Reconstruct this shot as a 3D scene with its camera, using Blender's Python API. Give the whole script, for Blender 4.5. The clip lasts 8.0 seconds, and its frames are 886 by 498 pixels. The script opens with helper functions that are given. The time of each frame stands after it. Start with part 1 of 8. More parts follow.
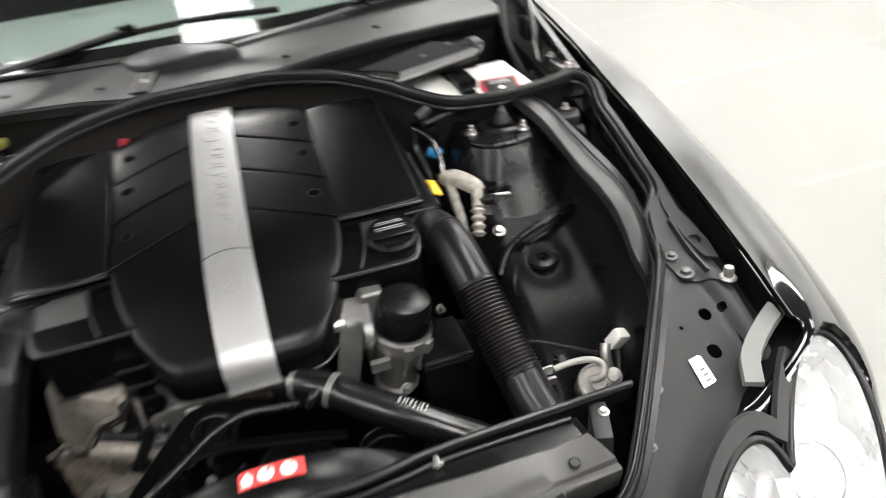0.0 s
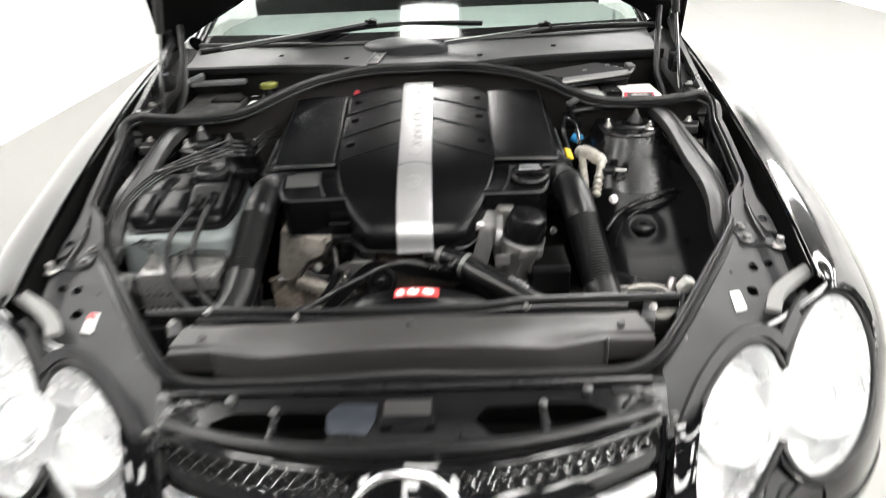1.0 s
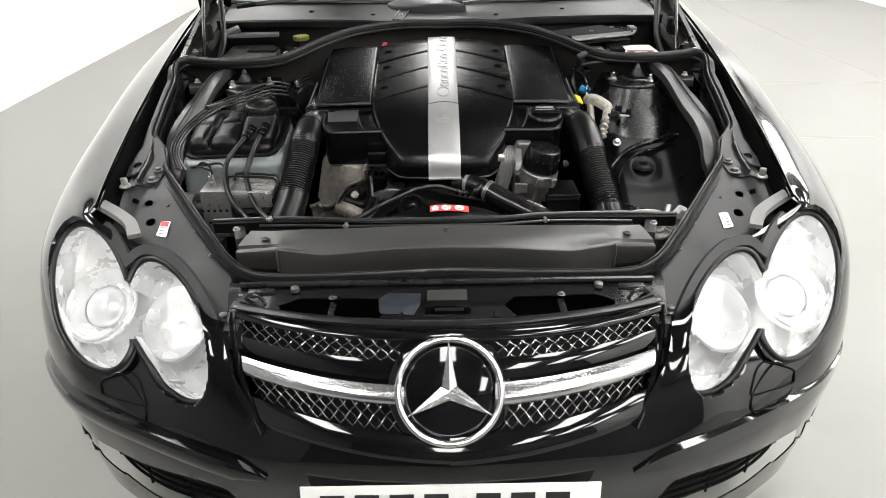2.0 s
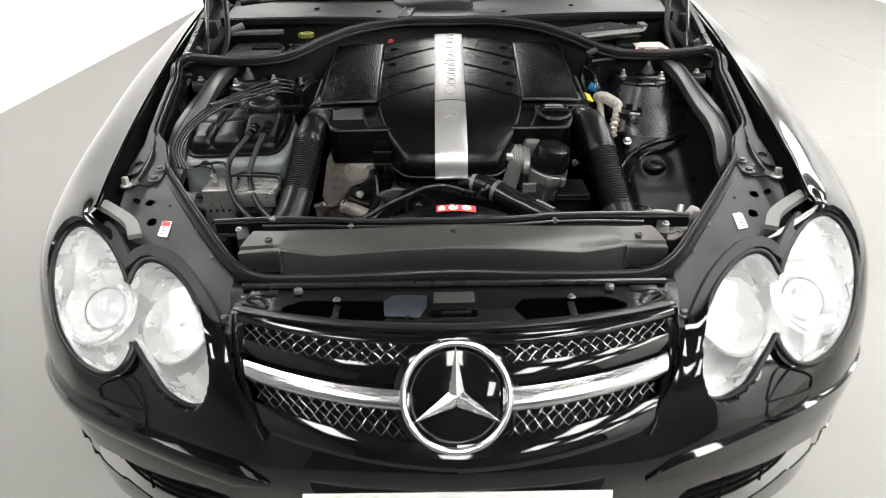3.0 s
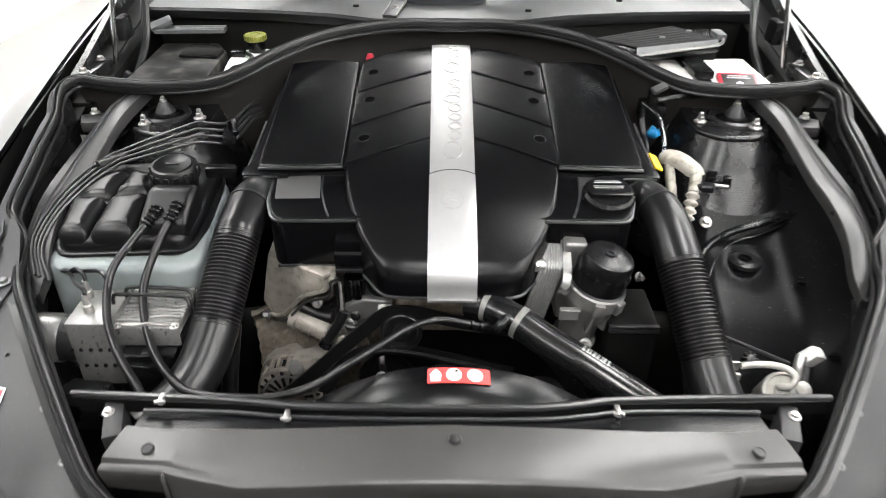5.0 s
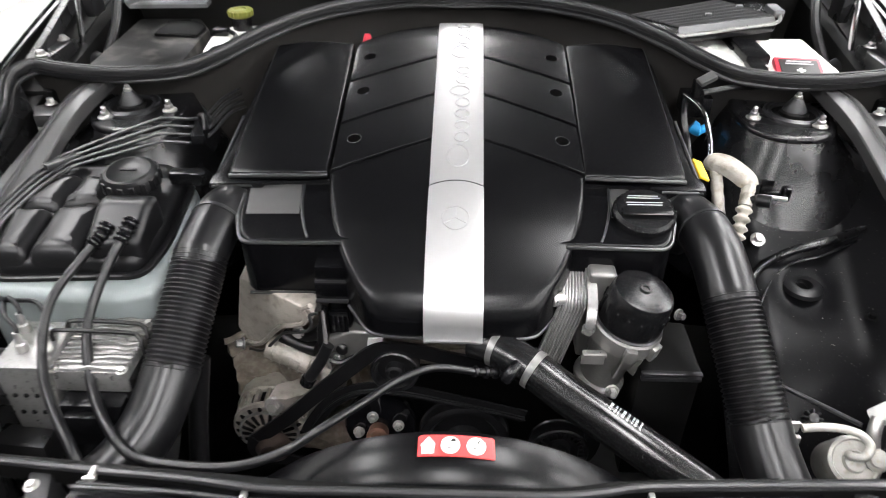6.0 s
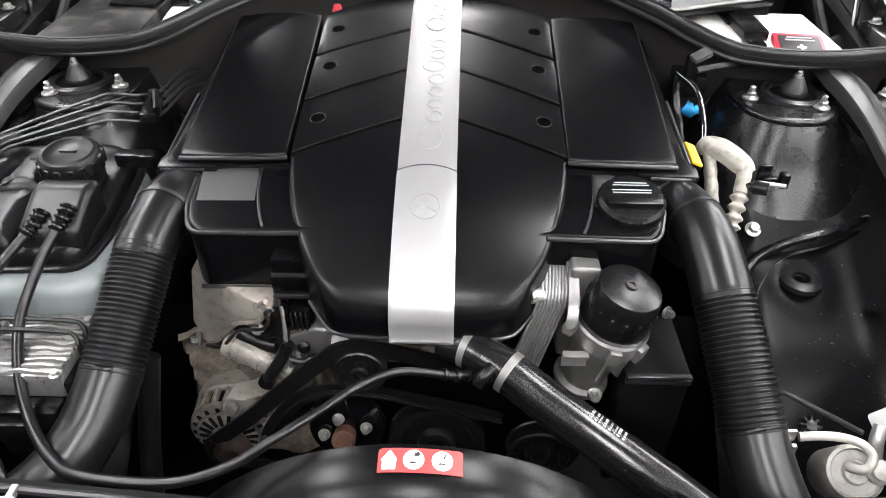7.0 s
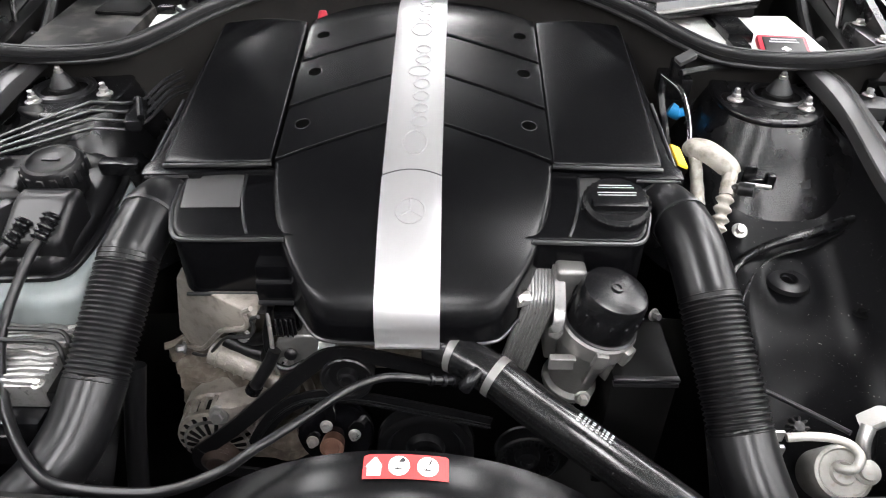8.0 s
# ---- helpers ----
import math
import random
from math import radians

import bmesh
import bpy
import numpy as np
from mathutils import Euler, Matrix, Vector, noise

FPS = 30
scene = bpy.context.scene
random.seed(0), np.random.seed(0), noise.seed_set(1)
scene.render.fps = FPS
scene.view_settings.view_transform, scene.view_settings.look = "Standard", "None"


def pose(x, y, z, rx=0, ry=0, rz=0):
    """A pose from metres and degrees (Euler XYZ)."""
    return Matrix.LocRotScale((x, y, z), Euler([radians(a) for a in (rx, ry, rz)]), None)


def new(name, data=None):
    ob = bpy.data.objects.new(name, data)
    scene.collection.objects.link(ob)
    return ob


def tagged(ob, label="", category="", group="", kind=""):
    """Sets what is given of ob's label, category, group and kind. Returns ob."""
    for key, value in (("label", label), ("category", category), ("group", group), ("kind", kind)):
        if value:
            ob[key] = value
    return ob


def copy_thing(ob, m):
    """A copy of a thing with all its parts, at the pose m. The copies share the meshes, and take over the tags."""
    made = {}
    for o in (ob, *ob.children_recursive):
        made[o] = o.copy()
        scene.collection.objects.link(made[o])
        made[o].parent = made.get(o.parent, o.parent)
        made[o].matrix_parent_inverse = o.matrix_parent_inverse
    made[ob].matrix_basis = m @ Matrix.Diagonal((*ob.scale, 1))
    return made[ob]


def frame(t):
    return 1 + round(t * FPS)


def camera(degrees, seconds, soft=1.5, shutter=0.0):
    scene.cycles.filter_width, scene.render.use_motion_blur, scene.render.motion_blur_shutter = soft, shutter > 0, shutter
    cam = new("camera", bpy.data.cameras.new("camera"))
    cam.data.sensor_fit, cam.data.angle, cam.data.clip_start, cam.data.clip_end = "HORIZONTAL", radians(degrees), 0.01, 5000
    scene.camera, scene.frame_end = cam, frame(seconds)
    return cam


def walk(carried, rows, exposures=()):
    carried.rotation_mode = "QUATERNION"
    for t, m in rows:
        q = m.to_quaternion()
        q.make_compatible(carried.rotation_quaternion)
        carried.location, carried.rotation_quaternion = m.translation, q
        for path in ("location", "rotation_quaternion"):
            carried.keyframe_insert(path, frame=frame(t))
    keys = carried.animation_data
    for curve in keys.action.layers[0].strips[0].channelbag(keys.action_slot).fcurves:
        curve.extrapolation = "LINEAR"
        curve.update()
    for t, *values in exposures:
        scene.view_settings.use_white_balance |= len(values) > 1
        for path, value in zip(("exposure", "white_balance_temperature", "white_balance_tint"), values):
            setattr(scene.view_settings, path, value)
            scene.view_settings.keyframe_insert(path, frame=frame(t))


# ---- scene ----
cam = camera(65.36, 8.0, soft=0.8, shutter=0.8)
PATH = [
    (0.0, 0.1233, -0.1883, 1.4045, 57.09, 6.45, -16.75),
    (0.5, 0.1361, -0.4132, 1.3908, 62.22, 4.48, -5.31),
    (1.0, 0.0833, -0.6723, 1.3845, 63.15, 2.28, -0.05),
    (1.5, -0.0038, -0.8893, 1.3515, 62.17, 0.98, -1.11),
    (1.7, -0.0085, -0.9089, 1.3526, 61.93, 0.87, -0.90),
    (2.8, -0.0255, -0.9007, 1.3435, 62.24, 0.49, -0.55),
    (3.0, -0.0138, -0.8782, 1.3397, 61.95, 0.83, -0.18),
    (3.5, 0.0245, -0.7411, 1.3517, 60.77, 0.19, 1.84),
    (4.0, 0.0504, -0.5990, 1.3509, 59.71, -0.27, 3.09),
    (4.5, 0.0183, -0.3907, 1.3608, 58.93, -1.41, 1.65),
    (5.0, -0.0137, -0.2362, 1.3674, 57.24, -0.36, 0.14),
    (5.2, -0.0181, -0.1997, 1.3656, 56.51, 0.33, 0.39),
    (6.3, 0.0259, 0.0055, 1.3191, 53.15, 0.02, 2.31),
    (6.5, 0.0301, 0.0235, 1.3069, 52.42, -0.27, 1.70),
    (7.0, 0.0382, 0.0301, 1.3065, 52.68, -0.44, 1.55),
    (7.5, 0.0396, 0.0250, 1.3088, 53.57, -0.25, 1.51),
    (8.0, 0.0500, 0.0312, 1.3038, 53.18, -0.15, 0.85),
]
EXPOSURES = [(0.0, -0.52, 6500, 10), (0.5, -0.33, 6500, 10), (1.0, -0.20, 6500, 10), (1.5, -0.64, 6500, 10), (3.0, -0.66, 6500, 10), (3.5, -0.62, 6500, 10), (4.0, -0.36, 6450, 10), (4.5, -0.18, 6400, 10), (5.0, 0.10, 6400, 10), (6.5, 0.16, 6300, 13), (8.0, 0.11, 6300, 13)]
walk(cam, [(row[0], pose(*row[1:])) for row in PATH], exposures=EXPOSURES)

# ---- world: the room is closed, its lamps light it ----
world = bpy.data.worlds.new("world")
scene.world = world
world.use_nodes = True
world.node_tree.nodes["Background"].inputs[0].default_value = (0.9, 0.95, 1.0, 1)
world.node_tree.nodes["Background"].inputs[1].default_value = 0.05
PANEL_POWER = 33.0


# ---- materials ----
def mat(name, col, rough=0.5, metal=0.0, coat=0.0, var=0.12, scale=18.0, bump=0.0, bscale=400.0, rvar=0.08, dust=0.0, emit=0.0, trans=0.0, spec=0.5, ior=1.45, dustcol=(0.35, 0.33, 0.3), dscale=340.0, dlow=0.68, dwide=0.08):
    m = bpy.data.materials.new(name)
    m.use_nodes = True
    nt = m.node_tree
    n, link = nt.nodes, nt.links.new
    b = n["Principled BSDF"]
    b.inputs["Metallic"].default_value = metal
    b.inputs["IOR"].default_value = ior
    b.inputs["Specular IOR Level"].default_value = spec
    b.inputs["Coat Weight"].default_value = coat
    b.inputs["Coat Roughness"].default_value = 0.03
    b.inputs["Transmission Weight"].default_value = trans
    tc = n.new("ShaderNodeTexCoord")
    big = n.new("ShaderNodeTexNoise")
    big.inputs["Scale"].default_value = scale
    big.inputs["Detail"].default_value = 5
    link(tc.outputs["Object"], big.inputs["Vector"])
    mix = n.new("ShaderNodeMix")
    mix.data_type = "RGBA"
    mix.inputs["A"].default_value = (*[c * (1 - var) for c in col], 1)
    mix.inputs["B"].default_value = (*[min(1, c * (1 + var)) for c in col], 1)
    link(big.outputs["Fac"], mix.inputs["Factor"])
    colour = mix.outputs["Result"]
    fine = n.new("ShaderNodeTexNoise")
    fine.inputs["Scale"].default_value = bscale
    fine.inputs["Detail"].default_value = 3
    link(tc.outputs["Object"], fine.inputs["Vector"])
    if dust:
        spots = n.new("ShaderNodeTexNoise")
        spots.inputs["Scale"].default_value = dscale
        spots.inputs["Detail"].default_value = 6
        link(tc.outputs["Object"], spots.inputs["Vector"])
        ramp = n.new("ShaderNodeMapRange")
        ramp.inputs["From Min"].default_value = dlow
        ramp.inputs["From Max"].default_value = dlow + dwide
        ramp.inputs["To Max"].default_value = dust
        link(spots.outputs["Fac"], ramp.inputs["Value"])
        dm = n.new("ShaderNodeMix")
        dm.data_type = "RGBA"
        dm.inputs["B"].default_value = (*dustcol, 1)
        link(ramp.outputs["Result"], dm.inputs["Factor"])
        link(colour, dm.inputs["A"])
        colour = dm.outputs["Result"]
    link(colour, b.inputs["Base Color"])
    rr = n.new("ShaderNodeMapRange")
    rr.inputs["To Min"].default_value = max(0.01, rough - rvar)
    rr.inputs["To Max"].default_value = min(1, rough + rvar)
    link(big.outputs["Fac"], rr.inputs["Value"])
    link(rr.outputs["Result"], b.inputs["Roughness"])
    if bump:
        bp = n.new("ShaderNodeBump")
        bp.inputs["Strength"].default_value = bump
        bp.inputs["Distance"].default_value = 0.001
        link(fine.outputs["Fac"], bp.inputs["Height"])
        link(bp.outputs["Normal"], b.inputs["Normal"])
    if emit:
        b.inputs["Emission Color"].default_value = (*col, 1)
        b.inputs["Emission Strength"].default_value = emit
    return m


PAINT = mat("black gloss paint", (0.003, 0.003, 0.0035), 0.12, coat=1.0, spec=0.1, rvar=0.04, bump=0.02, bscale=900)
SATIN = mat("satin black paint", (0.012, 0.012, 0.0125), 0.28, dust=0.25, bump=0.04, bscale=300, rvar=0.06, spec=0.45)
RAIL = mat("satin grey-black painted steel", (0.024, 0.0238, 0.024), 0.38, dust=0.25, bump=0.04, bscale=60, rvar=0.06, spec=0.5)
TOWER = mat("shiny black painted steel", (0.004, 0.004, 0.0045), 0.27, dust=0.3, bump=0.03, bscale=120, rvar=0.04, spec=0.5, dustcol=(0.5, 0.48, 0.45))
PAN = mat("dull black painted steel", (0.004, 0.004, 0.0045), 0.32, dust=0.6, bump=0.06, bscale=120, rvar=0.06, spec=0.10, dustcol=(0.5, 0.48, 0.45))
LEDGE = mat("dark grey painted sheet metal", (0.020, 0.020, 0.021), 0.44, spec=0.4, dust=0.25, bump=0.05, bscale=300, rvar=0.08)
PLASTIC = mat("black moulded plastic", (0.004, 0.004, 0.0045), 0.26, dust=0.12, bump=0.02, bscale=1500, rvar=0.02, spec=0.36)
COVER = mat("fine-grained black cover plastic", (0.0022, 0.0022, 0.0026), 0.27, dust=0.25, bump=0.005, bscale=2200, rvar=0.004, spec=0.24, dustcol=(0.5, 0.5, 0.48), dlow=0.75)
SLAM = mat("worn dark grey plastic", (0.031, 0.030, 0.029), 0.36, spec=0.65, var=0.10, dust=0.2, bump=0.04, bscale=900, rvar=0.04)
RESERVOIR = mat("dull black reservoir plastic", (0.005, 0.005, 0.0055), 0.32, dust=0.15, spec=0.30, bump=0.04, bscale=700, rvar=0.04)
# lighter and shinier than the other black plastics, to paint in edge highlights
LIP = mat("black plastic lightened for edge highlights", (0.010, 0.010, 0.011), 0.34, dust=0.3, bump=0.04, bscale=1500, rvar=0.04, spec=0.9)
GRIME = mat("oily brown grime", (0.13, 0.108, 0.087), 0.45, var=0.6, scale=50, bump=0.9, bscale=150, dust=0.7, dustcol=(0.22, 0.20, 0.17), dscale=120, dlow=0.46, dwide=0.25)
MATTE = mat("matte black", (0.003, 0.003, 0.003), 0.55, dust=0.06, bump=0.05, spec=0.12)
DUCT = mat("satin black duct plastic", (0.005, 0.005, 0.0055), 0.30, var=0.08, dust=0.12, rvar=0.03, spec=0.42, bump=0.02, bscale=900)
BELLOWS = mat("black ribbed bellows plastic", (0.0022, 0.0022, 0.0026), 0.37, var=0.08, rvar=0.02, spec=0.40)
HOSE = mat("shiny black hose rubber", (0.006, 0.006, 0.0062), 0.22, var=0.1, dust=0.12, rvar=0.04, spec=0.55, bump=0.03, bscale=500)
RUBBER = mat("black rubber", (0.005, 0.005, 0.0055), 0.33, dust=0.25, bump=0.06, bscale=600, rvar=0.05, spec=0.4)
SEAL = mat("grey-black rubber seal", (0.013, 0.013, 0.0135), 0.36, dust=0.2, bump=0.05, bscale=500, spec=0.42)
CHROME = mat("chrome", (0.82, 0.83, 0.84), 0.08, metal=1.0, rvar=0.03)
SATINCHROME = mat("satin chrome", (0.62, 0.62, 0.63), 0.22, metal=1.0, rvar=0.05, bump=0.05, bscale=500)
SILVER = mat("brushed silver trim", (0.44, 0.44, 0.44), 0.36, metal=0.68, bump=0.1, bscale=1200, var=0.04, rvar=0.03)
WIRE = mat("dull silver wire", (0.30, 0.30, 0.30), 0.18, metal=1.0)
DULLBOLT = mat("dull grey bolt steel", (0.13, 0.13, 0.128), 0.38, metal=0.6, var=0.2, scale=80)
ALU = mat("cast aluminium", (0.19, 0.186, 0.179), 0.36, metal=0.6, var=0.2, scale=70, bump=0.35, bscale=420, dust=0.35, dustcol=(0.05, 0.045, 0.04))
DIRTY = mat("dusty cast aluminium", (0.27, 0.245, 0.218), 0.44, metal=0.30, var=0.35, scale=34, bump=0.6, bscale=380, dust=0.5, dustcol=(0.075, 0.062, 0.05), dscale=75, dlow=0.50, dwide=0.22)
ZINC = mat("zinc plated steel", (0.42, 0.41, 0.395), 0.30, metal=0.75, var=0.2, scale=60)
STEEL = mat("machined alloy block", (0.21, 0.207, 0.202), 0.30, metal=0.6, var=0.15, scale=90, bump=0.3, bscale=420, dust=0.4, dustcol=(0.07, 0.065, 0.06), dscale=220, dlow=0.55, dwide=0.15)
OLDSTEEL = mat("browned pulley steel", (0.075, 0.056, 0.048), 0.36, metal=0.6, var=0.3, scale=70, bump=0.1)
RUST = mat("rusty steel", (0.11, 0.055, 0.038), 0.7, metal=0.3, var=0.4, scale=60, bump=0.4)
WHITE = mat("white plastic", (0.72, 0.71, 0.68), 0.4, var=0.1, scale=40)
OLDWHITE = mat("weathered off-white plastic", (0.32, 0.30, 0.265), 0.5, var=0.35, scale=60, bump=1.0, bscale=170, dust=0.8, dustcol=(0.13, 0.115, 0.09), dscale=90, dlow=0.48, dwide=0.25)
MILKY = mat("milky translucent plastic", (0.17, 0.19, 0.19), 0.4, var=0.12, scale=20)
GREYPAD = mat("matt grey pad", (0.040, 0.040, 0.040), 0.55, bump=0.1)
PAPER = mat("white sticker", (0.8, 0.8, 0.78), 0.45, var=0.05)
REDSTK = mat("red warning sticker", (0.62, 0.05, 0.05), 0.4, var=0.08)
PINK = mat("red plastic", (0.45, 0.035, 0.055), 0.35)
YELLOW = mat("yellow tag", (0.85, 0.55, 0.03), 0.45)
LIME = mat("yellow-green cap", (0.13, 0.135, 0.02), 0.45, bump=0.2)
BLUE = mat("blue connector", (0.02, 0.25, 0.55), 0.35)
GLASS = mat("clear lamp glass", (0.97, 0.98, 0.98), 0.05, trans=0.93, var=0.03, rvar=0.02, ior=1.3)
SCREEN = mat("greenish windscreen glass", (0.80, 0.92, 0.87), 0.03, trans=1.0, var=0, rvar=0.01, ior=1.25)
REFLECT = mat("silver lamp reflector", (0.80, 0.805, 0.805), 0.27, metal=0.5, var=0.04, bump=0.1, bscale=90)
BEZEL = mat("pale grey lamp bezel", (0.40, 0.405, 0.41), 0.3, metal=0.3, var=0.05)
LENS = mat("projector lens glass", (0.80, 0.82, 0.83), 0.04, metal=0.5, var=0.02)
WALL = mat("white painted wall", (0.86, 0.86, 0.85), 0.6, var=0.03, scale=3, bump=0.05, bscale=120)
DARKWALL = mat("dark grey unseen wall", (0.05, 0.05, 0.052), 0.6, var=0.1, scale=3)
GREYWALL = mat("mid grey unseen wall", (0.20, 0.20, 0.20), 0.6, var=0.06, scale=3)
CEIL = mat("grey ceiling", (0.13, 0.13, 0.13), 0.8, var=0.06, scale=2)
DIFFUSER = mat("lit panel diffuser", (1.0, 0.985, 0.955), 0.5, emit=PANEL_POWER, var=0)
ALUFRAME = mat("white lamp frame", (0.75, 0.75, 0.75), 0.5)
SOCKET_SHADE = mat("near-black socket shade", (0.0008, 0.0008, 0.0008), 0.9, var=0.0, spec=0.02)
LINER = mat("dusty brown-black liner", (0.024, 0.0225, 0.021), 0.55, var=0.25, scale=9, dust=0.15, bump=0.1, bscale=260, spec=0.25)
COWLTOP = mat("weathered grey cowl plastic", (0.022, 0.0225, 0.023), 0.40, var=0.15, scale=9, dust=0.12, bump=0.06, bscale=600, spec=0.5)
PLENUM = mat("dusty dark plenum wall", (0.013, 0.0128, 0.0122), 0.6, var=0.3, scale=11, bump=0.08, bscale=240, spec=0.2)
DUSTY = mat("black plastic with pale dust blotches", (0.007, 0.007, 0.007), 0.5, var=0.3, scale=30, dust=0.22, dustcol=(0.22, 0.21, 0.19), dscale=22, dlow=0.50, dwide=0.14, bump=0.1, bscale=300, spec=0.25)
FELT = mat("pale grey felt", (0.20, 0.20, 0.195), 0.8, bump=0.4, bscale=700)
CABIN = mat("grey interior trim", (0.16, 0.165, 0.16), 0.8)
TYRE = mat("tyre rubber", (0.02, 0.02, 0.02), 0.7, bump=0.2)
INK = mat("black print", (0.015, 0.015, 0.015), 0.5)
CAPPRINT = mat("white print", (0.42, 0.42, 0.42), 0.5)
STRUTROD = mat("polished steel rod", (0.5, 0.5, 0.5), 0.2, metal=1.0)


def floor_material():
    m = mat("polished pale grey floor", (0.205, 0.203, 0.192), 0.34, var=0.10, scale=1.3, bump=0.02, bscale=60, rvar=0.05, coat=0.0, dust=0.12, dustcol=(0.4, 0.38, 0.34))
    return m


FLOOR = floor_material()


# ---- shape helpers ----
def thing(name, base, label, category, group="", kind=""):
    ob = new(name)
    ob.location = base
    ob.empty_display_size = 0.05
    return tagged(ob, label, category, group, kind)


def world_place(ob):
    p = Vector(ob.location)
    return p if ob.parent is None else Vector((0, 0, 0))


def finish(name, bm, material, angle=38):
    bmesh.ops.recalc_face_normals(bm, faces=bm.faces)
    me = bpy.data.meshes.new(name)
    bm.to_mesh(me)
    bm.free()
    for poly in me.polygons:
        poly.use_smooth = True
    me.set_sharp_from_angle(angle=radians(angle))
    me.materials.append(material)
    return new(name, me)


def part(name, bm, material, parent=None, label="", angle=38):
    """One mesh, built in world metres, under a thing or a part."""
    ob = finish(name, bm, material, angle)
    if parent is not None:
        ob.parent = parent
        ob.matrix_parent_inverse = Matrix.Translation(world_place(parent)).inverted()
    if label:
        ob["label"] = label
    return ob


def structure(name, bm, material, label, category):
    return tagged(finish(name, bm, material), label, category, kind="structure")


def lerp(a, b, t):
    return a + (b - a) * t


def smooth(t):
    t = min(1.0, max(0.0, t))
    return t * t * (3 - 2 * t)


def table(x, xs, ys):
    return float(np.interp(x, xs, ys))


def catmull(pts, n, closed=False):
    pts = [Vector(p) for p in pts]
    out = []
    m = len(pts)
    for i in range(m if closed else m - 1):
        if closed:
            p0, p1, p2, p3 = pts[i - 1], pts[i], pts[(i + 1) % m], pts[(i + 2) % m]
        else:
            p1, p2 = pts[i], pts[i + 1]
            p0 = pts[i - 1] if i else p1 * 2 - p2
            p3 = pts[i + 2] if i + 2 < m else p2 * 2 - p1
        for k in range(n):
            t = k / n
            out.append(0.5 * (2 * p1 + (p2 - p0) * t + (2 * p0 - 5 * p1 + 4 * p2 - p3) * t * t + (3 * p1 - p0 - 3 * p2 + p3) * t ** 3))
    if not closed:
        out.append(pts[-1].copy())
    return out


def tube(bm, pts, r, seg=12, n=6, closed=False, caps=True, section=None, up=(0, 0, 1)):
    """Sweeps a round (or given) section along a smooth line. r: number or function of 0..1."""
    line = catmull(pts, n, closed) if n else [Vector(p) for p in pts]
    m = len(line)
    rings = []
    ref = Vector(up)
    for i, p in enumerate(line):
        a = line[i - 1] if i else (line[-1] if closed else p)
        b = line[(i + 1) % m] if (i + 1 < m or closed) else p
        tan = (b - a).normalized()
        side = tan.cross(ref)
        if side.length < 1e-4:
            side = tan.orthogonal()
        side.normalize()
        nrm = side.cross(tan).normalized()
        if section is None:
            ref = nrm
        rad = r(i / max(1, m - 1)) if callable(r) else r
        if section is None:
            shape = [(math.cos(2 * math.pi * k / seg), math.sin(2 * math.pi * k / seg)) for k in range(seg)]
        else:
            shape = section
        rings.append([bm.verts.new(p + side * (sx * rad) + nrm * (sy * rad)) for sx, sy in shape])
    k = len(rings[0])
    for i in range(m if closed else m - 1):
        A, B = rings[i], rings[(i + 1) % m]
        for j in range(k):
            bm.faces.new((A[j], A[(j + 1) % k], B[(j + 1) % k], B[j]))
    if caps and not closed:
        bm.faces.new(rings[0][::-1])
        bm.faces.new(rings[-1])
    return line


def lathe(bm, profile, m=None, seg=28, close=True):
    """Turns (radius, height) pairs round the local z axis of the pose m."""
    m = m or Matrix.Identity(4)
    rings = []
    for r, h in profile:
        rings.append([bm.verts.new(m @ Vector((r * math.cos(2 * math.pi * k / seg), r * math.sin(2 * math.pi * k / seg), h))) for k in range(seg)])
    for A, B in zip(rings, rings[1:]):
        for j in range(seg):
            bm.faces.new((A[j], A[(j + 1) % seg], B[(j + 1) % seg], B[j]))
    if close:
        bm.faces.new(rings[0][::-1])
        bm.faces.new(rings[-1])


def box(bm, c, s, r=0.0, m=None, segs=2):
    """A box of size s at c, its edges rounded by r, in the frame m."""
    t = bmesh.new()
    bmesh.ops.create_cube(t, size=1)
    bmesh.ops.scale(t, vec=s, verts=t.verts)
    if r:
        bmesh.ops.bevel(t, geom=t.edges, offset=r, segments=segs, affect="EDGES", profile=0.6)
    bmesh.ops.translate(t, vec=c, verts=t.verts)
    if m is not None:
        bmesh.ops.transform(t, matrix=m, verts=t.verts)
    merge(bm, t)


def merge(bm, t):
    vs = {}
    for v in t.verts:
        vs[v] = bm.verts.new(v.co)
    for f in t.faces:
        bm.faces.new([vs[v] for v in f.verts])
    t.free()


def prism(bm, poly, z0, z1, r=0.0, m=None, segs=2, taper=1.0):
    """An upright prism on a plan polygon; z1 may be a function of (x, y)."""
    t = bmesh.new()
    cx = sum(p[0] for p in poly) / len(poly)
    cy = sum(p[1] for p in poly) / len(poly)
    lo = [t.verts.new((x, y, z0(x, y) if callable(z0) else z0)) for x, y in poly]
    hi = [t.verts.new((lerp(cx, x, taper), lerp(cy, y, taper), z1(x, y) if callable(z1) else z1)) for x, y in poly]
    k = len(poly)
    t.faces.new(lo[::-1])
    t.faces.new(hi)
    for j in range(k):
        t.faces.new((lo[j], lo[(j + 1) % k], hi[(j + 1) % k], hi[j]))
    if r:
        bmesh.ops.recalc_face_normals(t, faces=t.faces)
        bmesh.ops.bevel(t, geom=t.edges, offset=r, segments=segs, affect="EDGES", profile=0.6)
    if m is not None:
        bmesh.ops.transform(t, matrix=m, verts=t.verts)
    merge(bm, t)


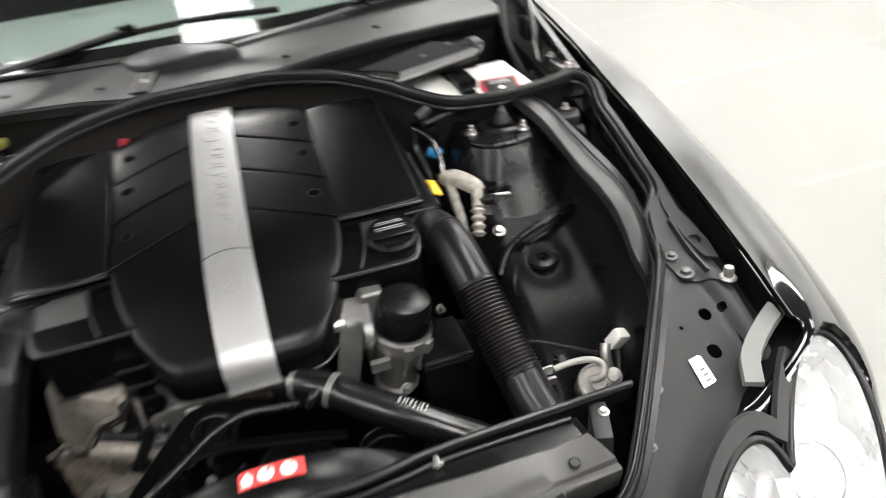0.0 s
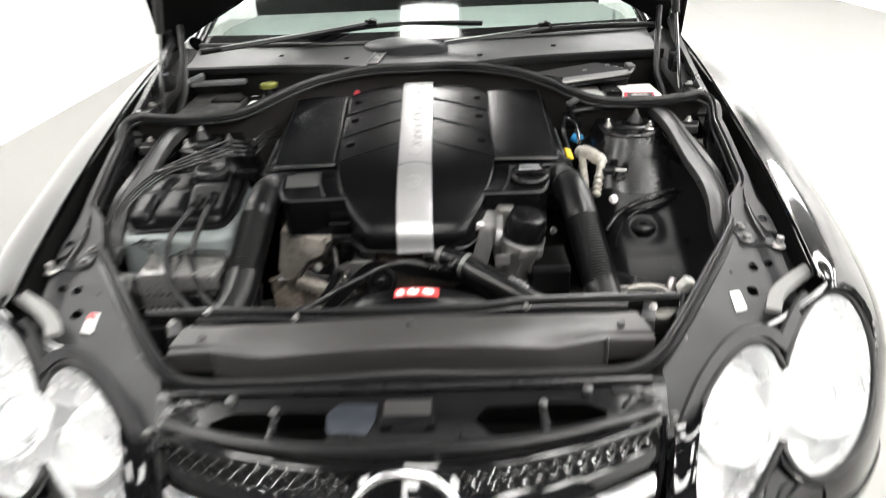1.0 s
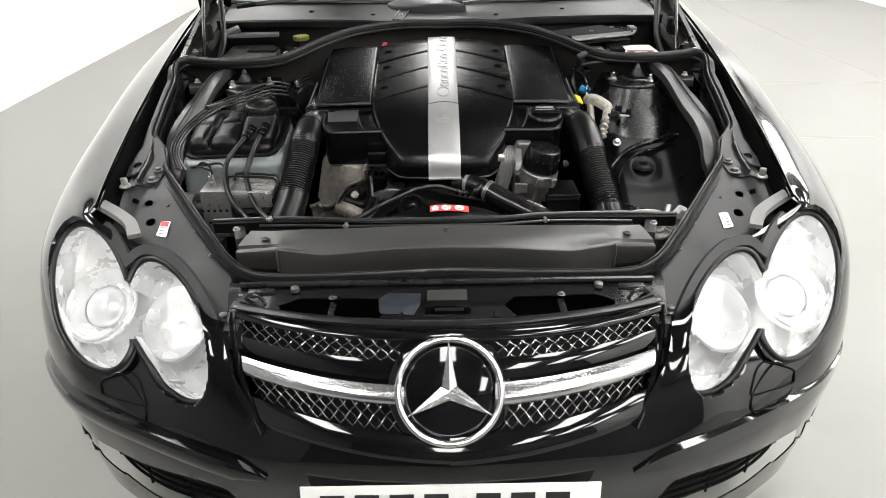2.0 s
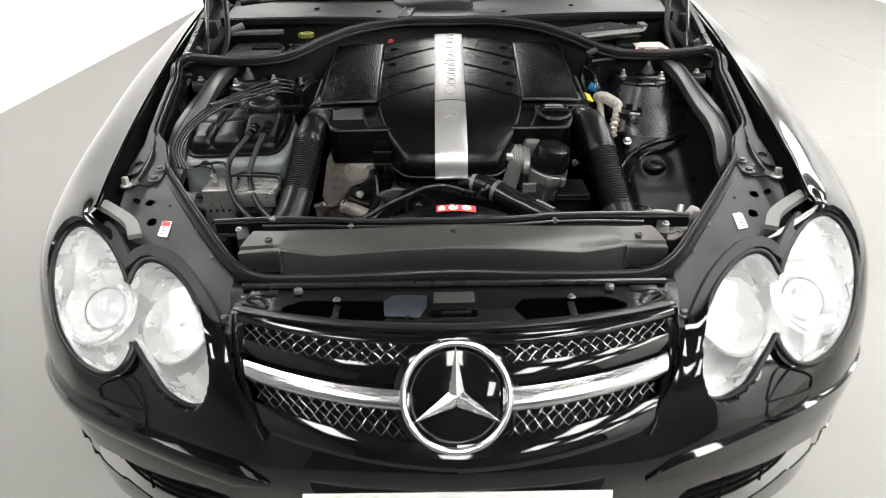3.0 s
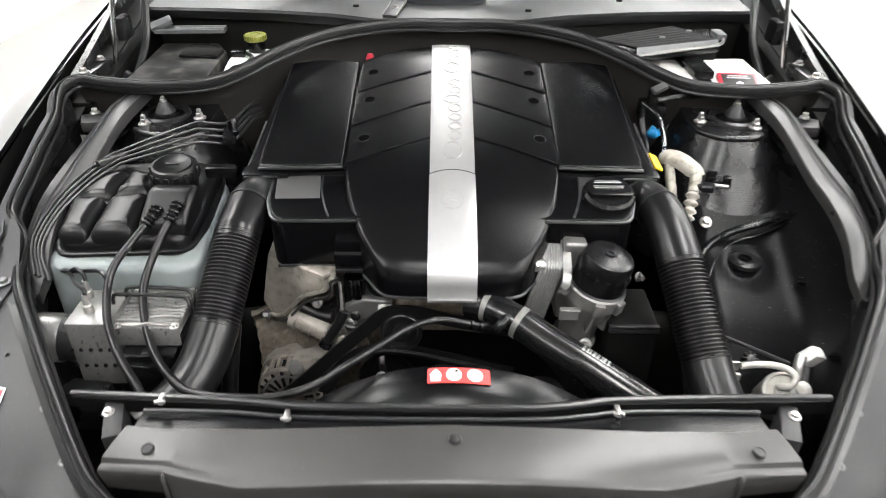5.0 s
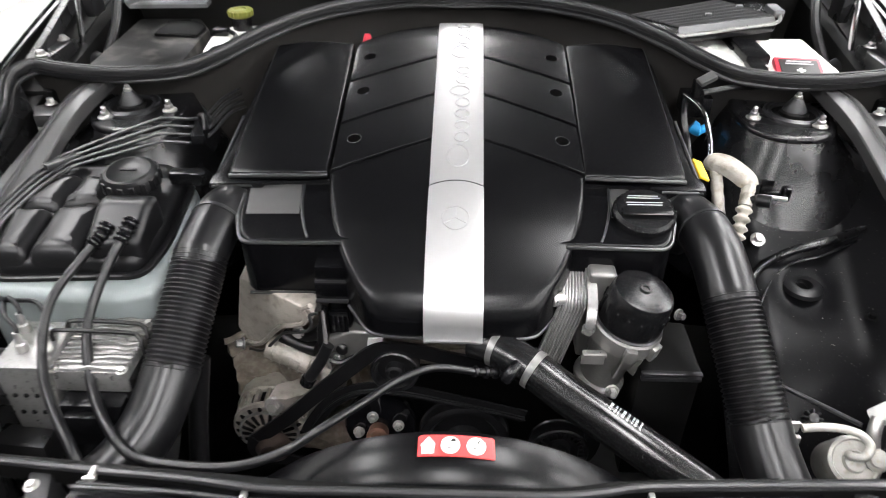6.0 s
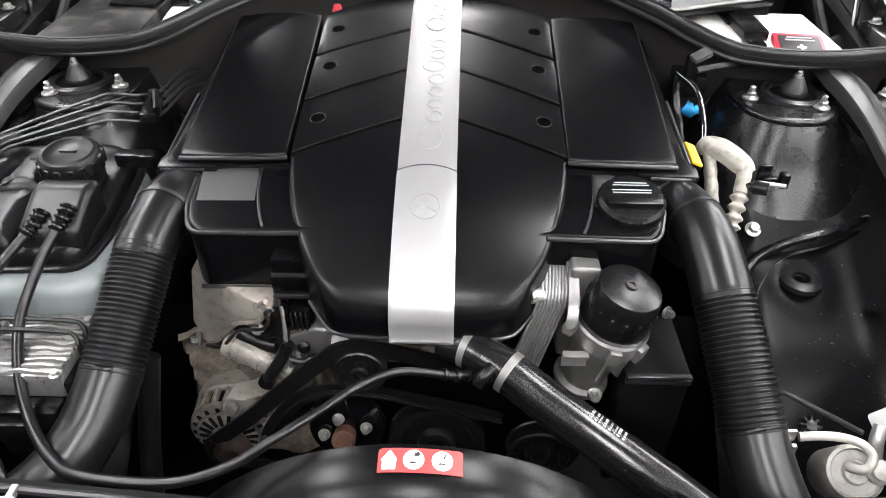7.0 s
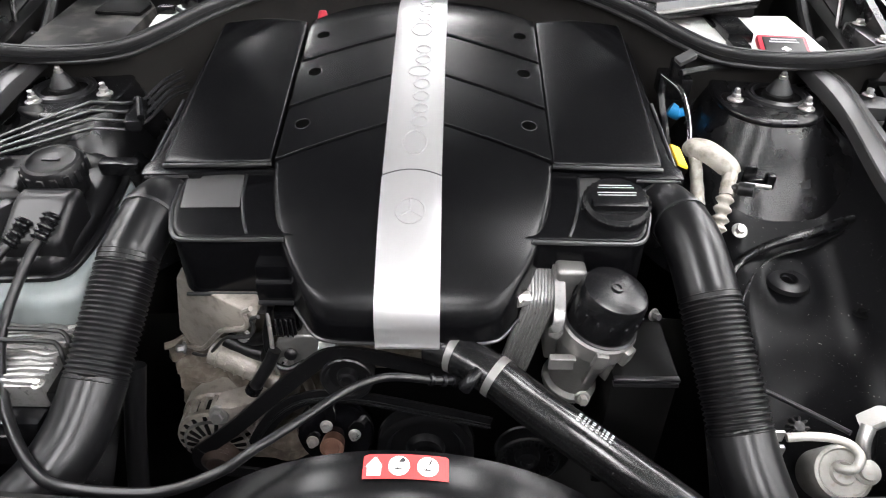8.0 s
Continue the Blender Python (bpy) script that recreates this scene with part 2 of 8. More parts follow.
def grid(bm, rows):
    vv = [[bm.verts.new(p) for p in row] for row in rows]
    for a, b in zip(vv, vv[1:]):
        for j in range(len(a) - 1):
            bm.faces.new((a[j], a[j + 1], b[j + 1], b[j]))
    return vv


def thicken(bm, t):
    """Gives a sheet a back t metres behind its faces, and closes its rim."""
    bmesh.ops.dissolve_degenerate(bm, dist=2e-5, edges=bm.edges)
    bmesh.ops.recalc_face_normals(bm, faces=bm.faces)
    bm.normal_update()
    faces = bm.faces[:]
    rim = [e for e in bm.edges if e.is_boundary]
    twin = {v: bm.verts.new(v.co - v.normal * t) for v in bm.verts[:]}
    for f in faces:
        bm.faces.new([twin[v] for v in reversed(f.verts)])
    for e in rim:
        p, q = e.verts
        bm.faces.new((p, q, twin[q], twin[p]))


def inside(poly, x, y):
    hit = False
    for (x1, y1), (x2, y2) in zip(poly, poly[1:] + poly[:1]):
        if (y1 > y) != (y2 > y) and x < (x2 - x1) * (y - y1) / (y2 - y1) + x1:
            hit = not hit
    return hit


def nearest(poly, x, y):
    best = (9e9, x, y)
    for (x1, y1), (x2, y2) in zip(poly, poly[1:] + poly[:1]):
        dx, dy = x2 - x1, y2 - y1
        t = max(0, min(1, ((x - x1) * dx + (y - y1) * dy) / (dx * dx + dy * dy + 1e-12)))
        px, py = x1 + dx * t, y1 + dy * t
        d = math.hypot(x - px, y - py)
        if d < best[0]:
            best = (d, px, py)
    return best


def circle(cx, cy, r, n=20, sx=1.0, a0=0.0):
    return [(cx + sx * r * math.cos(a0 + 2 * math.pi * k / n), cy + r * math.sin(a0 + 2 * math.pi * k / n)) for k in range(n)]


def sheet(bm, poly, zfun, res=0.01, holes=(), thick=0.0):
    """A pressed sheet over a plan polygon, with real holes in it."""
    xs, ys = [p[0] for p in poly], [p[1] for p in poly]
    nx, ny = int((max(xs) - min(xs)) / res) + 2, int((max(ys) - min(ys)) / res) + 2
    t = bmesh.new()
    vv = [[None] * (nx + 1) for _ in range(ny + 1)]
    for j in range(ny):
        for i in range(nx):
            cx, cy = min(xs) + (i + 0.5) * res, min(ys) + (j + 0.5) * res
            if not inside(poly, cx, cy) or any(inside(h, cx, cy) for h in holes):
                continue
            quad = []
            for a, b in ((i, j), (i + 1, j), (i + 1, j + 1), (i, j + 1)):
                if vv[b][a] is None:
                    vv[b][a] = t.verts.new((min(xs) + a * res, min(ys) + b * res, 0))
                quad.append(vv[b][a])
            t.faces.new(quad)
    for v in t.verts:
        if v.is_boundary:
            best = min(nearest(p, v.co.x, v.co.y) for p in (poly, *holes))
            if best[0] < res * 1.2:
                v.co.x, v.co.y = best[1], best[2]
    for v in t.verts:
        v.co.z = zfun(v.co.x, v.co.y)
    bmesh.ops.dissolve_degenerate(t, dist=1e-5, edges=t.edges)
    if thick:
        thicken(t, thick)
    merge(bm, t)


def cushion(bm, outline, ztop, zbot, r, centre, steps=5, inner=(0.12, 0.3, 0.5, 0.7, 0.86, 0.95), floor=False):
    """A solid over a plan outline (counter-clockwise): a shaped top, a rounded upper edge of radius r, upright walls."""
    k = len(outline)
    normals = []
    for i in range(k):
        (x0, y0), (x1, y1) = outline[i - 1], outline[(i + 1) % k]
        d = math.hypot(x1 - x0, y1 - y0) or 1
        normals.append(((y1 - y0) / d, -(x1 - x0) / d))
    radius = [r(x, y) if callable(r) else r for x, y in outline]
    inset = [(x - n[0] * q, y - n[1] * q) for (x, y), n, q in zip(outline, normals, radius)]
    rings = []
    for f in inner:
        ring = [(lerp(centre[0], x, f), lerp(centre[1], y, f)) for x, y in inset]
        rings.append([bm.verts.new((x, y, ztop(x, y))) for x, y in ring])
    for j in range(steps + 1):
        a = math.pi / 2 * j / steps
        ring = []
        for (x, y), n, q in zip(outline, normals, radius):
            i = q * (1 - math.sin(a))
            px, py = x - n[0] * i, y - n[1] * i
            ring.append(bm.verts.new((px, py, ztop(px, py) - q * (1 - math.cos(a)))))
        rings.append(ring)
    rings.append([bm.verts.new((x, y, zbot(x, y) if callable(zbot) else zbot)) for x, y in outline])
    top = bm.verts.new((centre[0], centre[1], ztop(*centre)))
    for j in range(k):
        bm.faces.new((top, rings[0][j], rings[0][(j + 1) % k]))
    for A, B in zip(rings, rings[1:]):
        for j in range(k):
            bm.faces.new((A[j], A[(j + 1) % k], B[(j + 1) % k], B[j]))
    if floor:
        bm.faces.new(rings[-1][::-1])


def rounded(poly, r, n=5, step=0.02):
    """A polygon with its corners turned into arcs and its long sides divided."""
    out = []
    k = len(poly)
    for i in range(k):
        p, a, b = Vector(poly[i]), Vector(poly[i - 1]), Vector(poly[(i + 1) % k])
        q = r[i] if isinstance(r, (list, tuple)) else r
        u, v = a - p, b - p
        q = min(q, u.length * 0.45, v.length * 0.45)
        s0, s1 = p + u.normalized() * q, p + v.normalized() * q
        for j in range(n + 1):
            t = j / n
            out.append(s0 * (1 - t) ** 2 + p * 2 * t * (1 - t) + s1 * t * t)
    full = []
    for i, p in enumerate(out):
        nxt = out[(i + 1) % len(out)]
        m = max(1, int((nxt - p).length / step))
        full += [tuple(p.lerp(nxt, j / m)) for j in range(m)]
    return full


def mirrored(poly):
    """The same outline on the other side, still counter-clockwise."""
    return [(-x, y) for x, y in poly[::-1]]


def bolt(name, place, r, h, parent, material=None, axis=None, washer=True):
    bm = bmesh.new()
    m = Matrix.Translation(place) @ (axis or Matrix.Identity(4))
    if washer:
        lathe(bm, [(r * 1.55, 0), (r * 1.6, h * 0.12), (r * 1.35, h * 0.25)], m, 16)
    t = bmesh.new()
    lathe(t, [(r, h * 0.2), (r, h * 0.9), (r * 0.85, h)], m, 6)
    merge(bm, t)
    return part(name, bm, material or ZINC, parent)


def face_up(direction):
    """A turn that lays local z along the direction."""
    return Vector(direction).to_track_quat("Z", "Y").to_matrix().to_4x4()


# ---- the room ----
def slab(name, c, s, material, label, category):
    bm = bmesh.new()
    box(bm, c, s)
    return structure(name, bm, material, label, category)


ROOM_W, ROOM_E, ROOM_S, ROOM_N, ROOM_H = -3.0, 5.2, -4.5, 9.5, 3.3
slab("floor", (1.1, 2.5, -0.1), (8.6, 14.4, 0.2), FLOOR, "polished pale grey tiled showroom floor", "floor")
slab("wall_west", (ROOM_W - 0.1, 5.1, 1.65), (0.2, 9.2, 3.3), WALL, "plain white painted showroom wall", "wall")
# unseen wall, its grey chosen to darken reflections on the car's left front
slab("wall_west_front", (ROOM_W - 0.1, -2.1, 1.65), (0.2, 5.2, 3.3), GREYWALL, "unseen grey wall added to tone down reflections", "wall")
slab("wall_east", (ROOM_E + 0.1, 2.5, 1.65), (0.2, 14.4, 3.3), WALL, "plain white painted showroom wall", "wall")
slab("wall_north", (1.1, ROOM_N + 0.1, 1.65), (8.2, 0.2, 3.3), WALL, "plain white painted showroom wall", "wall")
# unseen wall, kept dark so that the bumper reflects little light
slab("wall_south", (1.1, ROOM_S - 0.1, 1.65), (8.2, 0.2, 3.3), DARKWALL, "unseen dark wall, its tone set for reflections", "wall")
slab("ceiling", (1.1, 2.5, 3.4), (8.6, 14.4, 0.2), CEIL, "grey ceiling with light panels", "ceiling")

# thin dark joints between the large floor tiles
JOINT = mat("floor joint", (0.42, 0.41, 0.38), 0.5)
for k, (c, s) in enumerate([((3.6, 2.95, 0.001), (3.2, 0.006, 0.002)), ((3.6, 4.15, 0.001), (3.2, 0.006, 0.002)), ((3.6, 1.75, 0.001), (3.2, 0.006, 0.002)), ((3.35, 2.5, 0.001), (0.006, 14.0, 0.002))]):
    bm = bmesh.new()
    box(bm, c, s)
    structure("floor_joint", bm, JOINT, "narrow grey joint between floor tiles", "floor joint")


def ceiling_light():
    t = thing("ceiling_light", (0, 0, 0), "lit rectangular panel light set under the ceiling", "ceiling light", "ceiling lights")
    bm = bmesh.new()
    for c, s in (((0, 0.61, -0.02), (0.64, 0.03, 0.04)), ((0, -0.61, -0.02), (0.64, 0.03, 0.04)), ((0.31, 0, -0.02), (0.03, 1.2, 0.04)), ((-0.31, 0, -0.02), (0.03, 1.2, 0.04))):
        box(bm, c, s, 0.004)
    part("frame", bm, ALUFRAME, t)
    bm = bmesh.new()
    box(bm, (0, 0, -0.015), (0.59, 1.19, 0.01))
    part("diffuser", bm, DIFFUSER, t, "glowing white diffuser")
    return t


lamp0 = ceiling_light()
# the last panel is added off the grid to lay a sheen on the cover
spots = [(x, y) for x in (-2.0, 0.0, 2.0, 3.4, 4.6) for y in (-3.4, -1.4, 0.6, 2.6, 4.8, 7.4) if (x, y) not in ((0.0, 0.6), (-2.0, -3.4), (2.0, 0.6))] + [(1.15, 0.9)]
lamp0.matrix_basis = pose(spots[0][0], spots[0][1], ROOM_H - 0.002)
for x, y in spots[1:]:
    copy_thing(lamp0, pose(x, y, ROOM_H - 0.002))

# ---- the car's body ----
car = thing("car", (0, 0.9, 0), "black coupe with its bonnet open, on the floor", "car")

# profiles from the lower lip to the bonnet gap, at stations from the nose round the corner and back along the wing
STATIONS = [
    [(0.0, -0.015, 0.20), (0.0, -0.035, 0.33), (0.0, -0.05, 0.44), (0.0, -0.03, 0.505), (0.0, 0.01, 0.60), (0.0, 0.06, 0.66), (0.0, 0.10, 0.67)],
    [(0.2, -0.005, 0.20), (0.2, -0.025, 0.33), (0.2, -0.04, 0.44), (0.2, -0.018, 0.508), (0.2, 0.03, 0.60), (0.2, 0.08, 0.66), (0.2, 0.11, 0.67)],
    [(0.34, 0.015, 0.20), (0.34, 0.0, 0.33), (0.34, -0.015, 0.44), (0.33, 0.015, 0.512), (0.385, 0.075, 0.59), (0.405, 0.122, 0.632), (0.412, 0.155, 0.642)],
    [(0.46, 0.045, 0.20), (0.46, 0.03, 0.33), (0.46, 0.018, 0.44), (0.46, 0.045, 0.525), (0.45, 0.095, 0.60), (0.45, 0.142, 0.642), (0.454, 0.178, 0.652)],
    [(0.55, 0.08, 0.20), (0.55, 0.066, 0.33), (0.55, 0.055, 0.44), (0.54, 0.085, 0.525), (0.545, 0.175, 0.61), (0.555, 0.28, 0.69), (0.56, 0.305, 0.705)],
    [(0.65, 0.14, 0.20), (0.65, 0.122, 0.33), (0.65, 0.112, 0.44), (0.645, 0.14, 0.535), (0.64, 0.222, 0.622), (0.635, 0.312, 0.705), (0.632, 0.335, 0.72)],
    [(0.755, 0.225, 0.20), (0.762, 0.205, 0.33), (0.764, 0.195, 0.44), (0.752, 0.208, 0.548), (0.744, 0.28, 0.655), (0.728, 0.355, 0.742), (0.722, 0.378, 0.757)],
    [(0.845, 0.36, 0.20), (0.862, 0.34, 0.33), (0.868, 0.335, 0.44), (0.862, 0.34, 0.56), (0.838, 0.362, 0.672), (0.775, 0.405, 0.756), (0.730, 0.42, 0.77)],
    [(0.885, 0.55, 0.20), (0.900, 0.53, 0.33), (0.907, 0.53, 0.45), (0.908, 0.53, 0.58), (0.896, 0.53, 0.690), (0.830, 0.535, 0.767), (0.738, 0.54, 0.80)],
    [(0.895, 0.8, 0.20), (0.905, 0.8, 0.33), (0.91, 0.8, 0.48), (0.922, 0.8, 0.62), (0.916, 0.8, 0.742), (0.856, 0.8, 0.822), (0.757, 0.8, 0.86)],
    [(0.90, 1.2, 0.20), (0.91, 1.2, 0.33), (0.915, 1.2, 0.50), (0.924, 1.2, 0.66), (0.922, 1.2, 0.795), (0.880, 1.2, 0.888), (0.778, 1.2, 0.934)],
    [(0.90, 1.95, 0.20), (0.905, 1.95, 0.33), (0.91, 1.95, 0.52), (0.92, 1.95, 0.74), (0.918, 1.95, 0.87), (0.885, 1.95, 0.975), (0.825, 1.95, 1.025)],
]


def skin_rows(first, last, r0, r1, nv, nu):
    """Columns along the stations first..last, each from profile row r0 to r1."""
    cols = []
    for st in STATIONS[first:last + 1]:
        cols.append(catmull(st, 8)[r0 * 8:r1 * 8 + 1])
    k = len(cols[0])
    lines = [catmull([c[j] for c in cols], nu) for j in range(k)]
    return lines


LAMP_U = Vector((0.163, 0.072, 0.030)).normalized()
LAMP_V = Vector((0.067, 0.203, 0.172))
LAMP_V = (LAMP_V - LAMP_U * LAMP_V.dot(LAMP_U)).normalized()
LAMP_N = LAMP_V.cross(LAMP_U).normalized() * -1
if LAMP_N.y > 0:
    LAMP_N = -LAMP_N
LAMP_O = Vector((0.605, 0.215, 0.622))
# the two ovals of a headlamp: top, bottom and half width of each
OVAL_ENDS = [((0.738, 0.366, 0.747), (0.660, 0.152, 0.545), 0.112), ((0.556, 0.284, 0.692), (0.488, 0.078, 0.533), 0.092)]


def lamp_local(p):
    d = p - LAMP_O
    return d.dot(LAMP_U), d.dot(LAMP_V), d.dot(LAMP_N)


OVALS = []
for top, bottom, half in OVAL_ENDS:
    p, q = lamp_local(Vector(top)), lamp_local(Vector(bottom))
    OVALS.append(((p[0] + q[0]) / 2, (p[1] + q[1]) / 2, half, (p[1] - q[1]) / 2, -(p[0] - q[0]) / (p[1] - q[1])))


def lamp_world(a, b, c):
    return LAMP_O + LAMP_U * a + LAMP_V * b + LAMP_N * c


def oval_value(a, b, grow=0.0):
    best = 9.0
    for ca, cb, ra, rb, lean in OVALS:
        x, y = a - ca, b - cb
        x += y * lean
        best = min(best, math.hypot(x / (ra + grow), y / (rb + grow)))
    return best


def lamp_outline(grow=0.0, n=120):
    """The joint outline of both ovals, round the lamp's middle."""
    pts = []
    for k in range(n):
        ang = 2 * math.pi * k / n
        lo, hi = 0.0, 0.4
        for _ in range(26):
            mid = (lo + hi) / 2
            if oval_value(0.006 + mid * math.cos(ang), -0.01 + mid * math.sin(ang), grow) < 1:
                lo = mid
            else:
                hi = mid
        pts.append((0.006 + lo * math.cos(ang), -0.01 + lo * math.sin(ang)))
    return pts


OUT_RIM = lamp_outline(0.006)
OUT_GLASS = lamp_outline(0.0)


def lamp_height(a, b):
    """How far the lamp's bulging glass stands off its plane."""
    return 0.014 - 0.55 * a * a - 0.35 * b * b


def cut_lamp(bm, s=1):
    def local(p):
        return lamp_local(Vector((s * p.x, p.y, p.z)))

    dead = []
    for f in bm.faces:
        a, b, c = local(f.calc_center_median())
        if inside(OUT_RIM, a, b) and abs(c) < 0.12:
            dead.append(f)
    edge = {v for f in dead for v in f.verts}
    edge = {v for v in edge if any(f not in dead for f in v.link_faces)}
    bmesh.ops.delete(bm, geom=dead, context="FACES")
    for v in edge:
        a, b, c = local(v.co)
        d, x, y = nearest(OUT_RIM, a, b)
        if d < 0.03:
            h = lamp_height(x, y)
            p = lamp_world(x, y, min(max(c, h - 0.012), h + 0.002))
            v.co = (s * p.x, p.y, p.z)


def skin_part(name, first, last, r0, r1, material, label, nu=10, cut=False, thick=0.003):
    for s in (1, -1):
        bm = bmesh.new()
        grid(bm, skin_rows(first, last, r0, r1, 8, nu))
        if cut:
            bmesh.ops.subdivide_edges(bm, edges=bm.edges, cuts=1, use_grid_fill=True)
            cut_lamp(bm)
        if s < 0:
            for v in bm.verts:
                v.co.x = -v.co.x
        thicken(bm, thick)
        part(name, bm, material, car, label, 30)


# bumper: one skin across the nose
bm = bmesh.new()
lines = skin_rows(0, 8, 0, 3, 8, 10)
full = [[Vector((-p.x, p.y, p.z)) for p in row[:0:-1]] + row for row in lines]
grid(bm, full)
INTAKE = [(0.42, 0.255), (0.60, 0.265), (0.74, 0.285), (0.80, 0.315), (0.775, 0.345), (0.62, 0.365), (0.48, 0.382), (0.41, 0.372), (0.385, 0.32)]
for sgn in (1, -1):
    shape = [(sgn * x, z) for x, z in INTAKE]
    dead = [f for f in bm.faces if inside(shape, f.calc_center_median().x, f.calc_center_median().z)]
    bmesh.ops.delete(bm, geom=dead, context="FACES")
    for v in bm.verts:
        if v.is_boundary:
            d, x, z = nearest(shape, v.co.x, v.co.z)
            if d < 0.02:
                v.co.x, v.co.z = x, z
cut_lamp(bm, 1)
cut_lamp(bm, -1)
thicken(bm, 0.003)
bumper = part("bumper", bm, PAINT, car, "glossy black front bumper")

skin_part("front_wing", 2, 11, 3, 6, PAINT, "glossy black front wing round the headlamp", 12, True)
# wing below the crease behind the bumper, open over the wheel
for s in (1, -1):
    bm = bmesh.new()
    rows = skin_rows(8, 11, 0, 3, 8, 16)
    grid(bm, rows)
    dead = [f for f in bm.faces if math.hypot(f.calc_center_median().y - 0.88, f.calc_center_median().z - 0.31) < 0.36]
    bmesh.ops.delete(bm, geom=dead, context="FACES")
    for v in bm.verts:
        v.co.x *= s
    thicken(bm, 0.003)
    part("wing_side", bm, PAINT, car)

for s in (1, -1):
    bm = bmesh.new()
    at = pose(s * 0.78, 0.88, 0.315) @ pose(0, 0, 0, 0, 90, 0)
    lathe(bm, [(0.21, -0.11), (0.29, -0.11), (0.312, -0.09), (0.315, 0.0), (0.312, 0.09), (0.29, 0.11), (0.21, 0.11)], at, 48)
    wheel = part("wheel", bm, TYRE, car, "black tyre of a front wheel")
    bm = bmesh.new()
    lathe(bm, [(0.205, -0.10), (0.21, 0.112), (0.195, 0.10), (0.05, 0.085), (0.03, 0.09)], at if s > 0 else at @ pose(0, 0, 0, 180), 40)
    part("rim", bm, ALU, wheel, "alloy rim")

# bumper trims: long rub strips with their rounded ends, lower grilles, tow cover
for s in (1, -1):
    bm = bmesh.new()
    pts = []
    for x, y, z in ((0.325, -0.018, 0.428), (0.39, -0.002, 0.444), (0.46, 0.021, 0.454), (0.56, 0.066, 0.460), (0.66, 0.122, 0.457), (0.762, 0.200, 0.448), (0.855, 0.318, 0.44), (0.898, 0.45, 0.435)):
        pts.append((s * x, y - 0.004, z))
    tube(bm, pts, lambda t: 0.020 * min(1, 0.25 + 6 * t, 0.25 + 6 * (1 - t)), n=8, section=[(-0.5, -1), (-0.8, -0.6), (-0.8, 0.6), (-0.5, 1), (0.3, 0.9), (0.3, -0.9)])
    part("rub_strip", bm, PAINT, bumper, "glossy black bumper moulding")
    bm = bmesh.new()
    for k in range(6):
        z = 0.265 + 0.018 * k
        tube(bm, [(s * 0.38, 0.045, z), (s * 0.47, 0.075, z), (s * 0.58, 0.12, z), (s * 0.69, 0.20, z), (s * 0.80, 0.33, z)], 0.0035, 6, 4)
    for x, y in ((0.42, 0.06), (0.52, 0.095), (0.62, 0.145), (0.72, 0.23)):
        tube(bm, [(s * x, y, 0.25), (s * x, y, 0.375)], 0.003, 6, 0)
    part("lower_grille", bm, MATTE, bumper, "matte black lower grille")
    # washer flap seam below the lamp
    bm = bmesh.new()
    ring = [(0.565, 0.094, 0.515), (0.615, 0.135, 0.545), (0.645, 0.14, 0.52), (0.655, 0.128, 0.485), (0.60, 0.09, 0.475), (0.56, 0.072, 0.485)]
    tube(bm, [(s * x, y - 0.004, z) for x, y, z in ring], 0.0016, 6, 6, True)
    part("washer_flap", bm, MATTE, bumper, "seam of the lamp washer flap")

# matte black sheet added behind the intakes so they look shaded inside
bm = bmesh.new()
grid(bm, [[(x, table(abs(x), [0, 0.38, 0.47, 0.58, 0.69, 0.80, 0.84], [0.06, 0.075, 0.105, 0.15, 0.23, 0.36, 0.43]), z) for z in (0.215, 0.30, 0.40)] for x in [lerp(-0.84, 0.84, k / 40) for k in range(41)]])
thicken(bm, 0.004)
part("intake_backing", bm, MATTE, bumper, "matte black sheet added to darken the intakes")

# number plate with its characters as bars
plate = thing("number_plate", (0, -0.06, 0.38), "white number plate with black characters on the bumper", "number plate")
pm = pose(0, -0.058, 0.382, 90 - 8)
bm = bmesh.new()
box(bm, (0, 0, 0), (0.52, 0.111, 0.004), 0.0018, pm)
part("plate", bm, PAPER, plate)
for k, x in enumerate((-0.205, -0.145, -0.085, -0.025, 0.065, 0.125, 0.185)):
    bm = bmesh.new()
    box(bm, (x, 0, 0.003), (0.042, 0.076, 0.002), 0.0005, pm)
    part("character_bar", bm, INK, plate)

